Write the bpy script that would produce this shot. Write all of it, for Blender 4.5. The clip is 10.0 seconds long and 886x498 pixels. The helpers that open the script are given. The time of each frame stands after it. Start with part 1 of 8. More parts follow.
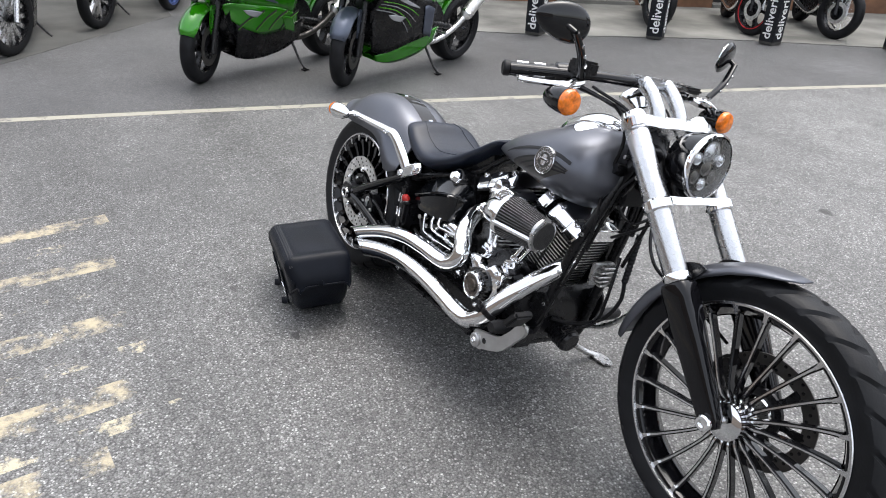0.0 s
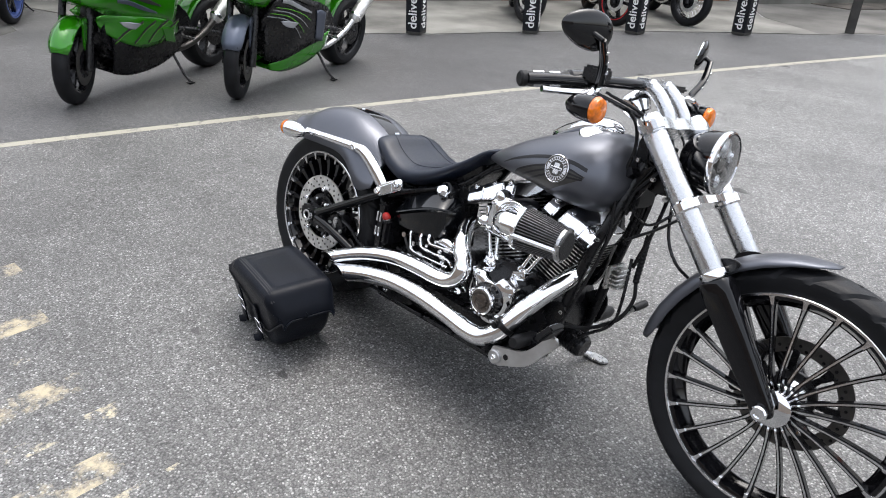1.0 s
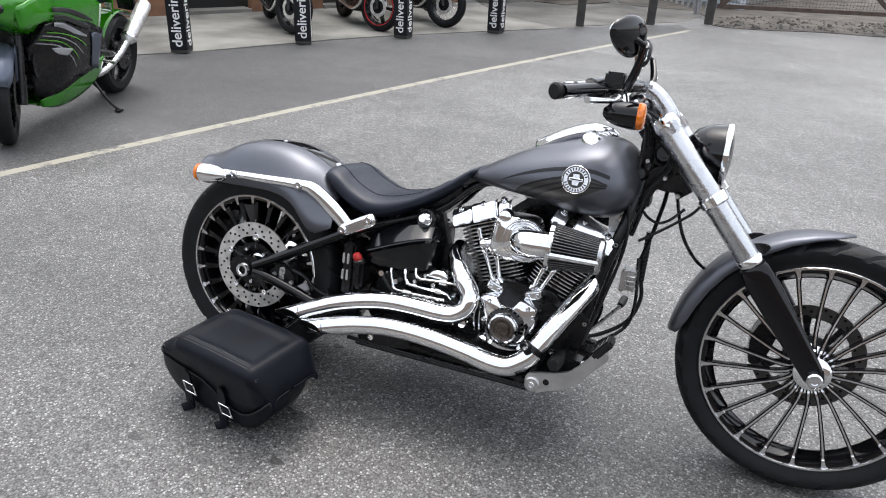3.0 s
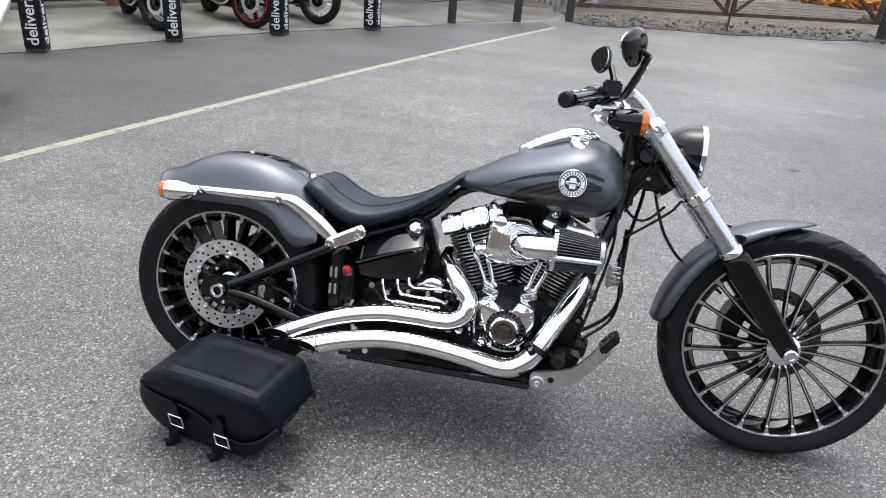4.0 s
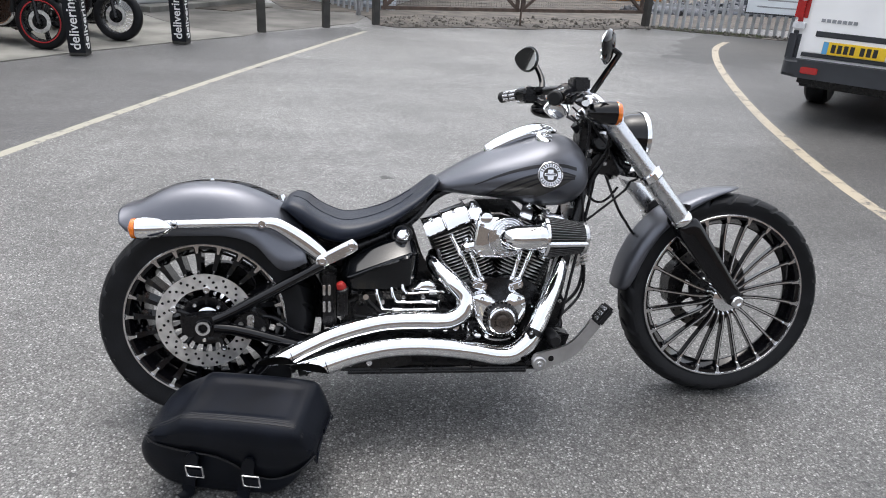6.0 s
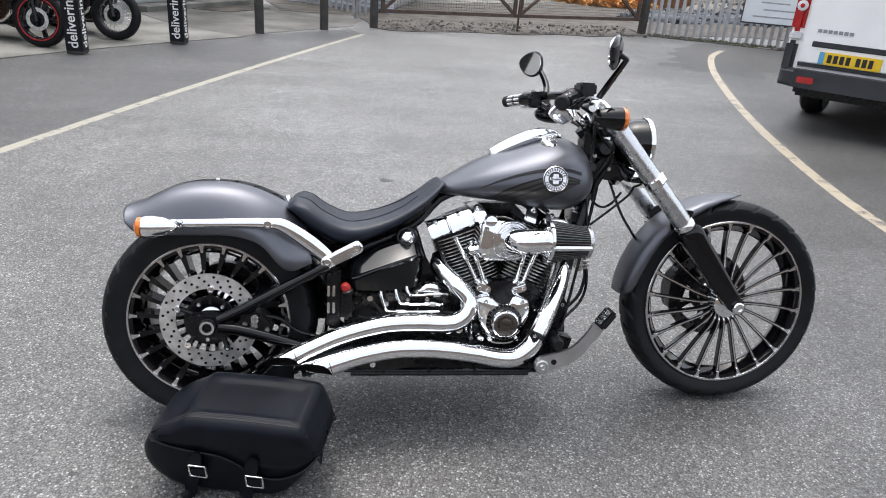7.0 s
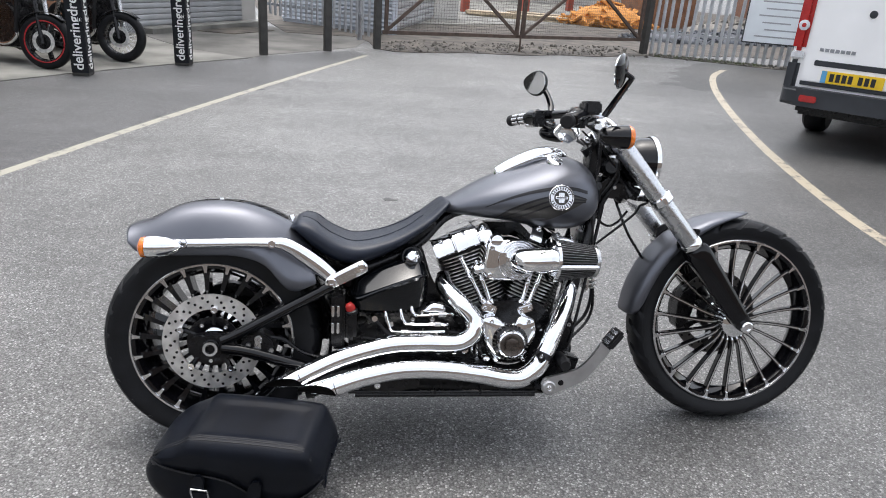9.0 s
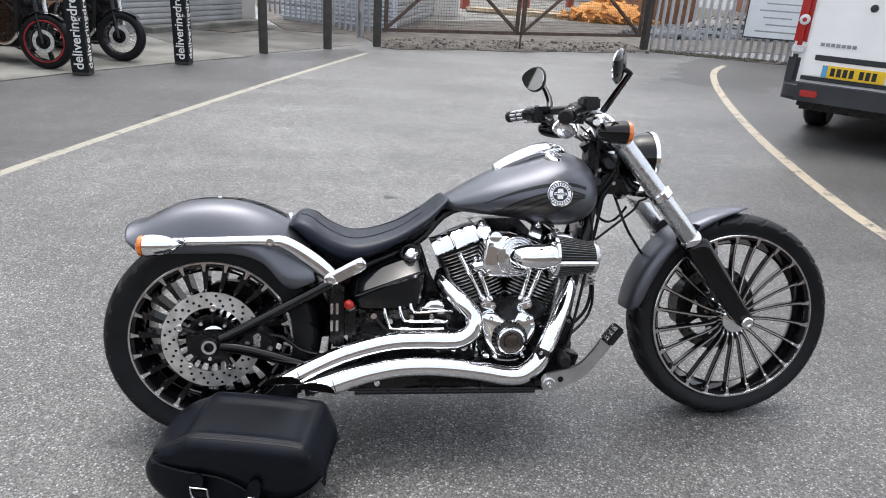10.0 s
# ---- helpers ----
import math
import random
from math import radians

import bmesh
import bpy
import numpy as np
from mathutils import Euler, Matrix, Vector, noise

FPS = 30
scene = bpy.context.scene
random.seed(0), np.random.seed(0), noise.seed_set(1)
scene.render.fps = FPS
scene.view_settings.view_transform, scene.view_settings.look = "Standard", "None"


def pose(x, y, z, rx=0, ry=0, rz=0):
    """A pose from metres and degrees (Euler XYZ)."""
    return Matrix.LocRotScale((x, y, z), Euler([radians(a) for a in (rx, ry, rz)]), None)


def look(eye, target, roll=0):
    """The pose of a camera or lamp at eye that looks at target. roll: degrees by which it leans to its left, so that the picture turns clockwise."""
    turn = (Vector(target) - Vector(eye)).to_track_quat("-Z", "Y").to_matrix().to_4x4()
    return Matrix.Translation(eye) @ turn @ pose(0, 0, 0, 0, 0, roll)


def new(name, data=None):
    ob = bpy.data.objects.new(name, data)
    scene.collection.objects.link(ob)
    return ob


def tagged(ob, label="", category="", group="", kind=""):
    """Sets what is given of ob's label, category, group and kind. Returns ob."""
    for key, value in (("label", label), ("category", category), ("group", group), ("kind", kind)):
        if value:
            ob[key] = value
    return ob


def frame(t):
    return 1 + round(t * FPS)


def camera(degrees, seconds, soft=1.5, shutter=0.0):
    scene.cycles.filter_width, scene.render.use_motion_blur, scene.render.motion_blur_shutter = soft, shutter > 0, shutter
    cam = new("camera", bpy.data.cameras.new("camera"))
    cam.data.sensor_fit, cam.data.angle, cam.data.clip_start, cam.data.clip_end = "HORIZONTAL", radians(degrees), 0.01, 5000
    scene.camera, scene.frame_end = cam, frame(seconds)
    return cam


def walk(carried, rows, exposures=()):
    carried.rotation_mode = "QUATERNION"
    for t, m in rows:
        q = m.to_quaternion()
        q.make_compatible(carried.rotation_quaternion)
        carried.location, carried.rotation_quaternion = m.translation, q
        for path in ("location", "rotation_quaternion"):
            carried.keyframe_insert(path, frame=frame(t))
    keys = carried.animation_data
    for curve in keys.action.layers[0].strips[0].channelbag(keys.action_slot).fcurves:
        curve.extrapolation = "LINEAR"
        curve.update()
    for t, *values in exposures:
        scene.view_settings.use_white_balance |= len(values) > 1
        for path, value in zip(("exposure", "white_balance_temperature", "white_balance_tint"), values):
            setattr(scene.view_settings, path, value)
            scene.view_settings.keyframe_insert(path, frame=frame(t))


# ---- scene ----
cam = camera(64.0, 10.0, soft=1.0)
PATH = [
    (0, (2.426, -1.316, 1.456), (0.942, -0.326, 0.552), 2.5),
    (0.5, (2.282, -1.488, 1.467), (0.921, -0.329, 0.57), 3.6),
    (1, (2.085, -1.582, 1.46), (0.838, -0.3, 0.564), 2.2),
    (1.5, (1.904, -1.685, 1.451), (0.752, -0.327, 0.542), 2.4),
    (2, (1.721, -1.825, 1.457), (0.778, -0.313, 0.55), 2.3),
    (2.5, (1.559, -1.849, 1.438), (0.763, -0.243, 0.551), 3.2),
    (2.7, (1.485, -1.84, 1.424), (0.731, -0.203, 0.557), 2.7),
    (3.8, (1.036, -1.922, 1.435), (0.676, -0.151, 0.578), 4.0),
    (4, (0.978, -1.947, 1.44), (0.689, -0.158, 0.593), 4.4),
    (4.5, (0.856, -1.946, 1.428), (0.703, -0.129, 0.607), 4.7),
    (5, (0.713, -1.941, 1.436), (0.702, -0.109, 0.633), 2.4),
    (5.5, (0.551, -1.988, 1.424), (0.698, -0.165, 0.615), 2.6),
    (5.7, (0.482, -2.03, 1.432), (0.7, -0.214, 0.623), 2.5),
    (7, (0.401, -2.036, 1.428), (0.67, -0.22, 0.635), 4.5),
    (7.5, (0.403, -2.03, 1.424), (0.668, -0.208, 0.643), 4.1),
    (8, (0.404, -2.026, 1.425), (0.658, -0.197, 0.658), 3.7),
    (8.5, (0.395, -2.021, 1.422), (0.654, -0.188, 0.665), 4.5),
    (9, (0.396, -2.02, 1.421), (0.656, -0.182, 0.678), 4.2),
    (9.5, (0.398, -2.018, 1.421), (0.657, -0.18, 0.677), 3.9),
    (10, (0.406, -2.018, 1.418), (0.661, -0.181, 0.668), 3.8),
]
walk(cam, [(t, look(eye, target, roll)) for t, eye, target, roll in PATH], [(0.0, 0.07), (2.5, 0.03), (5.0, -0.05), (7.5, -0.02), (10.0, -0.02)])

# ---- world and light: a bright overcast day ----
world = bpy.data.worlds.new("overcast_sky")
scene.world = world
world.use_nodes = True
wn, wl = world.node_tree.nodes, world.node_tree.links
sky = wn.new("ShaderNodeTexSky")
sky.sky_type, sky.sun_disc = "NISHITA", False
sky.sun_elevation, sky.sun_rotation = radians(76), radians(-15)
sky.dust_density, sky.air_density = 4.0, 1.0
calm = wn.new("ShaderNodeHueSaturation")
calm.inputs["Saturation"].default_value = 0.34
wl.new(sky.outputs[0], calm.inputs["Color"])
wl.new(calm.outputs[0], wn["Background"].inputs["Color"])
wn["Background"].inputs["Strength"].default_value = 0.40
sun = new("sun", bpy.data.lights.new("sun", "SUN"))
sun.data.energy, sun.data.angle, sun.data.color = 0.72, radians(60), (1.0, 0.97, 0.93)
sun.matrix_world = look((-0.65, 2.4, 9.8), (0, 0, 0))
scene.view_settings.exposure = 0.0


# ---- materials ----
def mat(name, color, rough=0.5, metal=0.0, vary=0.15, scale=12.0, bump=0.0, bump_scale=200.0, coat=0.0, spread=0.0, second=None, spec=0.5):
    """A surface with grain at two sizes: tone and gloss drift over 'scale', fine relief at 'bump_scale'."""
    m = bpy.data.materials.new(name)
    m.use_nodes = True
    n, l = m.node_tree.nodes, m.node_tree.links
    b = n["Principled BSDF"]
    b.inputs["Metallic"].default_value = metal
    b.inputs["Coat Weight"].default_value = coat
    b.inputs["Specular IOR Level"].default_value = spec
    b.inputs["Coat Roughness"].default_value = 0.05
    tc = n.new("ShaderNodeTexCoord")
    big = n.new("ShaderNodeTexNoise")
    big.inputs["Scale"].default_value, big.inputs["Detail"].default_value = scale, 6.0
    l.new(tc.outputs["Object"], big.inputs["Vector"])
    ramp = n.new("ShaderNodeValToRGB")
    low = [c * (1 - vary) for c in color]
    high = list(second) if second else [min(1.0, c * (1 + vary)) for c in color]
    ramp.color_ramp.elements[0].position, ramp.color_ramp.elements[1].position = 0.32, 0.68
    ramp.color_ramp.elements[0].color, ramp.color_ramp.elements[1].color = (*low, 1), (*high, 1)
    l.new(big.outputs["Fac"], ramp.inputs["Fac"])
    out = ramp.outputs["Color"]
    if spread:
        info = n.new("ShaderNodeObjectInfo")
        hsv = n.new("ShaderNodeHueSaturation")
        span = n.new("ShaderNodeMapRange")
        span.inputs["To Min"].default_value, span.inputs["To Max"].default_value = 1 - spread, 1 + spread
        l.new(info.outputs["Random"], span.inputs["Value"])
        l.new(span.outputs["Result"], hsv.inputs["Value"])
        l.new(out, hsv.inputs["Color"])
        out = hsv.outputs["Color"]
    l.new(out, b.inputs["Base Color"])
    rr = n.new("ShaderNodeMapRange")
    rr.inputs["To Min"].default_value, rr.inputs["To Max"].default_value = max(0.02, rough * 0.75), min(1.0, rough * 1.25)
    l.new(big.outputs["Fac"], rr.inputs["Value"])
    l.new(rr.outputs["Result"], b.inputs["Roughness"])
    if bump:
        fine = n.new("ShaderNodeTexNoise")
        fine.inputs["Scale"].default_value, fine.inputs["Detail"].default_value = bump_scale, 3.0
        l.new(tc.outputs["Object"], fine.inputs["Vector"])
        bp = n.new("ShaderNodeBump")
        bp.inputs["Strength"].default_value, bp.inputs["Distance"].default_value = bump, 0.002
        l.new(fine.outputs["Fac"], bp.inputs["Height"])
        l.new(bp.outputs["Normal"], b.inputs["Normal"])
    return m


def asphalt_mat(name, base, chips, patch=0.25, far_sheen=False):
    """Rolled asphalt: dark binder, pale and dark stone chips, broad worn patches."""
    m = bpy.data.materials.new(name)
    m.use_nodes = True
    n, l = m.node_tree.nodes, m.node_tree.links
    b = n["Principled BSDF"]
    b.inputs["Roughness"].default_value = 0.5
    b.inputs["Specular IOR Level"].default_value = 0.6
    tc = n.new("ShaderNodeTexCoord")

    def noise_at(scale, detail, lo, hi, a, z, rough=0.6):
        t = n.new("ShaderNodeTexNoise")
        t.inputs["Scale"].default_value, t.inputs["Detail"].default_value, t.inputs["Roughness"].default_value = scale, detail, rough
        l.new(tc.outputs["Object"], t.inputs["Vector"])
        r = n.new("ShaderNodeMapRange")
        for k, v in (("From Min", lo), ("From Max", hi), ("To Min", a), ("To Max", z)):
            r.inputs[k].default_value = v
        l.new(t.outputs["Fac"], r.inputs["Value"])
        return r.outputs["Result"]

    def times(x, y):
        q = n.new("ShaderNodeMath")
        q.operation = "MULTIPLY"
        l.new(x, q.inputs[0])
        l.new(y, q.inputs[1])
        return q.outputs[0]

    vor = n.new("ShaderNodeTexVoronoi")
    vor.inputs["Scale"].default_value = 165.0
    l.new(tc.outputs["Object"], vor.inputs["Vector"])
    chip = n.new("ShaderNodeValToRGB")
    stops = chip.color_ramp.elements
    stops[0].position, stops[0].color = 0.0, (*[c * 0.50 for c in base], 1)
    stops[1].position, stops[1].color = 1.0, (*chips, 1)
    for pos, k in ((0.30, 0.78), (0.66, 0.98), (0.88, 1.40)):
        e = stops.new(pos)
        e.color = (*[c * k for c in base], 1)
    sep = n.new("ShaderNodeSeparateColor")
    l.new(vor.outputs["Color"], sep.inputs["Color"])
    l.new(sep.outputs[0], chip.inputs["Fac"])
    tone = times(noise_at(0.45, 6, 0.3, 0.7, 1 - patch, 1 + patch), noise_at(4.5, 9, 0.3, 0.7, 0.80, 1.20, 0.7))
    turn = n.new("ShaderNodeMapping")
    turn.inputs["Rotation"].default_value = (0, 0, radians(-72))
    turn.inputs["Scale"].default_value = (0.16, 1.0, 1.0)
    l.new(tc.outputs["Object"], turn.inputs["Vector"])
    streak = n.new("ShaderNodeTexNoise")
    streak.inputs["Scale"].default_value, streak.inputs["Detail"].default_value = 1.5, 6.0
    l.new(turn.outputs["Vector"], streak.inputs["Vector"])
    worn = n.new("ShaderNodeMapRange")
    for k, v in (("From Min", 0.32), ("From Max", 0.68), ("To Min", 0.84), ("To Max", 1.16)):
        worn.inputs[k].default_value = v
    l.new(streak.outputs["Fac"], worn.inputs["Value"])
    tone = times(tone, worn.outputs["Result"])
    tone = times(tone, noise_at(24, 6, 0.3, 0.7, 0.72, 1.28, 0.7))
    tone = times(tone, noise_at(70, 4, 0.3, 0.7, 0.78, 1.22, 0.7))
    if far_sheen:
        # the far asphalt's brighter sheen painted into the tone, rising towards the gate
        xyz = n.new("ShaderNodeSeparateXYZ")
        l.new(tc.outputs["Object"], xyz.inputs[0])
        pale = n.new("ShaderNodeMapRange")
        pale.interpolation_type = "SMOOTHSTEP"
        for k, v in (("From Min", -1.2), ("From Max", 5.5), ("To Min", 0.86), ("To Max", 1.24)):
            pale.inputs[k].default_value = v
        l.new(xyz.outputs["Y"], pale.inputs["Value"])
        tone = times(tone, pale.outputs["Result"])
        # the painted tone falls off again to the right, along a ragged edge
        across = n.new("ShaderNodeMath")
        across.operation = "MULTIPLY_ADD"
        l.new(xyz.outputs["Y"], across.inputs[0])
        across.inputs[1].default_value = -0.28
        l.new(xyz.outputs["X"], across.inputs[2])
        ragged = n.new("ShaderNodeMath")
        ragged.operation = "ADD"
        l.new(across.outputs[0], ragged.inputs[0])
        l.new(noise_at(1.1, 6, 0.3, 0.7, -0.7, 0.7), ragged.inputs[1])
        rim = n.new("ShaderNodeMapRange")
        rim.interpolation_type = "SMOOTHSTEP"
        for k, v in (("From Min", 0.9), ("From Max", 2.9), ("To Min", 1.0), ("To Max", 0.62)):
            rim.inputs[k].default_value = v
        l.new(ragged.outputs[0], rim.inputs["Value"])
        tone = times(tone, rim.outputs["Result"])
    binder = n.new("ShaderNodeMapRange")
    for k, v in (("From Min", 0.42), ("From Max", 0.80), ("To Min", 1.08), ("To Max", 0.33)):
        binder.inputs[k].default_value = v
    l.new(vor.outputs["Distance"], binder.inputs["Value"])
    tone = times(tone, binder.outputs["Result"])
    mix = n.new("ShaderNodeVectorMath")
    mix.operation = "SCALE"
    l.new(chip.outputs["Color"], mix.inputs[0])
    l.new(tone, mix.inputs["Scale"])
    l.new(mix.outputs["Vector"], b.inputs["Base Color"])
    bp = n.new("ShaderNodeBump")
    bp.inputs["Strength"].default_value, bp.inputs["Distance"].default_value = 0.32, 0.005
    l.new(vor.outputs["Distance"], bp.inputs["Height"])
    bp.invert = True
    l.new(bp.outputs["Normal"], b.inputs["Normal"])
    return m, b


def paint_line_mat(name, color, wear_lo, wear_hi):
    """Worn road paint: chips of it missing, the asphalt showing through."""
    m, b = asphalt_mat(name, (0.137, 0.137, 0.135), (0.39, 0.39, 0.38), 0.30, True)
    n, l = m.node_tree.nodes, m.node_tree.links
    under = b.inputs["Base Color"].links[0].from_socket
    tc = n.new("ShaderNodeTexCoord")
    w = n.new("ShaderNodeTexNoise")
    w.inputs["Scale"].default_value, w.inputs["Detail"].default_value, w.inputs["Roughness"].default_value = 7.0, 9.0, 0.72
    l.new(tc.outputs["Object"], w.inputs["Vector"])
    r = n.new("ShaderNodeMapRange")
    r.inputs["From Min"].default_value, r.inputs["From Max"].default_value = wear_lo, wear_hi
    l.new(w.outputs["Fac"], r.inputs["Value"])
    mix = n.new("ShaderNodeMix")
    mix.data_type = "RGBA"
    l.new(r.outputs["Result"], mix.inputs["Factor"])
    l.new(under, mix.inputs["A"])
    mix.inputs["B"].default_value = (*color, 1)
    l.new(mix.outputs["Result"], b.inputs["Base Color"])
    return m


def glass_mat(name, color, rough=0.02, transmission=1.0):
    m = bpy.data.materials.new(name)
    m.use_nodes = True
    b = m.node_tree.nodes["Principled BSDF"]
    b.inputs["Base Color"].default_value = (*color, 1)
    b.inputs["Roughness"].default_value, b.inputs["Transmission Weight"].default_value = rough, transmission
    return m


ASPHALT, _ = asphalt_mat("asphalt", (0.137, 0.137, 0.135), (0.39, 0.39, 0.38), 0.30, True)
CONCRETE = mat("concrete", (0.135, 0.134, 0.122), 0.9, 0, 0.4, 1.3, 0.6, 90, second=(0.255, 0.252, 0.231))
DIRT = mat("dirt_and_rubble", (0.052, 0.045, 0.039), 0.95, 0, 0.5, 3.0, 1.0, 30, second=(0.125, 0.110, 0.094))
LINE = paint_line_mat("cream_line_paint", (0.345, 0.33, 0.270), 0.37, 0.47)
LINE2 = paint_line_mat("yellowed_line_paint", (0.345, 0.30, 0.225), 0.38, 0.48)
HATCH = paint_line_mat("worn_yellow_paint", (0.40, 0.345, 0.235), 0.47, 0.60)
CHROME = mat("chrome", (0.90, 0.905, 0.915), 0.05, 1.0, 0.03, 20)
DISCDARK = mat("dark_brake_steel", (0.10, 0.095, 0.09), 0.42, 0.8, 0.2, 30)
STEEL = mat("brushed_steel", (0.60, 0.60, 0.60), 0.28, 1.0, 0.12, 60, 0.1, 300)
POLISHED = mat("machined_alloy", (0.72, 0.72, 0.73), 0.2, 1.0, 0.08, 50)
DISC = mat("brake_disc_steel", (0.78, 0.77, 0.75), 0.45, 1.0, 0.2, 30, 0.1, 300)
SATIN = mat("silver_fork_sleeve", (0.66, 0.67, 0.69), 0.27, 1.0, 0.05, 30)
GLOSS = mat("gloss_black_enamel", (0.0035, 0.0035, 0.0045), 0.07, 0, 0.3, 14, coat=0.15, spec=0.36)
BLACK = mat("satin_black_metal", (0.005, 0.005, 0.006), 0.27, 0, 0.3, 25, 0.15, 250, spec=0.38)
RUBBER = mat("tyre_rubber", (0.0065, 0.007, 0.0085), 0.50, 0, 0.35, 18, 0.3, 180, spec=0.26)
GRIP = mat("black_rubber", (0.009, 0.009, 0.010), 0.5, 0, 0.3, 40, 0.3, 300, spec=0.3)
PLEATLIT = mat("grey_filter_gauze", (0.20, 0.20, 0.205), 0.45, 0.5, 0.3, 60, 0.3, 300)
TANKBLACK = mat("mirror_black_enamel", (0.003, 0.0035, 0.0045), 0.06, 0, 0.2, 6, coat=0.3, spec=0.45)
SEATM = mat("black_seat_vinyl", (0.007, 0.011, 0.022), 0.42, 0, 0.2, 16, 0.25, 420, spec=0.42)
LEATHER = mat("black_bag_leather", (0.0050, 0.0064, 0.0105), 0.40, 0, 0.35, 9, 0.25, 420, spec=0.15)
PAINT = mat("charcoal_denim_paint", (0.130, 0.136, 0.156), 0.36, 0.75, 0.06, 6, 0.05, 900)
DECAL = mat("dark_tank_stripe", (0.018, 0.018, 0.020), 0.42, 0.4, 0.2, 30)
DECAL2 = mat("grey_tank_panel", (0.062, 0.060, 0.058), 0.45, 0.5, 0.15, 30)
AMBER = mat("amber_lens", (0.74, 0.17, 0.008), 0.12, 0, 0.4, 70, 0.5, 140, coat=0.7)
REDLENS = mat("red_lens", (0.40, 0.012, 0.012), 0.15, 0, 0.12, 60, 0.2, 200, coat=0.5)
REDPLUG = mat("red_plastic", (0.42, 0.022, 0.018), 0.4, 0, 0.1, 40)
FILTER = mat("grey_filter_gauze", (0.045, 0.044, 0.044), 0.5, 0.5, 0.25, 90, 0.5, 500)
GLASS = glass_mat("clear_glass", (0.95, 0.96, 0.97))
MIRROR = mat("mirror_glass", (0.86, 0.87, 0.88), 0.02, 1.0, 0.01, 5)
WHITE = mat("white_lettering", (0.78, 0.78, 0.77), 0.6, 0, 0.05, 30)
THREAD = mat("black_thread", (0.007, 0.0075, 0.010), 0.6, 0, 0.2, 60)


# ---- mesh helpers ----
def finish(bm, angle=0.6):
    bmesh.ops.recalc_face_normals(bm, faces=bm.faces)
    for f in bm.faces:
        f.smooth = True
    for e in bm.edges:
        if len(e.link_faces) == 2 and e.calc_face_angle(0) > angle:
            e.smooth = False


def mesh_of(name, bm, material, angle=0.6):
    finish(bm, angle)
    me = bpy.data.meshes.new(name)
    bm.to_mesh(me)
    bm.free()
    for x in (material if isinstance(material, (list, tuple)) else (material,)):
        me.materials.append(x)
    return me


def part(name, bm, material, parent=None, label="", m=None, angle=0.6):
    """Links a bmesh (or a mesh made before) as one mesh object under a thing or a part."""
    me = bm if isinstance(bm, bpy.types.Mesh) else mesh_of(name, bm, material, angle)
    ob = new(name, me)
    if parent is not None:
        ob.parent = parent
    if m is not None:
        ob.matrix_basis = m
    if label:
        tagged(ob, label)
    return ob


def thing(name, m, label, category, group="", kind=""):
    ob = new(name)
    ob.empty_display_size = 0.1
    ob.matrix_basis = m
    return tagged(ob, label, category, group, kind)


def spline(points, n=8):
    """A smooth run through points (tuples of any length)."""
    p = [np.array(q, float) for q in points]
    p = [2 * p[0] - p[1]] + p + [2 * p[-1] - p[-2]]
    out = []
    for i in range(1, len(p) - 2):
        for k in range(n):
            t = k / n
            out.append(0.5 * (2 * p[i] + (p[i + 1] - p[i - 1]) * t + (2 * p[i - 1] - 5 * p[i] + 4 * p[i + 1] - p[i + 2]) * t * t
                              + (3 * p[i] - p[i - 1] - 3 * p[i + 1] + p[i + 2]) * t ** 3))
    out.append(p[-2])
    return out


def rings(bm, loops, closed=True, caps=True, wrap=False):
    """Skins loops of points into faces."""
    rows = [[bm.verts.new(tuple(float(c) for c in p)) for p in loop] for loop in loops]
    n = len(rows[0])
    pairs = list(zip(rows, rows[1:])) + ([(rows[-1], rows[0])] if wrap else [])
    for a, b in pairs:
        for i in range(n if closed else n - 1):
            j = (i + 1) % n
            bm.faces.new((a[i], a[j], b[j], b[i]))
    if caps and closed and not wrap:
        bm.faces.new(rows[0][::-1])
        bm.faces.new(rows[-1])
    return bm


def tube(points, radius, seg=12, smooth=6, bm=None, flat=1.0, caps=True):
    """A pipe along points; a 4th number of a point is its own radius."""
    bm = bm or bmesh.new()
    pts = spline([(*p[:3], p[3] if len(p) > 3 else radius) for p in points], smooth) if smooth else [np.array((*p[:3], p[3] if len(p) > 3 else radius)) for p in points]
    pos = [Vector(p[:3]) for p in pts]
    loops, up = [], None
    for i, p in enumerate(pos):
        d = (pos[min(i + 1, len(pos) - 1)] - pos[max(i - 1, 0)]).normalized()
        if up is None:
            up = Vector((0, 0, 1)) if abs(d.z) < 0.9 else Vector((0, 1, 0))
        side = d.cross(up).normalized()
        up = side.cross(d).normalized()
        r = float(pts[i][3])
        loops.append([p + (side * math.cos(a) + up * math.sin(a) * flat) * r for a in (2 * math.pi * k / seg for k in range(seg))])
    return rings(bm, loops, caps=caps)


def lathe(profile, seg=32, axis="Y", centre=(0, 0, 0), bm=None, wrap=False, groove=None, skew=None):
    """Turns (radius, along) pairs about an axis."""
    bm = bm or bmesh.new()
    loops = []
    for k, (r, h) in enumerate(profile):
        loop = []
        for i in range(seg):
            a = 2 * math.pi * i / seg + (skew(k) if skew else 0)
            rr = r - (groove(k, i) if groove else 0)
            u, v = rr * math.cos(a), rr * math.sin(a)
            q = {"Y": (u, h, v), "X": (h, u, v), "Z": (u, v, h)}[axis]
            loop.append((q[0] + centre[0], q[1] + centre[1], q[2] + centre[2]))
        loops.append(loop)
    return rings(bm, loops, caps=not wrap, wrap=wrap)


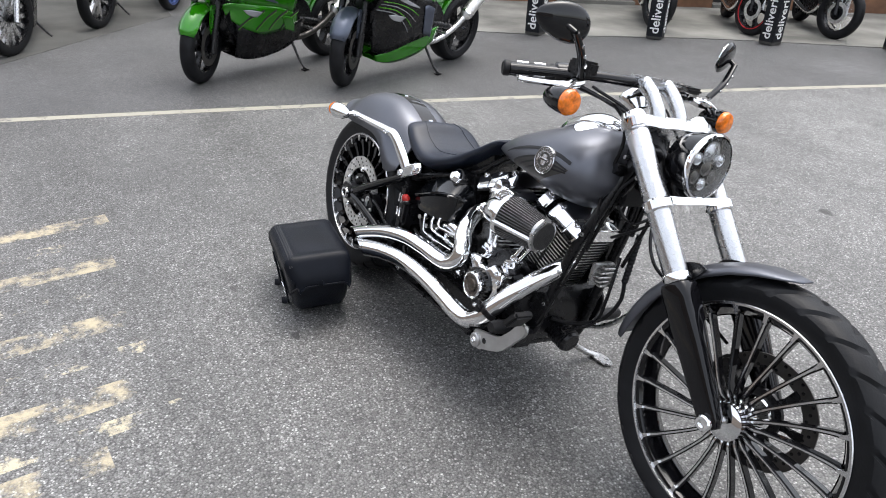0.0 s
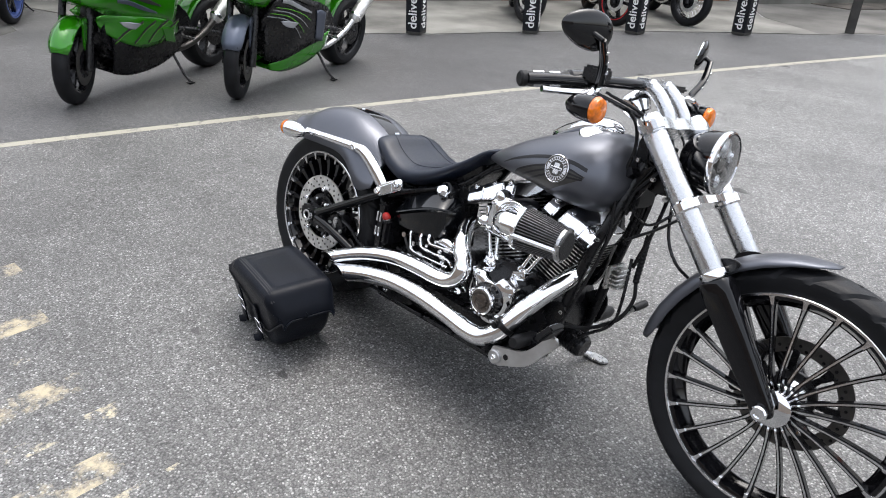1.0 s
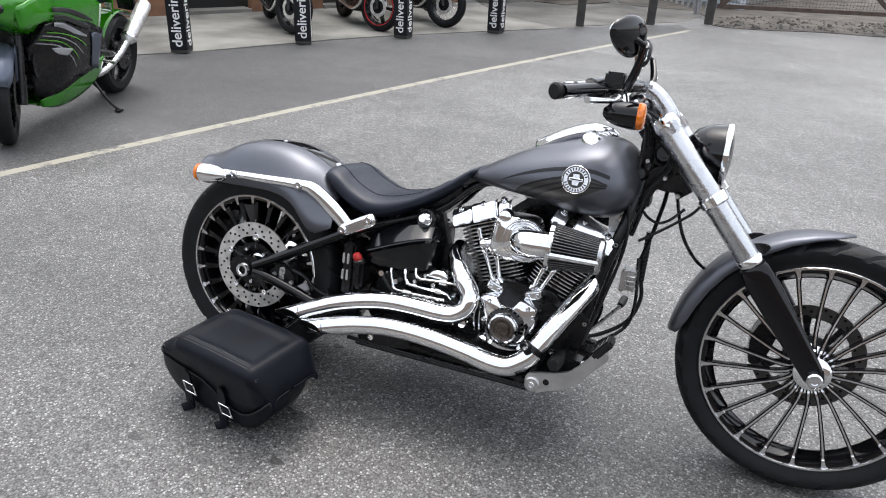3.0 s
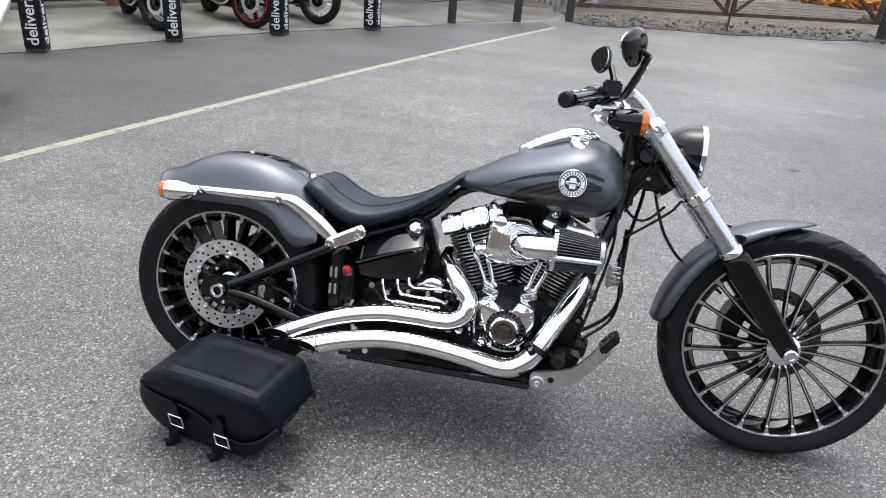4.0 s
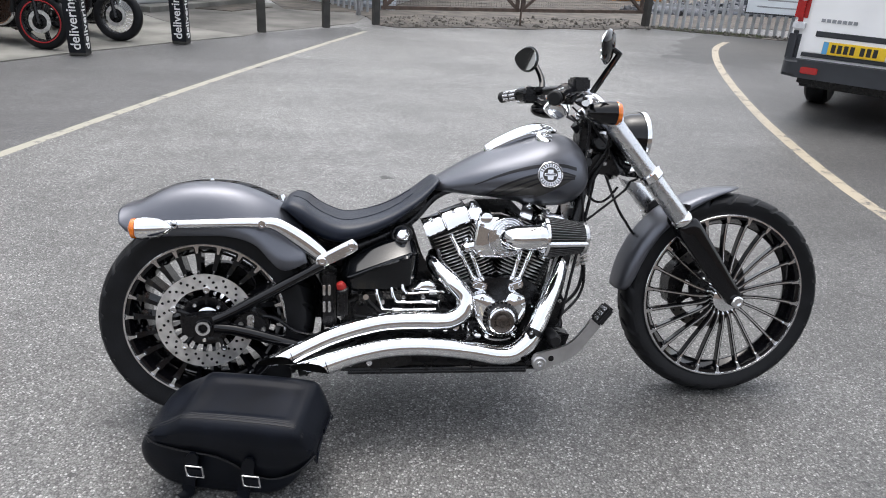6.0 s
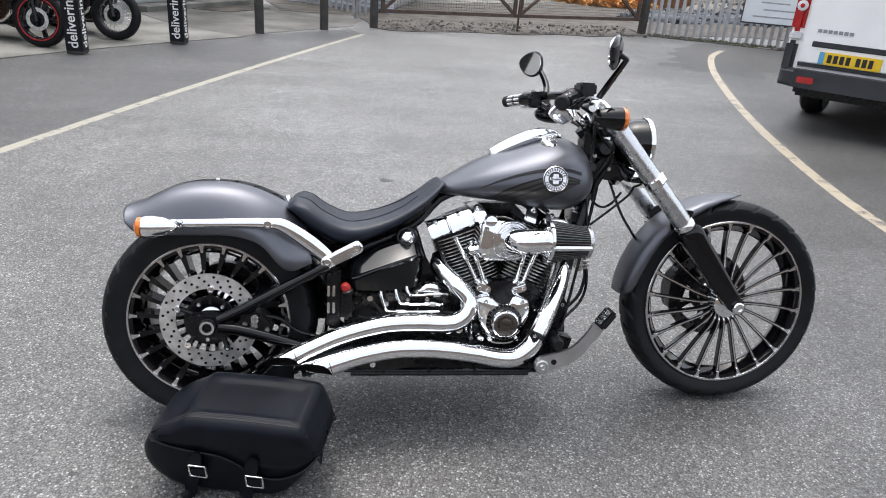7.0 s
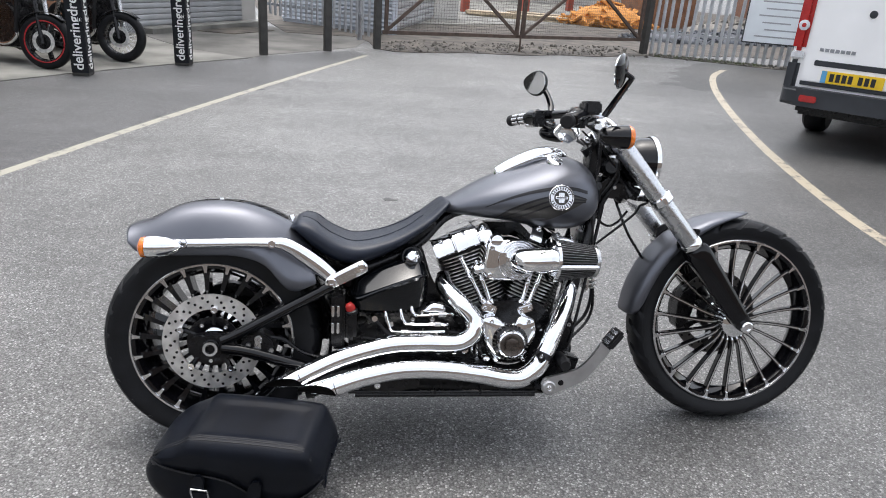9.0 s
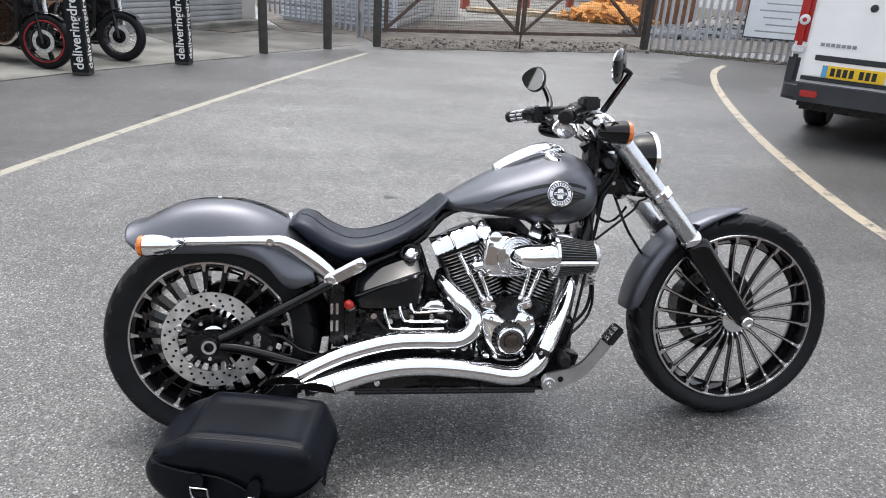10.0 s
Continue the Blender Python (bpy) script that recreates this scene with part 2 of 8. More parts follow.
def box(x0, x1, y0, y1, z0, z1, bevel=0.0, bm=None, segments=2):
    own = bmesh.new()
    bmesh.ops.create_cube(own, size=1.0, matrix=Matrix.Translation(((x0 + x1) / 2, (y0 + y1) / 2, (z0 + z1) / 2)) @ Matrix.Diagonal((x1 - x0, y1 - y0, z1 - z0, 1)))
    if bevel:
        bmesh.ops.bevel(own, geom=own.edges[:], offset=bevel, segments=segments, affect="EDGES")
    return join(bm, own)


def join(bm, other):
    if bm is None:
        return other
    me = bpy.data.meshes.new("joining")
    other.to_mesh(me)
    other.free()
    bm.from_mesh(me)
    bpy.data.meshes.remove(me)
    return bm


def slab(outline, y0, y1, bevel=0.0, plane="XZ", segments=2, bm=None):
    """A flat outline drawn out into a plate."""
    own = bmesh.new()
    put = {"XZ": lambda u, v, w: (u, w, v), "XY": lambda u, v, w: (u, v, w), "YZ": lambda u, v, w: (w, u, v)}[plane]
    a = [own.verts.new(put(u, v, y0)) for u, v in outline]
    b = [own.verts.new(put(u, v, y1)) for u, v in outline]
    n = len(a)
    fa, fb = own.faces.new(a), own.faces.new(b[::-1])
    for i in range(n):
        own.faces.new((a[i], b[i], b[(i + 1) % n], a[(i + 1) % n]))
    if bevel:
        edges = [e for e in own.edges if fa in e.link_faces or fb in e.link_faces]
        bmesh.ops.bevel(own, geom=edges, offset=bevel, segments=segments, affect="EDGES")
    return join(bm, own)


def smooth_outline(points, n=5):
    """A closed smooth outline through 2D points."""
    p = [np.array(q, float) for q in points]
    m, out = len(p), []
    for i in range(m):
        a, b, c, d = p[i - 1], p[i], p[(i + 1) % m], p[(i + 2) % m]
        for k in range(n):
            t = k / n
            q = 0.5 * (2 * b + (c - a) * t + (2 * a - 5 * b + 4 * c - d) * t * t + (3 * b - a - 3 * c + d) * t ** 3)
            out.append((float(q[0]), float(q[1])))
    return out


def along(a, b, r, seg=16, bm=None, r2=None):
    """A plain rod from a to b."""
    return tube([(*a, r), (*b, r if r2 is None else r2)], r, seg, 0, bm)


def spun(profile, a, b, seg=24, bm=None):
    """Turns (radius, share of the way) pairs about the line from a to b."""
    own = lathe([(max(r, 1e-4), h) for r, h in profile], seg, "Z")
    a, b = Vector(a), Vector(b)
    d = b - a
    m = Matrix.Translation(a) @ d.to_track_quat("Z", "Y").to_matrix().to_4x4() @ Matrix.Diagonal((1, 1, d.length, 1))
    bmesh.ops.transform(own, matrix=m, verts=own.verts)
    return join(bm, own)


def dome_plate(outline, y0, y1, rise, edge=0.006):
    """A plate in the XZ plane whose outer face (towards y1) swells gently."""
    cx, cz = sum(p[0] for p in outline) / len(outline), sum(p[1] for p in outline) / len(outline)
    d = 1 if y1 > y0 else -1
    loops = []
    for k, y in ((1.0, y0), (1.0, y1 - d * edge), (0.985, y1 - d * edge * 0.35), (0.95, y1), (0.82, y1 + d * rise * 0.42), (0.6, y1 + d * rise * 0.75), (0.3, y1 + d * rise * 0.96), (0.04, y1 + d * rise)):
        loops.append([(cx + (x - cx) * k, y, cz + (z - cz) * k) for x, z in outline])
    return rings(bmesh.new(), loops)


def ribbon(points, width, z=0.002):
    """A painted strip on the ground along points."""
    bm = bmesh.new()
    q = [Vector((*p[:2], 0)) for p in spline(points, 8)]
    loops = []
    for i, p in enumerate(q):
        d = (q[min(i + 1, len(q) - 1)] - q[max(i - 1, 0)]).normalized()
        s = Vector((-d.y, d.x, 0)) * width / 2
        a, b = p - s, p + s
        loops.append([(a.x, a.y, z), (b.x, b.y, z)])
    return rings(bm, loops, closed=False, caps=False)


def lettering(text, size, material, parent, m, name="lettering", depth=0.0015, bold=0.0):
    """Raised letters in the built-in font, as one mesh."""
    cu = bpy.data.curves.new("letters", "FONT")
    cu.body, cu.size, cu.extrude = text, size, depth
    cu.align_x, cu.align_y, cu.offset = "LEFT", "CENTER", bold
    tmp = bpy.data.objects.new("letters", cu)
    scene.collection.objects.link(tmp)
    me = bpy.data.meshes.new_from_object(tmp.evaluated_get(bpy.context.evaluated_depsgraph_get()))
    bpy.data.objects.remove(tmp)
    me.materials.clear()
    me.materials.append(material)
    ob = new(name, me)
    ob.parent, ob.matrix_basis = parent, m
    return ob
ASPHALT2, _ = asphalt_mat("darker_asphalt", (0.092, 0.093, 0.095), (0.22, 0.22, 0.22), 0.25)
CONCRETE2 = mat("stained_concrete", (0.085, 0.083, 0.077), 0.92, 0, 0.35, 1.3, 0.5, 80, second=(0.17, 0.166, 0.155))
CONCRETE3 = mat("oily_concrete", (0.060, 0.061, 0.058), 0.92, 0, 0.35, 1.8, 0.5, 80, second=(0.105, 0.105, 0.098))
HATCH2 = paint_line_mat("rubbed_yellow_paint", (0.46, 0.41, 0.29), 0.53, 0.60)
STAIN = paint_line_mat("dark_stain", (0.022, 0.022, 0.022), 0.32, 0.54)
GREEN = mat("lime_green_paint", (0.022, 0.205, 0.003), 0.14, 0.1, 0.08, 8, coat=0.6)
GREEN2 = mat("pale_lime_paint", (0.10, 0.40, 0.02), 0.2, 0.1, 0.08, 8, coat=0.6)
SILVERP = mat("silver_plastic", (0.42, 0.43, 0.46), 0.3, 0.6, 0.08, 12)
SLATE = mat("slate_blue_paint", (0.085, 0.10, 0.135), 0.3, 0.4, 0.1, 12)
REDRIM = mat("red_rim_tape", (0.45, 0.02, 0.025), 0.35, 0, 0.1, 30)
BLUERIM = mat("blue_rim_paint", (0.06, 0.10, 0.30), 0.35, 0, 0.1, 30)
GALV = mat("galvanised_steel", (0.42, 0.43, 0.45), 0.5, 0.5, 0.18, 6, 0.3, 60)
POSTM = mat("weathered_dark_post", (0.042, 0.040, 0.037), 0.75, 0, 0.35, 8, 0.5, 60)
GATEM = mat("rusty_brown_steel", (0.085, 0.06, 0.048), 0.75, 0.1, 0.4, 9, 0.5, 70)
WIRE = mat("mesh_wire", (0.12, 0.11, 0.10), 0.6, 0.4, 0.2, 20)
SHUTTER = mat("grey_shutter", (0.42, 0.43, 0.44), 0.5, 0.2, 0.1, 4, 0.2, 50)
PALECLAD = mat("pale_blue_cladding", (0.50, 0.54, 0.60), 0.5, 0.1, 0.12, 3, 0.2, 40)
WALLM = mat("painted_wall", (0.55, 0.53, 0.50), 0.85, 0, 0.12, 2, 0.4, 60)
BROWN = mat("brown_timber", (0.20, 0.10, 0.055), 0.6, 0, 0.3, 5, 0.4, 60)
DARKIN = mat("unlit_inside", (0.02, 0.019, 0.018), 0.8, 0, 0.3, 4)
BRICK = mat("red_brick", (0.22, 0.105, 0.065), 0.85, 0, 0.25, 6, 0.5, 60)
VANW = mat("white_van_paint", (0.92, 0.92, 0.92), 0.25, 0, 0.03, 3, coat=0.6)
BUMPER = mat("grey_bumper_plastic", (0.026, 0.029, 0.035), 0.5, 0, 0.15, 8, 0.2, 200)
YELLOW = mat("yellow_plate", (0.80, 0.53, 0.02), 0.45, 0, 0.04, 20)
EUBLUE = mat("blue_plate_band", (0.10, 0.35, 0.62), 0.45, 0, 0.04, 20)
TEXTBLACK = mat("black_lettering", (0.015, 0.015, 0.015), 0.6, 0, 0.1, 20)
GREYTEXT = mat("grey_lettering", (0.30, 0.31, 0.33), 0.4, 0.4, 0.1, 20)
BOARD = mat("white_sign_board", (0.66, 0.70, 0.73), 0.5, 0, 0.05, 3)
BANNER = mat("black_banner_vinyl", (0.008, 0.009, 0.012), 0.5, 0, 0.25, 8, 0.2, 60, spec=0.25)
ORANGE = mat("orange_offcuts", (0.62, 0.27, 0.06), 0.8, 0, 0.3, 20, 0.4, 60, spread=0.35)
DEBRIS = mat("slate_grey_debris", (0.075, 0.082, 0.095), 0.8, 0, 0.5, 3, 0.4, 40)
RUSTRED = mat("red_oxide_steel", (0.30, 0.06, 0.035), 0.6, 0, 0.2, 5)
PLANK = mat("pale_planks", (0.42, 0.34, 0.24), 0.8, 0, 0.25, 9, 0.4, 60, spread=0.25)
STONE = mat("rubble_stone", (0.12, 0.112, 0.10), 0.9, 0, 0.3, 12, 0.6, 40, spread=0.35)
MOSS = mat("moss_and_weeds", (0.055, 0.075, 0.025), 0.9, 0, 0.4, 20, 0.6, 60)
LAMPCLEAR = mat("clear_lamp_plastic", (0.65, 0.66, 0.68), 0.2, 0, 0.1, 30, coat=0.5)
DARKWALL = mat("weathered_brick", (0.162, 0.134, 0.115), 0.85, 0, 0.3, 5, 0.5, 60)
BRONZE = mat("dark_bronze_cover", (0.13, 0.112, 0.10), 0.28, 0.9, 0.2, 40)
SOOT = mat("exhaust_soot", (0.006, 0.0055, 0.005), 0.7, 0, 0.3, 30, spec=0.15)
ASPHALT3, _ = asphalt_mat("damp_asphalt", (0.042, 0.041, 0.039), (0.10, 0.10, 0.095), 0.5)
ASPHALT4, _ = asphalt_mat("outer_asphalt", (0.068, 0.067, 0.066), (0.21, 0.21, 0.20), 0.40)
PEDALM = mat("bright_cast_alloy", (0.52, 0.52, 0.52), 0.42, 1.0, 0.1, 30, 0.2, 200)

# ---- ground, paint, slabs ----
def flat(name, outline, z0, z1, material, label, category="ground", bevel=0.0):
    return tagged(part(name, slab(outline, z0, z1, bevel, "XY", 1), material), label, category, kind="structure")


def sheet(name, x0, x1, y0, y1, z, material, n=1):
    bm = bmesh.new()
    bmesh.ops.create_grid(bm, x_segments=n, y_segments=n, size=0.5, matrix=Matrix.Translation(((x0 + x1) / 2, (y0 + y1) / 2, z)) @ Matrix.Diagonal((x1 - x0, y1 - y0, 1, 1)))
    return part(name, bm, material)


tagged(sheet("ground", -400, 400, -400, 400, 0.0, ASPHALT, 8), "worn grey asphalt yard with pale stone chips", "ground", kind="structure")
EDGE = [(-6.35, 1.75), (-4.42, 3.66), (-3.95, 4.30), (-3.2, 5.80), (-2.78, 6.45), (-1.94, 7.55), (-1.10, 8.52)]
LEFT_LINE = [(-3.601, -4.5), (-3.334, -3.2), (-2.895, -1.3), (-2.345, 0.8), (-1.884, 2.4), (-1.259, 4.4), (-0.621, 6.3), (-0.015, 8.0), (0.59, 9.62)]
flat("pavement_strip", [(float(p[0]), float(p[1])) for p in spline(LEFT_LINE, 8)] + [(0.4, 10.2), (-0.9, 8.9)] + [p for p in reversed(EDGE)] + [(-6.6, 0.7), (-4.6, -1.17), (-4.2, -3.2), (-4.2, -4.5)], -0.05, 0.0012, ASPHALT2, "darker smooth asphalt beside the forecourt", "pavement")
flat("forecourt", EDGE + [(-2.25, 9.35), (-3.3, 10.9), (-9.0, 1.1)], -0.1, 0.012, CONCRETE, "pale concrete forecourt slab in front of the building", "forecourt", 0.004)
flat("apron", [(-1.10, 8.55), (-0.9, 9.0), (0.4, 10.6), (0.7, 12.2), (-1.7, 13.7), (-3.25, 10.95), (-2.2, 9.38)], -0.1, 0.005, CONCRETE2, "stained grey concrete apron beside the fence", "apron", 0.003)
flat("concrete_patch", [(-4.6, -1.17), (-5.6, -0.25), (-6.6, 0.72), (-9.1, 1.0), (-16, -10), (-3.6, -10), (-3.9, -3.2)], -0.1, 0.003, CONCRETE3, "stained dark concrete under parked motorcycles", "pavement")
flat("threshold", [(-3.25, 10.95), (-1.72, 13.6), (-1.45, 13.45), (-2.95, 10.8)], -0.1, 0.10, CONCRETE, "low concrete threshold under the roller shutter", "threshold", 0.01)
flat("drain_cover", [(-2.45, 11.75), (-1.65, 13.05), (-1.15, 12.6), (-1.75, 11.55)], -0.05, 0.02, DIRT, "weathered dark drain cover in the apron", "drain", 0.004)
tagged(part("line_marking", ribbon(LEFT_LINE, 0.085, 0.0020), LINE), "long cream painted line, slightly chipped", "line", kind="structure")
tagged(part("line_marking", ribbon([(7.02, 10.36), (6.88, 10.21), (6.33, 9.40), (5.66, 7.99), (4.97, 6.22), (4.38, 4.47), (4.05, 3.30), (3.85, 2.48), (3.74, 1.88), (3.66, 1.0), (3.70, -0.5), (3.9, -2.0)], 0.10, 0.0006), LINE2), "curved cream painted line towards the gate", "line", kind="structure")
for x, y0, w in ((-0.99, -0.96, 0.11), (-0.53, -1.01, 0.11), (-0.05, -1.05, 0.12), (0.39, -1.12, 0.12), (0.68, -1.24, 0.10)):
    tagged(part("hatch_marking", ribbon([(x, y0), (x + 0.02, y0 - 0.5), (x + 0.03, y0 - 1.6)], w, 0.0004), HATCH), "worn yellow hatch stripe, half rubbed away", "road marking", "yellow hatch stripes", "structure")
for x, y0, w in ((-0.76, -1.10, 0.07), (-0.30, -1.04, 0.06), (0.17, -1.02, 0.07), (0.55, -1.0, 0.07)):
    tagged(part("hatch_marking", ribbon([(x, y0), (x + 0.01, y0 - 0.3), (x + 0.03, y0 - 0.7)], w, 0.0004), HATCH2), "faint rubbed-off yellow hatch stripe", "road marking", "yellow hatch stripes", "structure")
for x, y, r in ((0.646, 2.32, 0.055), (-0.063, -0.648, 0.030), (-0.314, -0.145, 0.022), (-0.338, -0.379, 0.016), (0.370, -0.564, 0.026), (0.225, 0.027, 0.022), (-0.62, 6.1, 0.06), (-1.32, 4.5, 0.04), (2.6, 3.2, 0.05), (-0.3, 0.9, 0.03)):
    tagged(part("oil_spot", slab(smooth_outline([(x + r * k * math.cos(a), y + 0.6 * r * k * math.sin(a)) for k, a in zip((1, 0.7, 1.1, 0.8, 1.0, 0.75), (0, 1.05, 2.1, 3.14, 4.2, 5.2))], 4), -0.002, 0.0012, 0, "XY"), STAIN), "small dark spot on the asphalt", "spot", kind="structure")

# darker damp asphalt near the fence, dark patch beyond the curved line
tagged(part("damp_patch", slab(smooth_outline([(5.62, 9.62), (5.95, 9.85), (6.02, 10.25), (6.45, 10.62), (7.1, 11.32), (8.7, 11.1), (8.5, 10.2), (8.0, 9.65), (7.62, 8.9), (7.15, 8.55), (6.85, 8.05), (6.45, 8.0), (6.2, 7.45), (5.9, 7.38), (5.62, 7.75), (5.3, 7.72), (5.12, 8.1), (4.88, 8.14), (5.02, 8.42), (5.38, 8.5), (5.32, 8.85), (5.62, 9.15)], 4), -0.002, 0.0003, 0, "XY"), ASPHALT3), "irregular damp dark patch on the asphalt by the fence", "damp patch", kind="structure")
tagged(part("asphalt_patch", slab([(7.0, 10.32), (6.40, 9.40), (5.73, 7.99), (5.04, 6.22), (4.45, 4.47), (4.12, 3.30), (3.92, 2.48), (3.81, 1.88), (3.73, 1.0), (3.77, -0.5), (4.0, -2.5), (16, -2.5), (16, 10.2), (9.0, 10.75)], -0.003, 0.0002, 0, "XY"), ASPHALT4), "slightly darker asphalt outside the curved line", "ground", kind="structure")

# ---- the grey cruiser, leaning on its side stand ----
LEAN_DEG = 12.0
BIKE = pose(0, -0.02, 0) @ pose(0, 0, 0, -LEAN_DEG, 0, 0)
bike = thing("cruiser_motorcycle", BIKE, "charcoal grey and chrome cruiser motorcycle leaning on its side stand", "motorcycle")


def tyre_profile(R, rim, half, bead, n=22, sq=0.72):
    """Round tyre section from the right bead over the tread to the left bead."""
    out = []
    for k in range(n + 1):
        a = math.pi * k / n
        wide = bead + (half - bead) * min(1.0, math.sin(a) * 1.9) ** 0.8
        y = -wide * math.copysign(abs(math.cos(a)) ** sq, math.cos(a))
        out.append((rim + (R - rim) * math.sin(a) ** sq, y))
    return out + [(rim - 0.012, bead * 0.8), (rim - 0.012, -bead * 0.8)]


def tread(n_profile, step, depth):
    """Slanted grooves on both shoulders, one every few segments."""
    def cut(k, i):
        u = k / n_profile
        if not 0.17 < u < 0.83 or 0.46 < u < 0.54:
            return 0
        return depth if (i + (step // 2 if u > 0.5 else 0)) % step < 2 else 0
    return cut


def slant(n_profile, amount):
    return lambda k: amount * abs(min(k, n_profile) / n_profile - 0.5) * 2


def wheel(parent, c, R, lip, half, tyre_half, count, hub_half, twist, groove, bright, spoke_mat, sides=(-1, 1), deep=0.020, thick=0.0050, flare=0.6):
    """Tyre, rim with a bright lip, hub and slim forged spokes on both sides."""
    at = Matrix.Translation(c)
    prof = tyre_profile(R, lip + 0.005, tyre_half, half - 0.003, 22, 0.5 if tyre_half > 0.1 else 0.72)
    part("tyre", lathe(prof, 286, "Y", wrap=True, groove=tread(22, 11, groove), skew=slant(22, 0.26)), RUBBER, parent, "black treaded rubber tyre", at, 0.5)
    well = lip - 0.034
    part("rim", lathe([(lip - 0.002, -half + 0.004), (lip - 0.012, -half + 0.006), (well + 0.012, -half + 0.024), (well, -half + 0.05), (well, half - 0.05), (well + 0.012, half - 0.024),
                       (lip - 0.012, half - 0.006), (lip - 0.002, half - 0.004), (lip + 0.006, half * 0.6), (lip + 0.006, -half * 0.6)], 96, "Y", wrap=True), GLOSS, parent, "gloss black wheel rim", at)
    for s in (-1, 1):
        part("rim_lip", lathe([(lip - 0.003, s * (half - 0.004)), (lip + 0.005, s * (half - 0.004)), (lip + 0.005, s * (half + 0.002)), (lip + 0.003, s * (half + 0.004)), (lip - 0.002, s * (half + 0.004)), (lip - 0.003, s * (half + 0.002))], 96, "Y", wrap=True), POLISHED, parent, "machined silver rim edge", at)
    part("hub", lathe([(0.0, -hub_half), (0.034, -hub_half), (0.047, -hub_half + 0.008), (0.047, -hub_half + 0.03), (0.038, -hub_half + 0.045), (0.038, hub_half - 0.045), (0.047, hub_half - 0.03), (0.047, hub_half), (0.0, hub_half)], 40), CHROME, parent, "polished wheel hub", at)
    # one spoke for each side: black flank, bright face, bright foot on the rim lip
    for s in sides:
        yi, yo = s * (hub_half - 0.03), s * (half - 0.008)
        body, face, foot = bmesh.new(), bmesh.new(), bmesh.new()
        path = spline([(0.042, yi * 0.8, 0.0), (0.065, yi * 1.05, 0.004), (0.10, yi * 0.55 + yo * 0.5, 0.007), (lip * 0.6, yo * 0.78 + yi * 0.1, 0.006), (lip - 0.05, yo * 0.86, 0.003), (lip - 0.02, yo * 0.93, 0.0)], 4)
        wide = [max(0.0065 if i < len(path) * 0.3 else 0.0, thick * (1 + flare * (i / (len(path) - 1)) ** 5)) for i in range(len(path))]
        rings(body, [[(p[0], p[1], p[2] - w), (p[0], p[1], p[2] + w), (p[0], p[1] - s * deep, p[2] + w * 0.8), (p[0], p[1] - s * deep, p[2] - w * 0.8)] for p, w in zip(path, wide)])
        cut = [(p, w) for i, (p, w) in enumerate(zip(path, wide)) if bright[0] <= i / (len(path) - 1) <= bright[1]]
        rings(face, [[(p[0], p[1] + s * 0.0022, p[2] - w * 0.40), (p[0], p[1] + s * 0.0022, p[2] + w * 0.40), (p[0], p[1] - s * 0.001, p[2] + w * 0.40), (p[0], p[1] - s * 0.001, p[2] - w * 0.40)] for p, w in cut])
        slab([(lip - 0.026, -0.0042), (lip - 0.008, -0.0046), (lip - 0.003, -0.011), (lip - 0.003, 0.011), (lip - 0.008, 0.0046), (lip - 0.026, 0.0042)], yo - s * 0.012, yo + s * 0.0055, 0.001, "XZ", 1, foot)
        mb, mf, mt = mesh_of("spoke", body, spoke_mat), mesh_of("spoke_face", face, POLISHED), mesh_of("spoke_foot", foot, POLISHED)
        for i in range(count):
            turn = at @ Matrix.Rotation(2 * math.pi * (i + twist) / count, 4, "Y")
            sp = part("spoke", mb, None, parent, "", turn)
            if s < 0:
                part("spoke_face", mf, None, sp, "silver spoke face, machined in front, a painted gleam at the rear")
                part("spoke_foot", mt, None, sp, "machined silver spoke foot")


def drilled_disc(parent, c, r0, r1, y, holes, name="brake_disc", material=None):
    """A flat rotor ring with rows of drilled holes and button bolts."""
    seg = 72
    bm = lathe([(r0, y - 0.0025), (r1, y - 0.0025), (r1, y + 0.0025), (r0, y + 0.0025)], seg, "Y", c, wrap=True)
    rotor = part(name, bm, material or DISC, parent, "drilled steel brake disc")
    hm = mesh_of("vent_hole", lathe([(0.0, -0.0004), (0.0042, -0.0004), (0.0042, 0.0004), (0.0, 0.0004)], 10), BLACK)
    for i in range(holes):
        rr = r0 + (r1 - r0) * (0.22, 0.5, 0.78)[i % 3]
        a = 2 * math.pi * i / holes
        for s in (-1, 1):
            part("vent_hole", hm, None, rotor, "", Matrix.Translation((c[0] + rr * math.cos(a), y + s * 0.0027, c[2] + rr * math.sin(a))))
    return rotor


def bolt(parent, p, r=0.009, d=(0, -1, 0), material=None, name="bolt", length=0.008):
    a = Vector(p)
    b = a + Vector(d) * length
    bm = spun([(r, 0), (r, 0.55), (r * 0.8, 1.0), (r * 0.45, 1.0), (r * 0.4, 0.6), (0, 0.6)], a, b, 14)
    return part(name, bm, material or CHROME, parent)


REAR, FRONT = (0.0, 0.0, 0.315), (1.70, 0.0, 0.352)
# short silver segment on the rear spokes: a painted sky reflection
wheel(bike, (0.0, -0.055, 0.315), 0.317, 0.232, 0.118, 0.132, 22, 0.095, 0.2, 0.006, (0.50, 0.68), GLOSS, (-1,), 0.060, 0.0052, 1.2)
wheel(bike, FRONT, 0.352, 0.281, 0.048, 0.064, 22, 0.075, 0.35, 0.008, (0.0, 1.0), GLOSS, (-1,))

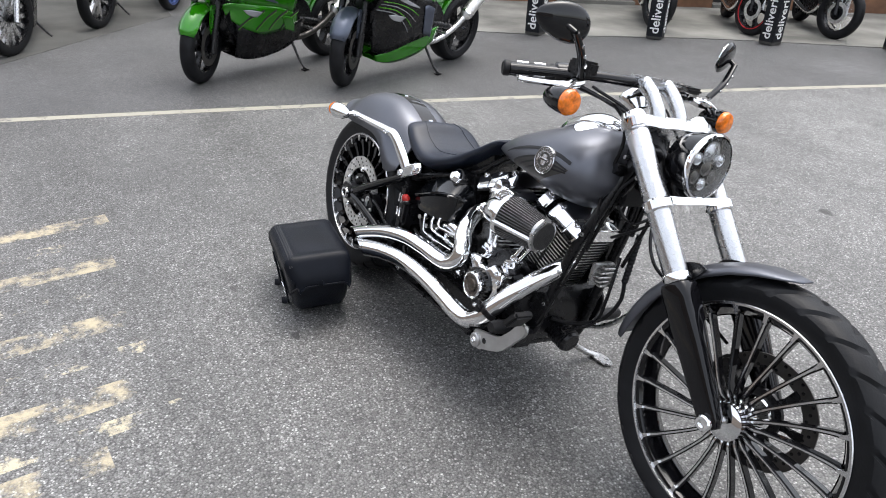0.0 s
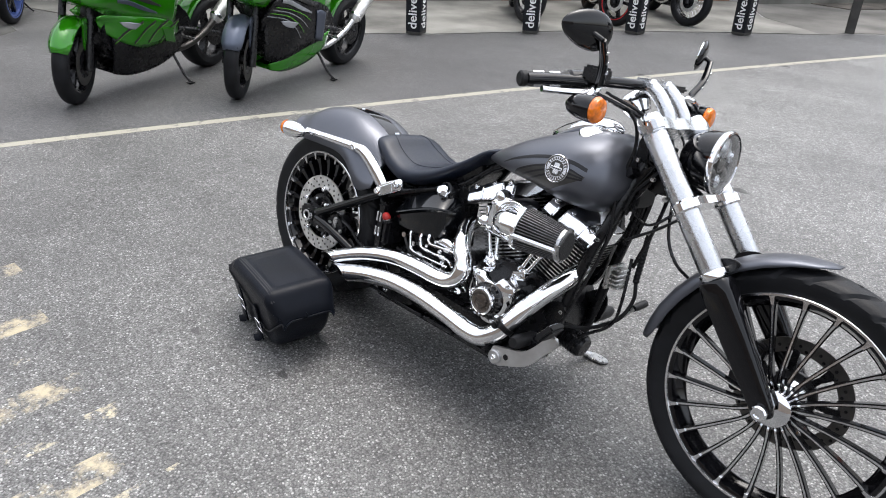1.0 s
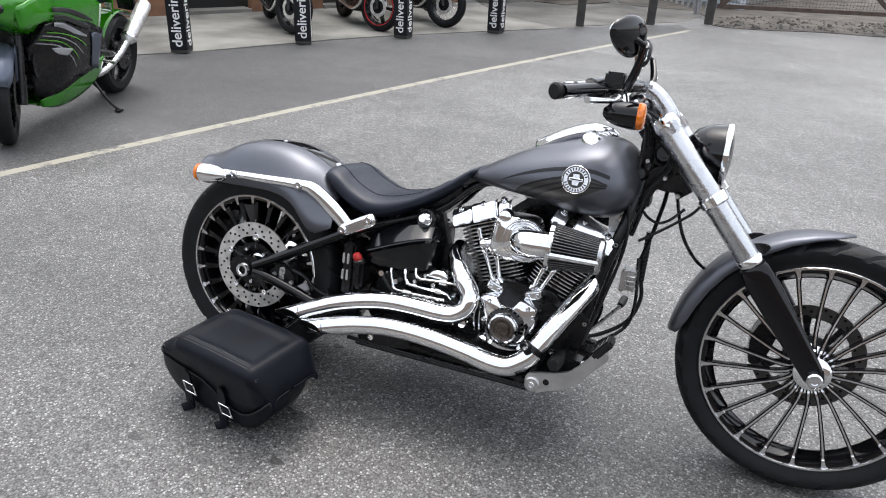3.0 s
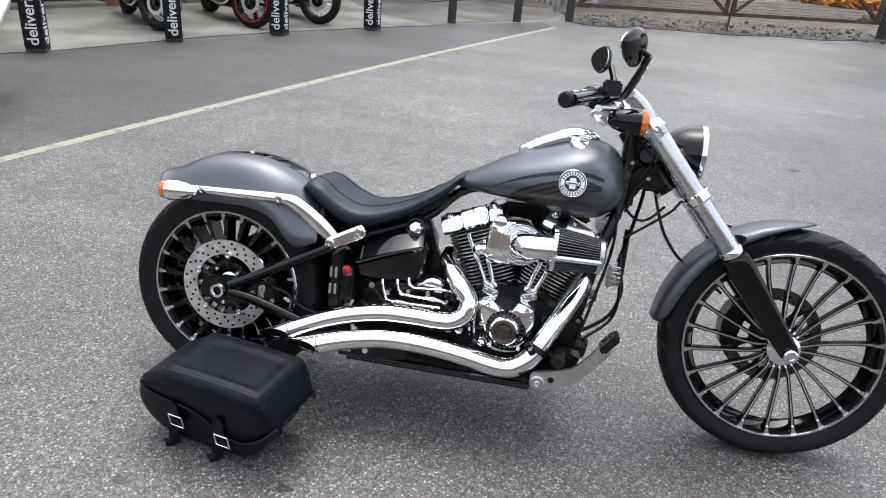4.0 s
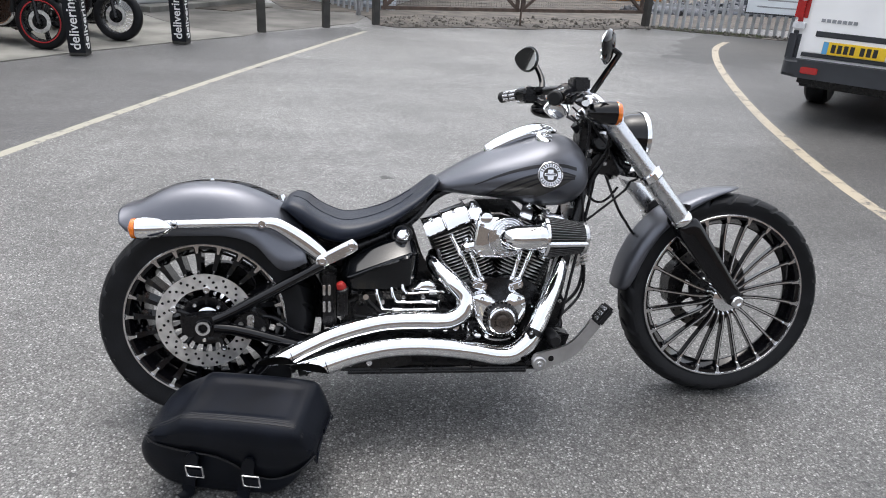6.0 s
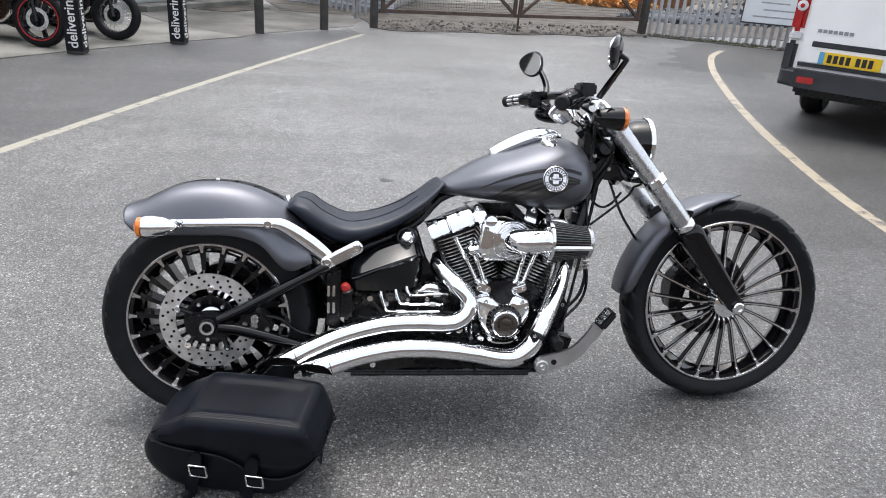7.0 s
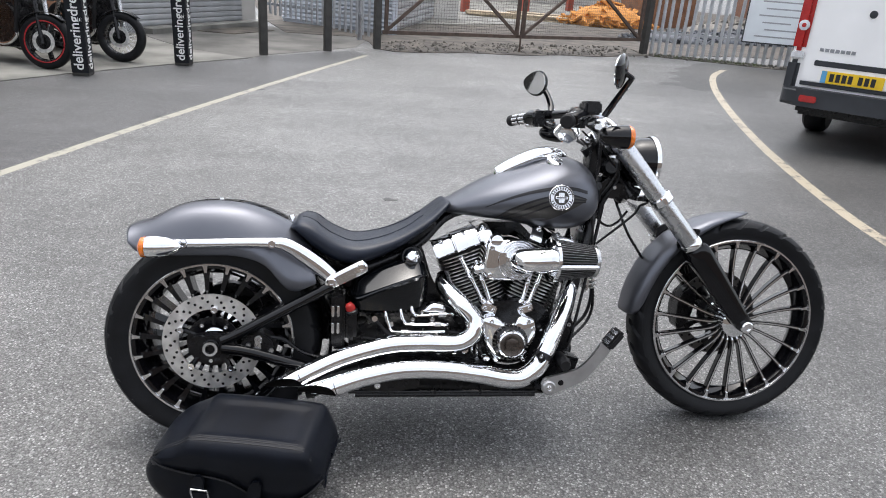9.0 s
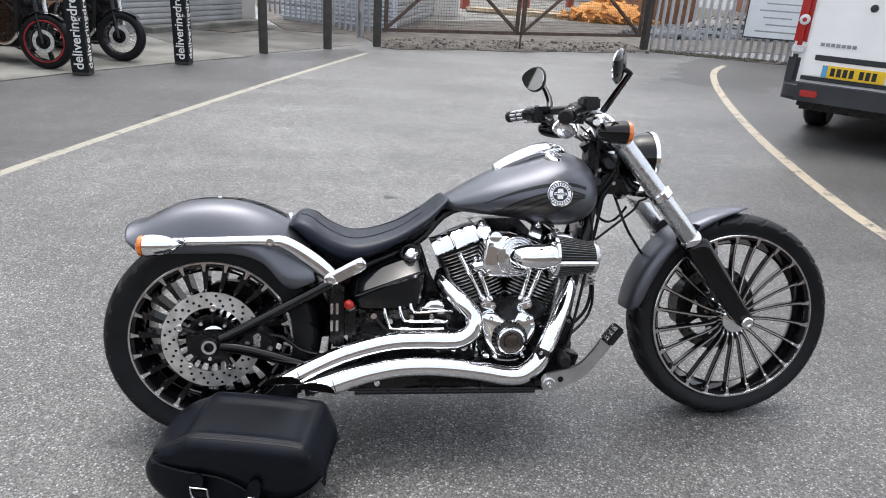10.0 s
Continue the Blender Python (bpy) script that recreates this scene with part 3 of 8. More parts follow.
# rear brake: rotor, carrier, caliper
drilled_disc(bike, REAR, 0.098, 0.144, -0.168, 60)
part("disc_carrier", lathe([(0.04, -0.158), (0.06, -0.168), (0.075, -0.168), (0.075, -0.160), (0.05, -0.150)], 36, "Y", REAR, wrap=True), BLACK, bike)
for i in range(5):
    a = 2 * math.pi * (i + 0.2) / 5
    part("carrier_arm", along((0.05 * math.cos(a), -0.162, REAR[2] + 0.05 * math.sin(a)), (0.100 * math.cos(a), -0.164, REAR[2] + 0.100 * math.sin(a)), 0.008, 8), BLACK, bike)
    bolt(bike, (0.097 * math.cos(a), -0.171, REAR[2] + 0.097 * math.sin(a)), 0.0115, length=0.010)
    bolt(bike, (0.058 * math.cos(a + 0.6), -0.169, REAR[2] + 0.058 * math.sin(a + 0.6)), 0.007, length=0.008)
cal = part("brake_caliper", slab(smooth_outline([(0.085, 0.30), (0.10, 0.35), (0.15, 0.355), (0.185, 0.325), (0.18, 0.285), (0.13, 0.27), (0.10, 0.275)], 4), -0.205, -0.14, 0.01), BLACK, bike, "satin black rear brake caliper")
part("caliper_window", slab(smooth_outline([(0.125, 0.338), (0.14, 0.345), (0.146, 0.33), (0.14, 0.312), (0.147, 0.296), (0.135, 0.29), (0.125, 0.30), (0.127, 0.318)], 4), -0.210, -0.200, 0.003), STEEL, cal, "polished caliper window")
bolt(cal, (0.107, -0.206, 0.315), 0.008, material=STEEL)
bolt(cal, (0.172, -0.206, 0.30), 0.008, material=STEEL)
part("brake_hose", tube([(0.17, -0.20, 0.34), (0.21, -0.20, 0.33), (0.26, -0.19, 0.29), (0.32, -0.18, 0.27)], 0.006, 8), BLACK, bike)

# belt pulley and belt on the far side
pulley = part("belt_pulley", lathe([(0.04, 0.125), (0.10, 0.125), (0.108, 0.120), (0.112, 0.122), (0.112, 0.158), (0.108, 0.160), (0.10, 0.155), (0.04, 0.155)], 60, "Y", REAR, wrap=True), BLACK, bike, "black belt pulley behind the wheel")
part("belt_guard", slab(smooth_outline([(0.02, 0.205), (0.02, 0.425), (0.12, 0.43), (0.30, 0.42), (0.50, 0.40), (0.52, 0.25), (0.30, 0.22)], 4), 0.162, 0.172, 0.003), BLACK, bike, "black plastic belt guard on the far side")
# swing arm, axle block
for s in (-1, 1):
    y = 0.212 * s
    arm = part("swing_arm", tube([(0.034, y, 0.330), (0.105, y, 0.365), (0.346, y * 0.94, 0.496)], 0.0165, 14, 2), GLOSS, bike, "gloss black swing arm tube")
    part("lower_tube", tube([(0.034, y, 0.309), (0.123, y, 0.294), (0.331, y * 0.92, 0.225)], 0.018, 14, 3), GLOSS, arm)
    part("axle_block", slab(smooth_outline([(-0.055, 0.335), (-0.06, 0.30), (-0.04, 0.283), (0.05, 0.283), (0.075, 0.30), (0.075, 0.33), (0.05, 0.345), (-0.03, 0.345)], 4), y - 0.02 + s * -0.012, y + 0.02 + s * -0.012, 0.006), BLACK, arm)
    part("axle_nut", lathe([(0.0, 0.0), (0.0, s * 0.016), (0.009, s * 0.016), (0.011, s * 0.022), (0.017, s * 0.022), (0.019, s * 0.012), (0.024, s * 0.010), (0.025, 0.0)], 24, "Y", (0.005, y + s * 0.006, 0.314)), BLACK, arm, "black axle nut")
    part("axle_ring", lathe([(0.010, s * 0.018), (0.014, s * 0.0245), (0.021, s * 0.0245), (0.023, s * 0.015), (0.011, s * 0.014)], 24, "Y", (0.005, y + s * 0.006, 0.314), wrap=True), CHROME, arm, "bright axle end")
part("inner_mudguard", (lambda bm: rings(bm, [[(REAR[0] + r * math.cos(a), y, REAR[2] + r * math.sin(a)) for r, y in ((0.345, -0.165), (0.35, -0.155), (0.35, 0.06), (0.345, 0.07), (0.340, 0.06), (0.340, -0.155))] for a in [radians(d) for d in range(-32, 46, 6)]]))(bmesh.new()), BLACK, bike, "black plastic inner mudguard")
fbox = part("fuse_box", box(0.345, 0.385, -0.20, -0.09, 0.30, 0.47, 0.008), BLACK, bike, "black ribbed cover ahead of the rear wheel")
for i in range(2):
    for j in range(2):
        part("bright_slot", box(0.346 + 0.0155 * j, 0.354 + 0.0155 * j, -0.204, -0.198, 0.35 + 0.052 * i, 0.384 + 0.052 * i, 0.002), CHROME, fbox, "bright metal slot")

# rear mudguard: a deep shell with a flared tail, set over the wheel
HIND = Matrix.Translation((0.006, -0.040, 0.0075))
TOPS = spline([(-0.248, 0.640), (-0.20, 0.655), (-0.117, 0.697), (-0.032, 0.714), (0.069, 0.711), (0.155, 0.686), (0.224, 0.648), (0.275, 0.595)], 6)
LOWS = spline([(-0.236, 0.600), (-0.20, 0.572), (-0.117, 0.568), (-0.032, 0.570), (0.069, 0.572), (0.150, 0.548), (0.222, 0.476), (0.295, 0.498)], 6)
bm = bmesh.new()
loops = []
for i, (t, lo) in enumerate(zip(TOPS, LOWS)):
    u = i / (len(TOPS) - 1)
    w = 0.128 + 0.016 * min(1, u * 4) - 0.004 * u
    swell = min(1.0, max(0.0, (u - 0.4) / 0.35))
    row = []
    for k in range(25):
        a = math.pi * k / 24
        cy = math.cos(a)
        y = -w * math.copysign(abs(cy) ** 0.5, cy)
        f = math.sin(a) ** 0.7
        row.append((lo[0] + (t[0] - lo[0]) * f, y * (0.90 - 0.04 * swell + (0.15 + 0.24 * swell) * (1 - f) ** 1.3), lo[1] + (t[1] - lo[1]) * f))
    loops.append(row)
rings(bm, loops, closed=False, caps=False)
fender = part("rear_mudguard", bm, PAINT, bike, "satin charcoal painted rear mudguard", HIND, 1.2)
fender.modifiers.new("shell", "SOLIDIFY").thickness = 0.004
ridge = TOPS[6:-2]
widths = [0.034 * math.sin(math.pi * min(1.0, (i + 0.6) / len(ridge) * 0.62)) for i in range(len(ridge))]
part("ridge_stripe", (lambda bm: rings(bm, [[(t[0], -w, t[1] + 0.0002), (t[0], 0, t[1] + 0.0016), (t[0], w, t[1] + 0.0002), (t[0], w, t[1] - 0.003), (t[0], -w, t[1] - 0.003)] for t, w in zip(ridge, widths)]))(bmesh.new()), GLOSS, fender, "gloss black stripe along the mudguard ridge")

# chrome struts, links and rear indicators
for s in (-1, 1):
    y = 0.152 * s
    q = spline([(-0.125, 0.603, 0.011), (0.0, 0.606, 0.013), (0.16, 0.609, 0.016), (0.215, 0.600, 0.021), (0.285, 0.555, 0.025), (0.340, 0.511, 0.022), (0.356, 0.500, 0.012)], 5)
    loops = []
    for i, p in enumerate(q):
        d = np.array(q[min(i + 1, len(q) - 1)][:2]) - np.array(q[max(i - 1, 0)][:2])
        d /= np.linalg.norm(d)
        nx, nz, h = -d[1], d[0], p[2]
        loops.append([(p[0] + nx * h * v, y + s * w, p[1] + nz * h * v) for v, w in ((-1, -0.004), (-1, 0.003), (-0.8, 0.0085), (-0.4, 0.0115), (0.1, 0.0118), (0.55, 0.0095), (0.85, 0.0050), (1, 0.0), (1, -0.004))])
    strut = part("mudguard_strut", rings(bmesh.new(), loops), CHROME, bike, "chrome mudguard strut", HIND, 0.9)
    for bx, bz in ((-0.078, 0.604), (0.168, 0.609)):
        bolt(strut, (bx, y + s * 0.009, bz), 0.0135, (0, s, 0), length=0.011)
    link = part("strut_link", dome_plate(smooth_outline([(0.322, 0.488), (0.339, 0.481), (0.357, 0.488), (0.432, 0.527), (0.444, 0.545), (0.434, 0.563), (0.415, 0.563), (0.337, 0.521), (0.321, 0.507)], 4), y + s * 0.010, y + s * 0.020, s * s * 0.006, 0.004), CHROME, bike, "polished chrome strut link", HIND)
    part("link_inset", slab([(0.355, 0.500), (0.362, 0.494), (0.411, 0.520), (0.405, 0.534), (0.404, 0.547), (0.352, 0.519)], y + s * 0.020, y + s * 0.0272, 0.001), POLISHED, link, "brushed flat of the strut link")
    for bx, bz in ((0.339, 0.502), (0.424, 0.547)):
        bolt(link, (bx, y + s * 0.021, bz), 0.013, (0, s, 0), length=0.011)
    yi = 0.213 * s
    ind = part("rear_indicator", spun([(0.027, 0), (0.031, 0.10), (0.031, 0.35), (0.026, 0.65), (0.016, 0.9), (0.006, 1.0)], (-0.168, yi, 0.602), (-0.075, yi * 0.95, 0.603)), CHROME, bike, "bullet indicator, chrome body and amber lens", HIND)
    part("lens", spun([(0.0, 0), (0.018, 0.05), (0.027, 0.4), (0.029, 1.0), (0, 1.0)], (-0.184, yi, 0.602), (-0.166, yi, 0.602)), AMBER, ind, "amber indicator lens")
    part("stem", along((-0.11, yi * 0.98, 0.603), (-0.09, y, 0.604), 0.008, 10), CHROME, ind)
bolt(fender, (0.002, 0, 0.712), 0.008, (0, 0, 1))

# solo seat
ST = spline([(0.218, 0.652), (0.245, 0.678), (0.285, 0.676), (0.345, 0.640), (0.415, 0.618), (0.52, 0.640), (0.62, 0.692), (0.685, 0.742), (0.70, 0.742)], 5)
SB = spline([(0.232, 0.640), (0.258, 0.615), (0.295, 0.580), (0.36, 0.545), (0.44, 0.545), (0.545, 0.594), (0.635, 0.660), (0.69, 0.715), (0.702, 0.735)], 5)
SW = spline([(0.10,), (0.130,), (0.145,), (0.155,), (0.160,), (0.155,), (0.142,), (0.115,), (0.085,)], 5)
loops = []
for t, b, w in zip(ST, SB, SW):
    row = []
    for k in range(32):
        a = 2 * math.pi * k / 32
        cy, sz = math.cos(a), math.sin(a)
        y = w[0] * math.copysign(abs(cy) ** 0.7, cy)
        f = 0.5 + 0.5 * math.copysign(abs(sz) ** 0.75, sz)
        dish = 0.005 * (1 - (y / w[0]) ** 2) * max(0, sz) * (1 if 0.3 < t[0] < 0.6 else 0.2)
        row.append((b[0] + (t[0] - b[0]) * f, y, b[1] + (t[1] - b[1]) * f - dish))
    loops.append(row)


def seat_top(x, y):
    """Height of the seat's skin over a point of its plan."""
    xs = [t[0] for t in ST]
    zt, zb, w = (float(np.interp(x, xs, [q[c] for q in col])) for col, c in ((ST, 1), (SB, 1), (SW, 0)))
    c = min(0.999, (abs(y) / w)) ** (1 / 0.7)
    rise = math.sqrt(1 - c * c)
    return zb + (zt - zb) * (0.5 + 0.5 * rise ** 0.75) - 0.005 * (1 - (y / w) ** 2) * rise * (1 if 0.3 < x < 0.6 else 0.2)


def seat_set(p):
    """The seat's tail follows the mudguard, its nose the tank."""
    u = max(0.0, min(1.0, 1 - (p[0] - 0.22) / 0.48))
    return (p[0], p[1] - 0.035 * u, p[2] + 0.0063 * u)


seat = part("seat", rings(bmesh.new(), [[seat_set(p) for p in row] for row in loops]), SEATM, bike, "black vinyl solo seat with stitched panel", angle=1.2)
seam = spline([(0.255, -0.062, 0.684), (0.30, -0.080, 0.665), (0.36, -0.088, 0.632), (0.43, -0.088, 0.612), (0.53, -0.076, 0.630), (0.62, -0.052, 0.680)], 5)
for s in (-1, 1):
    part("seam", tube([seat_set((p[0], -s * p[1], seat_top(p[0], p[1]) + 0.0004)) for p in seam], 0.0020, 6, 0), SEATM, seat, "raised stitched seam")
part("seat_bolt", spun([(0.012, 0), (0.012, 0.5), (0.008, 1.0), (0, 1.0)], (0.222, -0.045, 0.656), (0.215, -0.045, 0.682), 14), CHROME, bike, "chrome seat bolt")

# fuel tank: teardrop skinned over rounded sections
TT = spline([(0.672, 0.722), (0.705, 0.746), (0.812, 0.808), (0.902, 0.846), (1.011, 0.886), (1.090, 0.888), (1.142, 0.862), (1.172, 0.805), (1.181, 0.772)], 6)
TB = spline([(0.672, 0.708), (0.700, 0.700), (0.79, 0.690), (0.895, 0.680), (0.995, 0.662), (1.092, 0.660), (1.148, 0.690), (1.174, 0.735), (1.181, 0.762)], 6)
TW = spline([(0.045,), (0.088,), (0.148,), (0.180,), (0.196,), (0.190,), (0.155,), (0.088,), (0.025,)], 6)


def tank_half(x, z):
    """Half width of the tank's skin at a point of its side view."""
    xs = [(t[0] + b[0]) / 2 for t, b in zip(TT, TB)]
    zt, zb, w = (float(np.interp(x, xs, [q[c] for q in col])) for col, c in ((TT, 1), (TB, 1), (TW, 0)))
    m = zb + (zt - zb) * 0.42
    f = (z - m) / ((zt - m) if z > m else (m - zb))
    return w * max(0.0, 1 - abs(f) ** 2.3) ** (1 / 2.1)


loops = []
for t, b, w in zip(TT, TB, TW):
    row = []
    mid = b[1] + (t[1] - b[1]) * 0.42
    for k in range(48):
        a = 2 * math.pi * k / 48
        cy, sz = math.cos(a), math.sin(a)
        y = w[0] * math.copysign(abs(cy) ** (2 / 2.1), cy)
        f = math.copysign(abs(sz) ** (2 / 2.3), sz)
        z = mid + f * ((t[1] - mid) if f > 0 else (mid - b[1]))
        row.append((b[0] + (t[0] - b[0]) * (z - b[1]) / max(1e-6, t[1] - b[1]), y, z))
    loops.append(row)
tank = part("fuel_tank", rings(bmesh.new(), loops), PAINT, bike, "satin charcoal teardrop fuel tank with dark stripes", angle=1.3)


def tank_patch(upper, lower, s, lift=0.0012):
    """A painted blade on the tank's side between two curves."""
    u, v = spline(upper, 8), spline(lower, 8)
    bm = bmesh.new()
    loops = []
    for p, q in zip(u, v):
        row = []
        for k in range(7):
            x, z = p[0] + (q[0] - p[0]) * k / 6, p[1] + (q[1] - p[1]) * k / 6
            row.append((x, s * (tank_half(x, z) + lift), z))
        loops.append(row)
    return rings(bm, loops, closed=False, caps=False)


for s in (-1, 1):
    b1 = part("tank_stripe", tank_patch([(0.800, 0.735), (0.86, 0.765), (0.93, 0.790), (1.00, 0.805), (1.06, 0.806), (1.105, 0.796)], [(0.800, 0.733), (0.86, 0.758), (0.93, 0.781), (1.00, 0.795), (1.06, 0.796), (1.105, 0.786)], s), DECAL, tank, "dark curved tank stripe")
    b2 = part("tank_panel", tank_patch([(0.835, 0.697), (0.862, 0.728), (0.92, 0.757), (0.985, 0.778), (1.05, 0.785), (1.105, 0.772)], [(0.835, 0.694), (0.875, 0.694), (0.93, 0.695), (0.985, 0.702), (1.03, 0.725), (1.10, 0.765)], s), DECAL2, tank, "darker flared tank panel")
    for k in range(3):
        o = 0.012 * k
        part("tank_stripe", tank_patch([(0.836 + o, 0.698 - o * 0.2), (0.864 + o, 0.7285 - o), (0.922 + o, 0.7575 - o), (0.987 + o * 0.4, 0.7785 - o), (1.05, 0.7855 - o), (1.10, 0.774 - o * 0.4)],
                                       [(0.838 + o, 0.695 - o * 0.2), (0.868 + o, 0.7245 - o), (0.924 + o, 0.7525 - o), (0.988 + o * 0.4, 0.7735 - o), (1.05, 0.7805 - o), (1.10, 0.770 - o * 0.4)], s, 0.002), DECAL, tank)
    # round badge: bright disc, dark ring with bright bars, bright centre
    bx, bz = 1.020, 0.774
    by = tank_half(bx, bz)
    nrm = Vector((-(tank_half(bx + 0.02, bz) - tank_half(bx - 0.02, bz)) / 0.04, 1, -(tank_half(bx, bz + 0.02) - tank_half(bx, bz - 0.02)) / 0.04)).normalized()
    nrm = Vector((nrm.x, s * nrm.y, nrm.z))
    bm0 = Matrix.Translation((bx, s * by, bz)) @ nrm.to_track_quat("Z", "Y").to_matrix().to_4x4()
    badge = part("tank_badge", lathe([(0.0, -0.004), (0.039, -0.004), (0.039, 0.004), (0.037, 0.006), (0.035, 0.0045), (0.0, 0.0045)], 40, "Z"), POLISHED, tank, "round chrome tank badge", bm0)
    part("badge_ring", lathe([(0.0205, 0.003), (0.0225, 0.003), (0.0225, 0.0058), (0.0205, 0.0058)], 40, "Z", wrap=True), DECAL2, badge, "grey badge ring")
    part("badge_ring", lathe([(0.0335, 0.003), (0.0352, 0.003), (0.0352, 0.0056), (0.0335, 0.0056)], 40, "Z", wrap=True), DECAL2, badge, "grey badge ring")
    bars = mesh_of("badge_bar", box(0.0245, 0.0320, -0.0016, 0.0016, 0.004, 0.0060, 0.0004, None, 1), DECAL2)
    for i in range(24):
        if i % 12 not in (0, 1):
            part("badge_bar", bars, None, badge, "", Matrix.Rotation(2 * math.pi * (i - 0.5) / 24, 4, "Z"))
    part("badge_centre", lathe([(0.0, 0.003), (0.0205, 0.003), (0.0205, 0.0052), (0.0, 0.0052)], 32, "Z"), DECAL2, badge, "grey badge centre")
    part("badge_plate", slab([(-0.008, 0.015), (0.008, 0.015), (0.010, 0.0), (0.008, -0.015), (-0.008, -0.015), (-0.010, 0.0)], 0.004, 0.0062, 0.0004, "XY"), POLISHED, badge, "small bright plate")
    part("badge_bar", box(-0.019, 0.019, -0.0042, 0.0042, 0.004, 0.0070, 0.0006, None, 1), POLISHED, badge)
    part("badge_bar", box(-0.016, 0.016, -0.0016, 0.0016, 0.004, 0.0076, 0.0003, None, 1), DECAL, badge)
    part("filler_cap", spun([(0.036, 0), (0.037, 0.4), (0.035, 0.7), (0.028, 0.92), (0.016, 1.0), (0, 1.0)], (1.032, s * 0.082, 0.866), (1.036, s * 0.088, 0.882), 28), CHROME, tank, "chrome tank cap")
# console along the tank's spine
q = spline([(0.850, 0.842, 0.008), (0.885, 0.866, 0.032), (0.93, 0.890, 0.048), (0.98, 0.911, 0.056), (1.02, 0.918, 0.052), (1.06, 0.912, 0.036), (1.085, 0.898, 0.012)], 5)
part("console", rings(bmesh.new(), [[(p[0], p[2] * math.cos(a), p[1] - 0.024 + 0.026 * max(-1.0, math.sin(a))) for a in [2 * math.pi * k / 20 for k in range(20)]] for p in q]), CHROME, tank, "chrome tank console", angle=1.0)

# steering: fork, yokes, risers, bar
FD = Vector((0.513, 0, -0.60)).normalized()
for s in (-1, 1):
    y = 0.128 * s + 0.008
    top, joint, foot_ = (1.214, y, 0.948), (1.487, y, 0.629), (1.695, y, 0.365)
    leg = part("fork_leg", spun([(0.028, 0.0), (0.0302, 0.02), (0.0302, 0.98), (0.028, 1.0)], top, joint, 28), SATIN, bike, "bright silver fork sleeve")
    part("fork_cap", spun([(0.034, 0), (0.036, 0.3), (0.030, 0.85), (0.016, 1.0), (0, 1.0)], Vector(top) + FD * 0.02, Vector(top) - FD * 0.022, 20), CHROME, leg)
    part("collar", spun([(0.032, 0), (0.0345, 0.2), (0.0345, 0.8), (0.032, 1.0)], Vector(joint) - FD * 0.012, Vector(joint) + FD * 0.010, 28), CHROME, leg)
    d = (Vector(foot_) - Vector(joint))
    side = Vector((0, 1, 0))
    fwd = d.normalized().cross(side)
    loops = []
    for u, w, dep in ((0.035, 0.032, 0.034), (0.06, 0.035, 0.038), (0.14, 0.034, 0.040), (0.5, 0.026, 0.036), (0.85, 0.021, 0.030), (1.0, 0.020, 0.027), (1.07, 0.014, 0.016)):
        cpt = Vector(joint) + d * u
        loops.append([cpt + side * (w * math.copysign(abs(math.cos(a)) ** 0.38, math.cos(a))) + fwd * (dep * math.copysign(abs(math.sin(a)) ** 0.7, math.sin(a))) for a in [2 * math.pi * k / 24 for k in range(24)]])
    low = part("fork_lower", rings(bmesh.new(), loops), GLOSS, leg, "gloss black fork lower", angle=0.5)
    part("axle_nut", lathe([(0.0, 0.0), (0.020, 0.0), (0.020, s * 0.008), (0.016, s * 0.012), (0.010, s * 0.012), (0.009, s * 0.006), (0.0, s * 0.006)], 24, "Y", (1.696, y + s * 0.021, 0.360)), CHROME, low, "chrome axle nut")
part("front_axle", along((1.698, -0.12, 0.356), (1.698, 0.13, 0.356), 0.011, 14), STEEL, bike)
for name, c, wid, lbl in (("upper_yoke", (1.228, 0.008, 0.938), 0.158, "silver upper fork yoke"), ("lower_yoke", (1.368, 0.008, 0.775), 0.138, "chrome lower fork yoke")):
    m = Matrix.Translation(c) @ FD.to_track_quat("Z", "Y").to_matrix().to_4x4()
    yk = part(name, (lambda b: (bmesh.ops.transform(b, matrix=m, verts=b.verts), b)[1])(slab(smooth_outline([(wid, -0.024), (wid + 0.004, 0.0), (wid, 0.024), (0.115, 0.030), (0.06, 0.024), (0.0, 0.028), (-0.06, 0.024), (-0.115, 0.030), (-wid, 0.024), (-wid - 0.004, 0.0), (-wid, -0.024), (-0.115, -0.034), (0.0, -0.045), (0.115, -0.034)], 3), -0.016 if "upper" in name else -0.011, 0.016 if "upper" in name else 0.010, 0.005, "XY")), SATIN if "upper" in name else CHROME, bike, lbl)
    if "lower" in name:
        for s in (-1, 1):
            part("clamp_band", spun([(0.034, 0), (0.0375, 0.15), (0.0375, 0.85), (0.034, 1.0)], Vector((1.368, 0.128 * s + 0.008, 0.770)) - FD * 0.015, Vector((1.368, 0.128 * s + 0.008, 0.770)) + FD * 0.015, 28), CHROME, yk)
part("steering_head", along((1.16, 0.005, 0.93), (1.30, 0.005, 0.762), 0.032, 20), BLACK, bike)
for s in (-1, 1):
    part("riser", tube([(1.226, s * 0.045 + 0.01, 0.940, 0.022), (1.212, s * 0.045 + 0.01, 0.972, 0.020), (1.176, s * 0.045 + 0.01, 1.012, 0.020), (1.140, s * 0.045 + 0.01, 1.034, 0.022)], 0.02, 16, 5), SATIN, bike, "silver handlebar riser")
part("bar_clamp", box(1.105, 1.158, -0.072, 0.092, 1.024, 1.050, 0.009), SATIN, bike, "silver handlebar clamp")
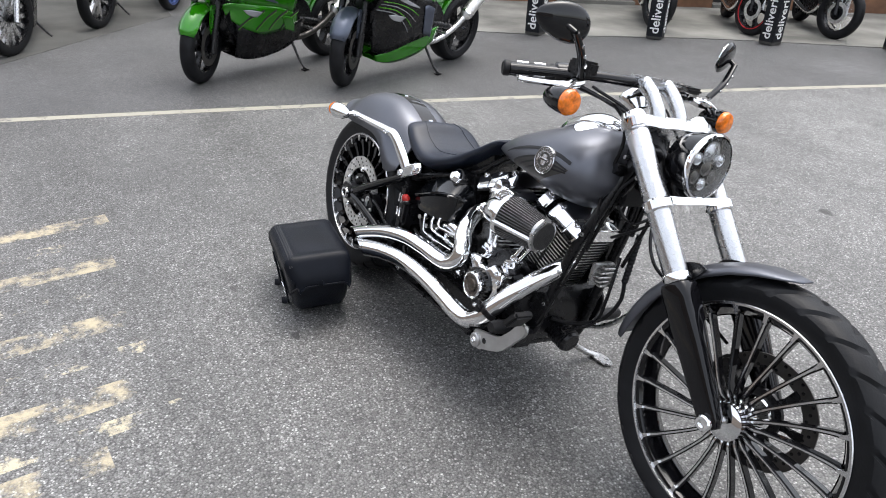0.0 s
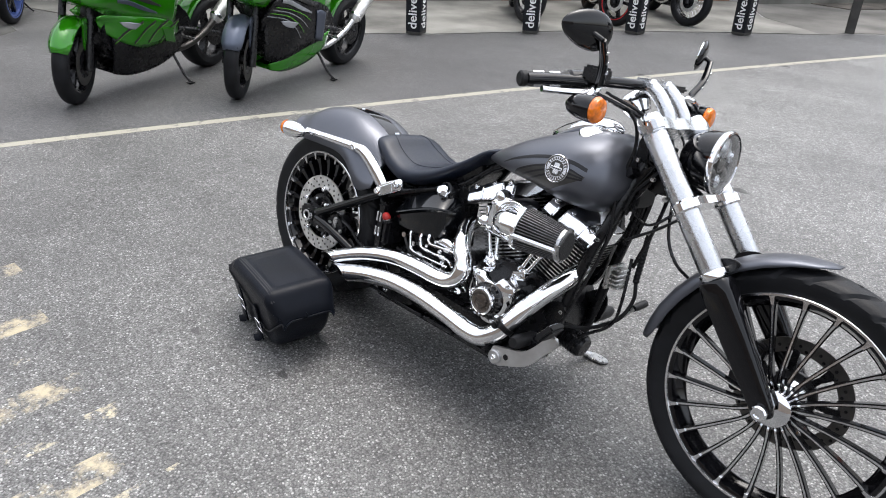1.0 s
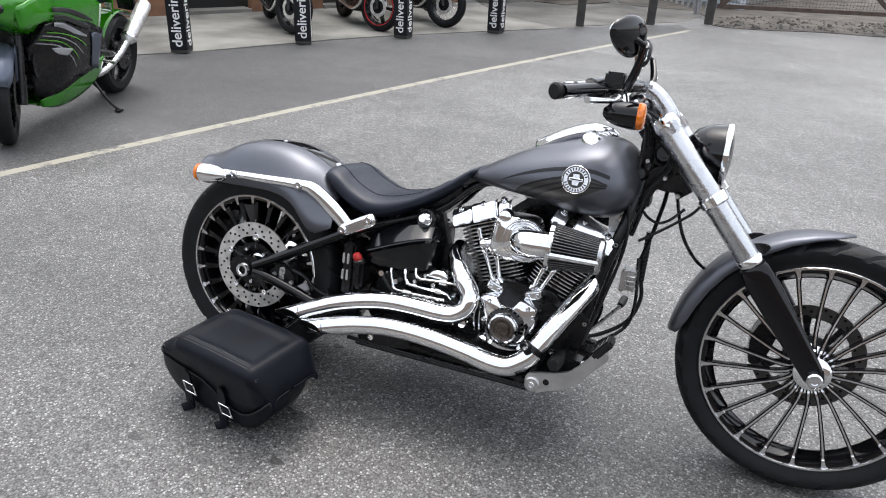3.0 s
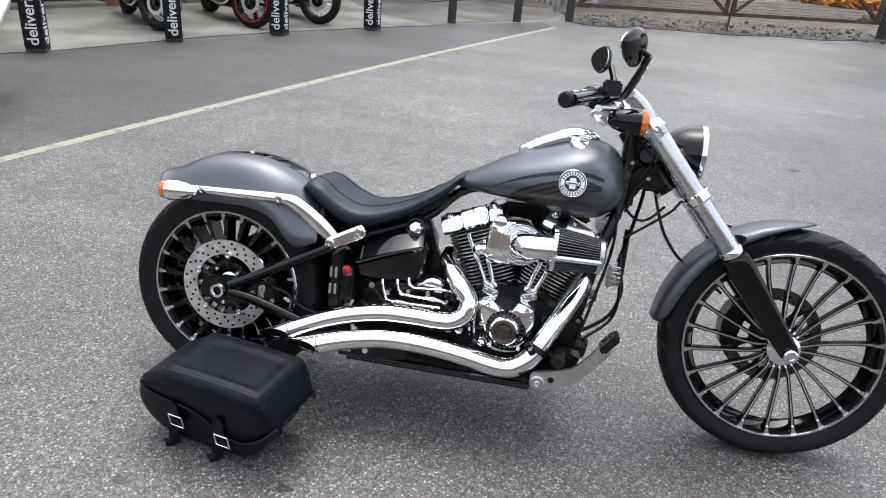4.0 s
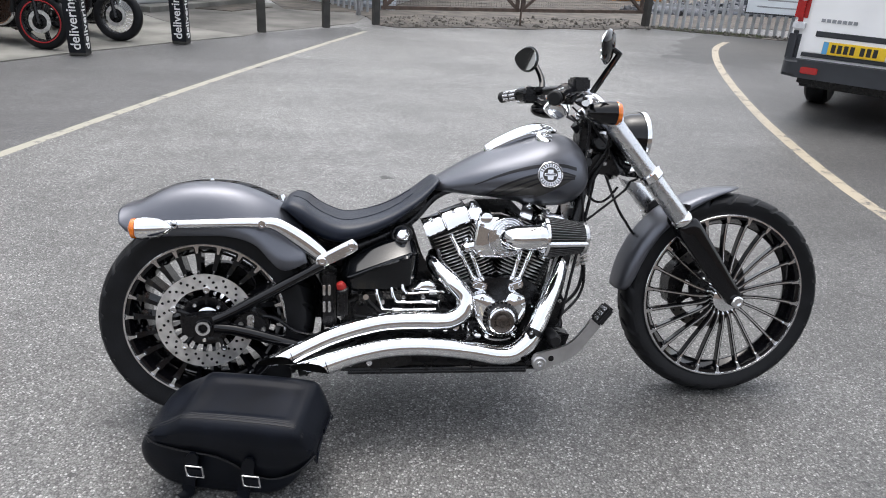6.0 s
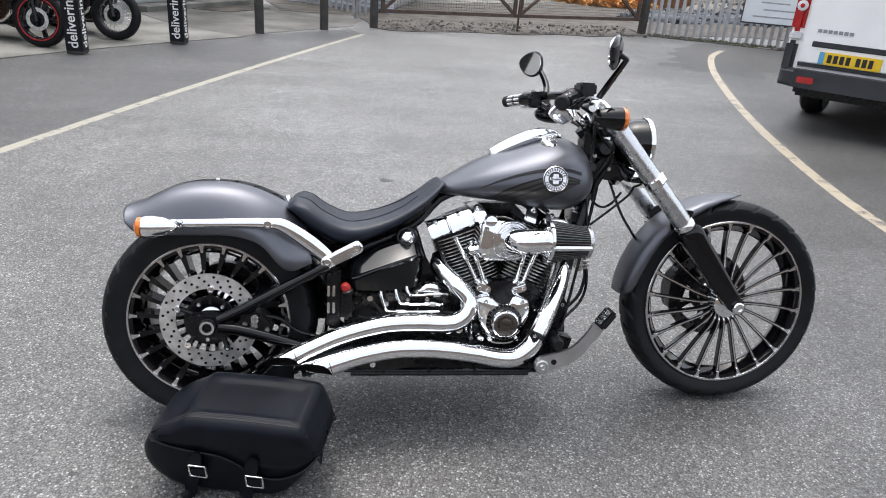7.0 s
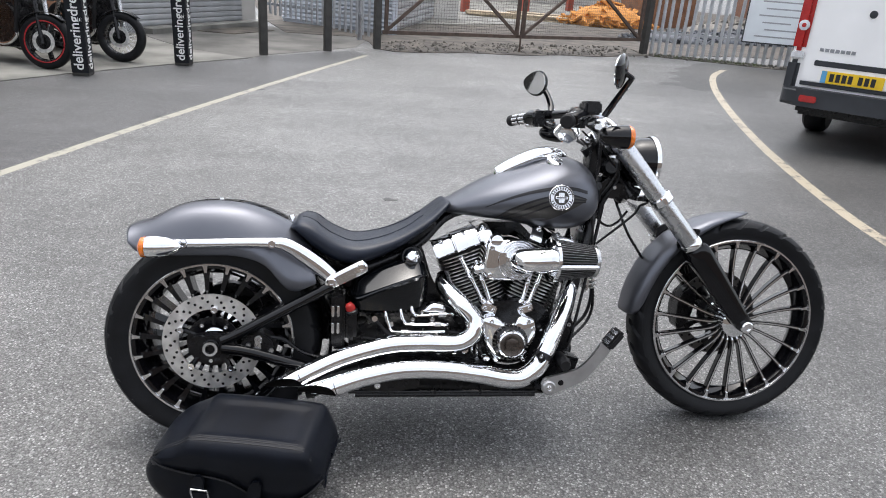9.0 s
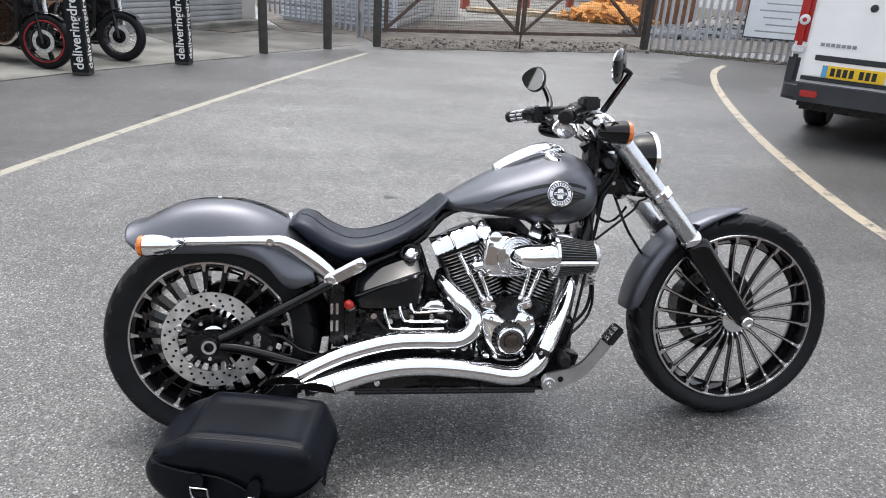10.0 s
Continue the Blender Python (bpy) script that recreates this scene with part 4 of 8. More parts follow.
part("handlebar", tube([(0.985, -0.37, 1.000), (1.03, -0.275, 1.012), (1.09, -0.19, 1.024), (1.128, -0.09, 1.03), (1.132, 0.01, 1.03), (1.128, 0.11, 1.03), (1.09, 0.21, 1.024), (1.035, 0.295, 1.012), (0.99, 0.39, 1.0)], 0.0145, 14, 6), GLOSS, bike, "gloss black drag handlebar")
for s in (-1, 1):
    o = 0.01
    e, i_ = Vector((0.966, s * 0.388 + o, 0.997)), Vector((1.026, s * 0.268 + o, 1.011))
    if s > 0:
        e = e.lerp(i_, 0.18)
    grip = part("grip", spun([(0.016, 0), (0.0205, 0.03), (0.0205, 0.12), (0.0185, 0.14), (0.0185, 0.9), (0.022, 0.94), (0.022, 1.0)], e, i_, 24), GRIP, bike, "black rubber grip with bright inserts")
    ax = (i_ - e).normalized()
    for k in range(8):
        a = 2 * math.pi * k / 8
        r = ax.orthogonal().normalized()
        r.rotate(Matrix.Rotation(a, 3, ax))
        for f0 in (0.26, 0.60):
            p = e + (i_ - e) * f0 + r * 0.0156
            part("grip_insert", along(p, p + ax * 0.030, 0.0056, 10), POLISHED, grip)
    part("switch_housing", spun([(0.020, 0), (0.027, 0.12), (0.028, 0.85), (0.022, 1.0)], i_, i_ + ax * 0.055, 20), GLOSS, bike, "black switch housing")
    hc = i_ + ax * 0.045
    part("switch_block", box(hc.x - 0.022, hc.x + 0.028, hc.y - 0.022, hc.y + 0.022, hc.z - 0.034, hc.z + 0.022, 0.008), BLACK, bike)
    part("master_cylinder" if s < 0 else "clutch_perch", box(hc.x + 0.012, hc.x + 0.062, hc.y + s * -0.005 - 0.034, hc.y + s * -0.005 + 0.034, hc.z + 0.006, hc.z + (0.044 if s < 0 else 0.024), 0.006), BLACK, bike)
    part("hand_lever", tube([(hc.x + 0.050, hc.y + 0.0 * s, hc.z - 0.010, 0.012), (hc.x + 0.053, hc.y + 0.03 * s, hc.z - 0.018, 0.014), (hc.x + 0.042, hc.y + 0.09 * s, hc.z - 0.025, 0.0105), (hc.x + 0.014, hc.y + 0.155 * s, hc.z - 0.029, 0.010), (hc.x + 0.004, hc.y + 0.172 * s, hc.z - 0.029, 0.011)], 0.008, 12, 5, flat=0.75), POLISHED, bike, "silver hand lever")
    # mirror on a drilled stem
    mb_, mk, mc = (Vector((1.116, -0.246, 1.020)), Vector((1.153, -0.338, 1.122)), Vector((1.112, -0.350, 1.140))) if s < 0 else (Vector((1.108, 0.300, 1.020)), Vector((1.100, 0.384, 1.124)), Vector((1.064, 0.380, 1.141)))
    bow = (mb_ + mk) / 2 + Vector((0.003, -s * 0.006, 0.002)) if s < 0 else (mb_ + mk) / 2 + Vector((0.012, -0.004, -0.004))
    mirror = part("mirror", tube([(*mb_, 0.012), (*bow, 0.0115), (*mk, 0.010)], 0.01, 12, 5, flat=0.65), TANKBLACK, bike, "black teardrop mirror on a curved stem")
    part("stem_joint", along(mk, mc + Vector((0.012, 0, -0.004)), 0.007, 10), GLOSS, mirror)
    for f0 in (0.28, 0.5, 0.72):
        p0 = mb_ * ((1 - f0) * (1 - 2 * f0)) + bow * (4 * f0 * (1 - f0)) + mk * (f0 * (2 * f0 - 1)) + Vector((0.0095, 0.003, -0.001))
        part("stem_hole", spun([(0.0048, 0), (0.0048, 0.8), (0.004, 1), (0, 1)], p0, p0 + Vector((0.0025, 0, -0.001)), 12), POLISHED, mirror)
    head = bmesh.new()
    bmesh.ops.create_uvsphere(head, u_segments=32, v_segments=18, radius=1.0)
    for v in head.verts:
        t = v.co.y * s
        v.co = Vector((v.co.x * (0.020 if v.co.x > 0 else 0.006), v.co.y * 0.070, v.co.z * (0.046 - 0.010 * t) + 0.006 * t))
    tilt = Matrix.Translation(mc) @ pose(0, 0, 0, 0, 8, (28 if s < 0 else 24) * s)
    part("mirror_shell", head, TANKBLACK, mirror, "gloss black mirror shell", tilt)
    glass = bmesh.new()
    bmesh.ops.create_circle(glass, cap_ends=True, segments=40, radius=1.0)
    for v in glass.verts:
        t = v.co.y * s
        v.co = Vector((-0.0068, v.co.y * 0.064, v.co.x * (0.040 - 0.010 * t) + 0.006 * t))
    gl = bmesh.ops.extrude_face_region(glass, geom=glass.faces[:])
    bmesh.ops.translate(glass, vec=(0.003, 0, 0), verts=[g for g in gl["geom"] if isinstance(g, bmesh.types.BMVert)])
    part("mirror_glass", glass, MIRROR, mirror, "mirror glass", tilt)
    # front indicator hung below the bar
    fi = Vector((1.162, s * 0.322 + o, 0.962))
    ind = part("front_indicator", spun([(0.010, 0), (0.022, 0.15), (0.030, 0.45), (0.0335, 0.8), (0.0335, 1.0), (0.0, 1.0)], fi - Vector((0.082, 0, 0)), fi, 28), GLOSS, bike, "black bullet indicator with an amber lens")
    part("lens", spun([(0.0325, 0), (0.0335, 0.3), (0.029, 0.8), (0.020, 1.0), (0, 1.0)], fi, fi + Vector((0.018, 0, 0)), 28), AMBER, ind, "amber indicator lens")
    part("stem", tube([(fi.x - 0.03, fi.y, fi.z + 0.02), (fi.x - 0.05, fi.y - s * 0.05, fi.z + 0.045), (hc.x + 0.02, hc.y, hc.z - 0.02)], 0.008, 10), CHROME, ind)

# headlight
hl = Vector((1.376, 0.014, 0.880))
head = part("headlight", spun([(0.0, 0), (0.035, 0.0), (0.062, 0.2), (0.078, 0.55), (0.083, 1.0), (0.076, 1.0), (0.066, 0.6), (0.0, 0.45)], hl - Vector((0.105, 0, 0)), hl, 40), GLOSS, bike, "black bullet headlight with a chrome ring")
part("trim_ring", lathe([(0.079, 0.0), (0.085, -0.008), (0.0875, 0.0), (0.086, 0.006), (0.081, 0.008)], 48, "X", hl, wrap=True), CHROME, head, "chrome headlight ring")
part("reflector", lathe([(0.0, -0.030), (0.05, -0.026), (0.074, -0.004), (0.078, 0.002), (0.074, 0.0), (0.05, -0.022), (0.0, -0.026)], 40, "X", hl), GLOSS, head, "dark lamp bowl")
for dy, dz, r in ((0.0, 0.034, 0.030), (0.0, -0.002, 0.022), (-0.035, -0.028, 0.018), (0.035, -0.028, 0.018), (0.0, -0.046, 0.016), (-0.045, 0.018, 0.016), (0.045, 0.018, 0.016)):
    part("lamp_projector", lathe([(0.0, -0.020), (r * 0.5, -0.018), (r, -0.004), (r * 1.05, 0.0), (r * 0.8, -0.002), (r * 0.5, 0.004), (0.0, 0.007)], 24, "X", hl + Vector((-0.004, dy, dz))), SATIN if dz > 0.03 or r < 0.017 else DISCDARK, head, "lamp projector")
lens = part("lens", lathe([(0.0, 0.017), (0.04, 0.015), (0.078, 0.006), (0.078, 0.004), (0.04, 0.012), (0.0, 0.014)], 40, "X", hl), GLASS, head, "clear headlight glass")
lens.visible_shadow = False
part("headlight_bracket", tube([(1.30, 0.006, 0.85), (1.31, 0.006, 0.80), (1.345, 0.006, 0.78)], 0.014, 10), BLACK, bike)

# front mudguard
loops = []
angs = [86, 92, 100, 110, 120, 130, 140, 150, 160, 168, 173, 176]
for i, d in enumerate(angs):
    a = radians(d)
    rr = 0.372 + 0.012 * (i / 11) + (0.004 if i == 0 else 0)
    w = (0.022, 0.046, 0.064, 0.075, 0.077, 0.077, 0.077, 0.077, 0.076, 0.073, 0.066, 0.055)[i]
    row = []
    for k in range(19):
        b = math.pi * k / 18
        cy = math.cos(b)
        y = -w * math.copysign(abs(cy) ** 0.6, cy)
        drop = (0.004, 0.010, 0.018, 0.026, 0.033, 0.038, 0.040, 0.042, 0.042, 0.040, 0.034, 0.026)[i]
        r = rr - drop * (1 - math.sin(b) ** 0.7)
        row.append((FRONT[0] + r * math.cos(a), y, FRONT[2] + r * math.sin(a)))
    loops.append(row)
ff = part("front_mudguard", rings(bmesh.new(), loops, closed=False, caps=False), PAINT, bike, "satin charcoal front mudguard", angle=1.2)
ff.modifiers.new("shell", "SOLIDIFY").thickness = 0.0035
for s in (-1, 1):
    part("mudguard_bracket", slab(smooth_outline([(1.475, 0.60), (1.51, 0.64), (1.53, 0.67), (1.50, 0.675), (1.46, 0.655), (1.455, 0.62)], 3), s * 0.078, s * 0.088, 0.002), BLACK, ff)
# front brake on the left side
drilled_disc(bike, (FRONT[0], 0, FRONT[2]), 0.112, 0.150, 0.083, 48, "front_brake_disc", DISCDARK)
part("disc_carrier", lathe([(0.045, 0.070), (0.064, 0.074), (0.066, 0.082), (0.045, 0.080)], 36, "Y", FRONT, wrap=True), BLACK, bike)
arm_mesh = mesh_of("carrier_arm", slab(smooth_outline([(0.058, -0.010), (0.085, -0.006), (0.116, -0.014), (0.118, 0.014), (0.085, 0.006), (0.058, 0.010)], 2), 0.076, 0.083, 0.0015), BLACK)
for i in range(7):
    part("carrier_arm", arm_mesh, None, bike, "", Matrix.Translation(FRONT) @ Matrix.Rotation(2 * math.pi * i / 7, 4, "Y"))
part("front_caliper", slab(smooth_outline([(1.55, 0.40), (1.58, 0.45), (1.615, 0.44), (1.605, 0.37), (1.585, 0.31), (1.555, 0.30), (1.545, 0.35)], 4), 0.055, 0.125, 0.008), BLACK, bike, "black front brake caliper")
part("front_brake_hose", tube([(1.24, 0.06, 0.90), (1.26, 0.04, 0.80), (1.284, 0.0, 0.71), (1.309, -0.02, 0.646), (1.343, -0.02, 0.597), (1.378, 0.01, 0.562), (1.44, 0.07, 0.52), (1.54, 0.12, 0.45)], 0.0048, 8), BLACK, bike)

# engine: crankcase, two finned cylinders in a vee, chrome covers
part("crankcase", slab(smooth_outline([(0.72, 0.22), (0.74, 0.36), (0.80, 0.42), (0.90, 0.44), (1.00, 0.42), (1.06, 0.34), (1.06, 0.24), (1.0, 0.18), (0.80, 0.17)], 4), -0.13, 0.14, 0.02), BLACK, bike, "black engine crankcase")
part("gearbox", slab(smooth_outline([(0.40, 0.24), (0.42, 0.36), (0.52, 0.41), (0.66, 0.42), (0.74, 0.38), (0.75, 0.24), (0.66, 0.20), (0.48, 0.20)], 4), -0.125, 0.14, 0.02), BLACK, bike, "black gearbox")
part("primary_cover", slab(smooth_outline([(0.40, 0.28), (0.44, 0.36), (0.60, 0.40), (0.85, 0.42), (1.0, 0.38), (1.02, 0.28), (0.95, 0.22), (0.60, 0.21), (0.44, 0.23)], 4), 0.14, 0.20, 0.02), GLOSS, bike, "black primary cover")


def cylinder(parent, base, head, name, flip):
    """One barrel with fins, a finned head and a bolted chrome rocker cover in three castings."""
    a, b = Vector(base), Vector(head)
    up = (b - a).normalized()
    m = Matrix.Translation(a) @ Matrix(((up.z, 0, up.x, 0), (0, 1, 0, 0), (-up.x, 0, up.z, 0), (0, 0, 0, 1)))
    L = (b - a).length

    def placed(q):
        bmesh.ops.transform(q, matrix=m, verts=q.verts)
        return q

    cyl = part(name, placed(slab(smooth_outline([(0.068, 0.03), (0.060, 0.058), (0.03, 0.068), (-0.03, 0.068), (-0.060, 0.058), (-0.068, 0.03), (-0.068, -0.03), (-0.060, -0.058), (-0.03, -0.068), (0.03, -0.068), (0.060, -0.058), (0.068, -0.03)], 3), 0.0, L + 0.02, 0, "XY")), BLACK, parent, "black finned engine cylinder")
    ring = smooth_outline([(0.086, 0.04), (0.080, 0.072), (0.04, 0.085), (-0.04, 0.085), (-0.080, 0.072), (-0.086, 0.04), (-0.086, -0.04), (-0.080, -0.072), (-0.04, -0.085), (0.04, -0.085), (0.080, -0.072), (0.086, -0.04)], 3)
    fin = mesh_of("fin", slab(ring, -0.0019, 0.0019, 0.0007, "XY", 1), (FINM, STEEL))
    for f in fin.polygons:
        f.material_index = 1 if abs(f.normal.z) < 0.3 else 0
    n = 20
    for i in range(n):
        k = 0.93 if i < 12 else 1.04
        part("fin", fin, None, cyl, "", m @ Matrix.Translation((0, 0, L * (0.05 + 0.93 * i / (n - 1)))) @ Matrix.Diagonal((k, 0.97 if i < 12 else 1.0, 1, 1)))
    sect = [(-0.118, 0.004), (-0.121, 0.009), (-0.120, 0.013), (-0.104, 0.050), (-0.099, 0.055), (-0.080, 0.057), (0.048, 0.056), (0.066, 0.050), (0.080, 0.030), (0.086, 0.016), (0.086, 0.004)]
    cover = part("rocker_cover", placed(slab([(y, z + L) for y, z in sect], -0.030, 0.052, 0.004, "YZ", 2)), CHROME, cyl, "chrome rocker cover")
    for u0, u1, drop in ((-0.094, -0.032, 0.004), (0.054, 0.094, 0.010)):
        u0, u1 = (u0, u1) if flip > 0 else (-u1, -u0)
        part("cover_end", placed(slab([(y * 0.985, z + L - (drop if z > 0.02 else 0)) for y, z in sect], u0, u1, 0.005, "YZ", 2)), CHROME, cover)
    part("head_gasket", placed(slab([(-0.118, L - 0.001), (-0.118, L + 0.004), (0.088, L + 0.004), (0.088, L - 0.001)], -0.092, 0.092, 0.001, "YZ", 1)), BLACK, cover)
    for u in (-0.066, 0.010, 0.074):
        p = m @ Vector((u * flip, -0.094, L + 0.046))
        q = m @ Vector((u * flip, -0.099, L + 0.058))
        part("cover_bolt", spun([(0.011, 0), (0.011, 0.55), (0.007, 0.6), (0.007, 1.0), (0.0, 1.0)], p, q, 14), CHROME, cover)
    return m, L


FINM = mat("black_fin_bright_edge", (0.05, 0.05, 0.052), 0.35, 0.6, 0.3, 40)
cylinder(bike, (0.838, 0.0, 0.375), (0.753, 0.0, 0.594), "rear_cylinder", 1)
cylinder(bike, (0.952, 0.0, 0.375), (1.037, 0.0, 0.594), "front_cylinder", -1)
for (x0, z0), (x1, z1) in (((0.815, 0.428), (0.739, 0.570)), ((0.838, 0.428), (0.786, 0.560)), ((0.933, 0.430), (0.972, 0.545)), ((0.953, 0.424), (1.010, 0.548))):
    part("pushrod_tube", spun([(0.0105, 0), (0.0115, 0.02), (0.0115, 0.10), (0.0070, 0.12), (0.0070, 0.50), (0.0085, 0.52), (0.0085, 0.60), (0.0068, 0.62), (0.0068, 0.95), (0.009, 0.97), (0.009, 1.0)], (x0, -0.132, z0), (x1, -0.100, z1), 18), CHROME, bike, "chrome pushrod tube")
for x0, x1, z0, tilt in ((0.802, 0.851, 0.412, 18), (0.921, 0.970, 0.412, -18)):
    mid = (x0 + x1) / 2
    at = Matrix.Translation((mid, 0, z0)) @ Matrix.Rotation(radians(tilt), 4, "Y")
    lb = part("lifter_block", box(-0.024, 0.024, -0.155, -0.105, -0.006, 0.020, 0.005), CHROME, bike, "chrome tappet block", at)
    part("tappet_base", box(-0.030, 0.030, -0.150, -0.10, -0.022, -0.006, 0.003), BLACK, lb)
    for u in (-0.013, 0.013):
        bolt(lb, (u, -0.154, 0.006), 0.006)
cam_cover = part("cam_cover", dome_plate(smooth_outline([(0.796, 0.384), (0.804, 0.400), (0.826, 0.404), (0.848, 0.402), (0.866, 0.388), (0.886, 0.382), (0.904, 0.388), (0.920, 0.408), (0.945, 0.402), (0.969, 0.388), (0.972, 0.345), (0.962, 0.308), (0.945, 0.264), (0.90, 0.246), (0.85, 0.252), (0.826, 0.284), (0.812, 0.335)], 4), -0.110, -0.190, 0.012, 0.016), CHROME, bike, "chrome cam cover with a round timing cover")
part("vent_ring", lathe([(0.040, -0.200), (0.055, -0.200), (0.056, -0.206), (0.052, -0.214), (0.046, -0.217), (0.040, -0.214)], 48, "Y", (0.888, 0, 0.327), wrap=True), GLOSS, cam_cover, "black ribbed ring round the timing cover")
ribm = mesh_of("ring_rib", slab([(0.045, -0.0013), (0.0555, -0.0016), (0.0555, 0.0016), (0.045, 0.0013)], -0.2165, -0.206, 0.0006, "XZ", 1), DISCDARK)
for i in range(26):
    part("ring_rib", ribm, None, cam_cover, "", Matrix.Translation((0.888, 0, 0.327)) @ Matrix.Rotation(2 * math.pi * i / 26, 4, "Y"))
part("cover_rim", lathe([(0.034, -0.205), (0.043, -0.205), (0.0445, -0.226), (0.042, -0.232), (0.037, -0.235), (0.034, -0.230)], 48, "Y", (0.888, 0, 0.327), wrap=True), CHROME, cam_cover, "chrome timing cover ring")
part("timing_cover", lathe([(0.0, -0.200), (0.036, -0.200), (0.036, -0.230), (0.031, -0.233), (0.022, -0.231), (0.020, -0.236), (0.012, -0.238), (0.0, -0.238)], 40, "Y", (0.888, 0, 0.327)), BRONZE, cam_cover, "dark bronze round timing cover")
for i in range(5):
    a_ = 2 * math.pi * (i + 0.25) / 5
    bolt(cam_cover, (0.888 + 0.0385 * math.cos(a_), -0.232, 0.327 + 0.0385 * math.sin(a_)), 0.0038, length=0.003)
for x, z in ((0.830, 0.388), (0.945, 0.388), (0.962, 0.366), (0.818, 0.330), (0.936, 0.268), (0.848, 0.266)):
    bolt(cam_cover, (x, -0.191, z), 0.0075)

# air cleaner: chrome back plate, elbow and cone filter
ac = part("intake_plate", dome_plate(smooth_outline([(0.802, 0.525), (0.803, 0.60), (0.816, 0.632), (0.875, 0.642), (0.925, 0.632), (0.938, 0.58), (0.932, 0.522), (0.865, 0.511)], 5), -0.095, -0.176, 0.014, 0.012), CHROME, bike, "chrome air intake housing")
part("intake_elbow", tube([(0.902, -0.13, 0.580, 0.038), (0.902, -0.185, 0.581, 0.0385), (0.909, -0.222, 0.584, 0.039), (0.930, -0.243, 0.588, 0.0385), (0.962, -0.248, 0.591, 0.038), (0.988, -0.246, 0.593, 0.038)], 0.045, 28, 6), CHROME, ac, "chrome intake elbow")
for rr in (0.043, 0.051, 0.060):
    part("plate_ridge", lathe([(rr - 0.004, -0.176), (rr - 0.003, -0.186), (rr, -0.190), (rr + 0.003, -0.186), (rr + 0.004, -0.176)], 44, "Y", (0.902, 0, 0.580), wrap=True), CHROME, ac)
for bx_, bz_ in ((0.818, 0.530), (0.822, 0.615)):
    bolt(ac, (bx_, -0.181, bz_), 0.008)
part("breather_boss", spun([(0.022, 0), (0.024, 0.4), (0.018, 0.9), (0.010, 1.0), (0, 1.0)], (0.838, -0.15, 0.633), (0.836, -0.183, 0.636), 20), CHROME, ac)
part("breather_boss", spun([(0.020, 0), (0.017, 0.8), (0.008, 1.0), (0, 1.0)], (0.806, -0.14, 0.543), (0.768, -0.172, 0.543), 20), CHROME, ac)
fa, fb = Vector((0.990, -0.246, 0.594)), Vector((1.120, -0.230, 0.589))
filt = part("cone_filter", spun([(0.062, 0), (0.067, 0.01), (0.067, 0.08), (0.064, 0.10), (0.0, 0.10)], fa - (fb - fa) * 0.05, fb, 44), CHROME, ac, "chrome and grey pleated cone air filter")
ax = (fb - fa).normalized()
n1 = ax.cross(Vector((0, 0, 1))).normalized()
n2 = n1.cross(ax)
loops = []
for u in (0.06, 0.97):
    R0 = 0.064 - 0.017 * u
    loops.append([fa + (fb - fa) * u + (n1 * math.cos(a) + n2 * math.sin(a)) * r for a, r in ((2 * math.pi * (k + w) / 46, R0 - d) for k in range(46) for w, d in ((0.0, 0.011), (0.38, 0.0), (0.62, 0.0)))])
pleat_bm = rings(bmesh.new(), loops)
pleat_bm.faces.ensure_lookup_table()
# relief shading put into the gauze's colour: tips paler, folds darker
for i, f in enumerate(pleat_bm.faces):
    f.material_index = 1 if i % 3 == 1 else 0
part("pleats", pleat_bm, (FILTER, PLEATLIT), filt, "grey pleated gauze", angle=0.3)
part("end_cap", spun([(0.048, 0), (0.050, 0.2), (0.049, 0.8), (0.043, 1.0), (0.0, 1.0)], fb - ax * 0.006, fb + ax * 0.008, 44), STEEL, filt, "dark metal filter end")
part("end_disc", spun([(0.041, 0), (0.039, 1.0), (0, 1.0)], fb + ax * 0.008, fb + ax * 0.011, 44), FILTER, filt)
strip = bmesh.new()
rings(strip, [[fa + (fb - fa) * u + n1 * d + n2 * h for d, h in ((0.060 - 0.017 * u, -0.018), (0.0650 - 0.017 * u, -0.017), (0.0675 - 0.017 * u, -0.010), (0.0655 - 0.017 * u, -0.003), (0.060 - 0.017 * u, -0.002))] for u in (0.0, 0.5, 1.0)])
part("filter_strip", strip, CHROME, filt, "chrome strip along the filter")

# exhaust: two swept chrome pipes with slashed ends
UP = [(0.690, -0.085, 0.505, 0.024), (0.690, -0.125, 0.480, 0.027), (0.735, -0.185, 0.440, 0.028), (0.772, -0.205, 0.398, 0.028), (0.768, -0.216, 0.356, 0.028), (0.735, -0.222, 0.332, 0.028), (0.69, -0.229, 0.328, 0.028), (0.62, -0.235, 0.331, 0.028), (0.534, -0.243, 0.330, 0.028), (0.452, -0.25, 0.315, 0.028), (0.37, -0.258, 0.290, 0.028), (0.30, -0.268, 0.260, 0.028), (0.262, -0.274, 0.242, 0.029)]
LO = [(1.105, -0.060, 0.500, 0.024), (1.095, -0.10, 0.470, 0.027), (1.062, -0.15, 0.415, 0.028), (1.020, -0.20, 0.345, 0.028), (0.978, -0.232, 0.268, 0.029), (0.930, -0.243, 0.230, 0.029), (0.875, -0.25, 0.226, 0.029), (0.79, -0.257, 0.243, 0.028), (0.704, -0.262, 0.256, 0.028), (0.618, -0.268, 0.263, 0.028), (0.535, -0.275, 0.261, 0.028), (0.453, -0.285, 0.248, 0.028), (0.40, -0.293, 0.235, 0.029), (0.36, -0.299, 0.223, 0.030)]
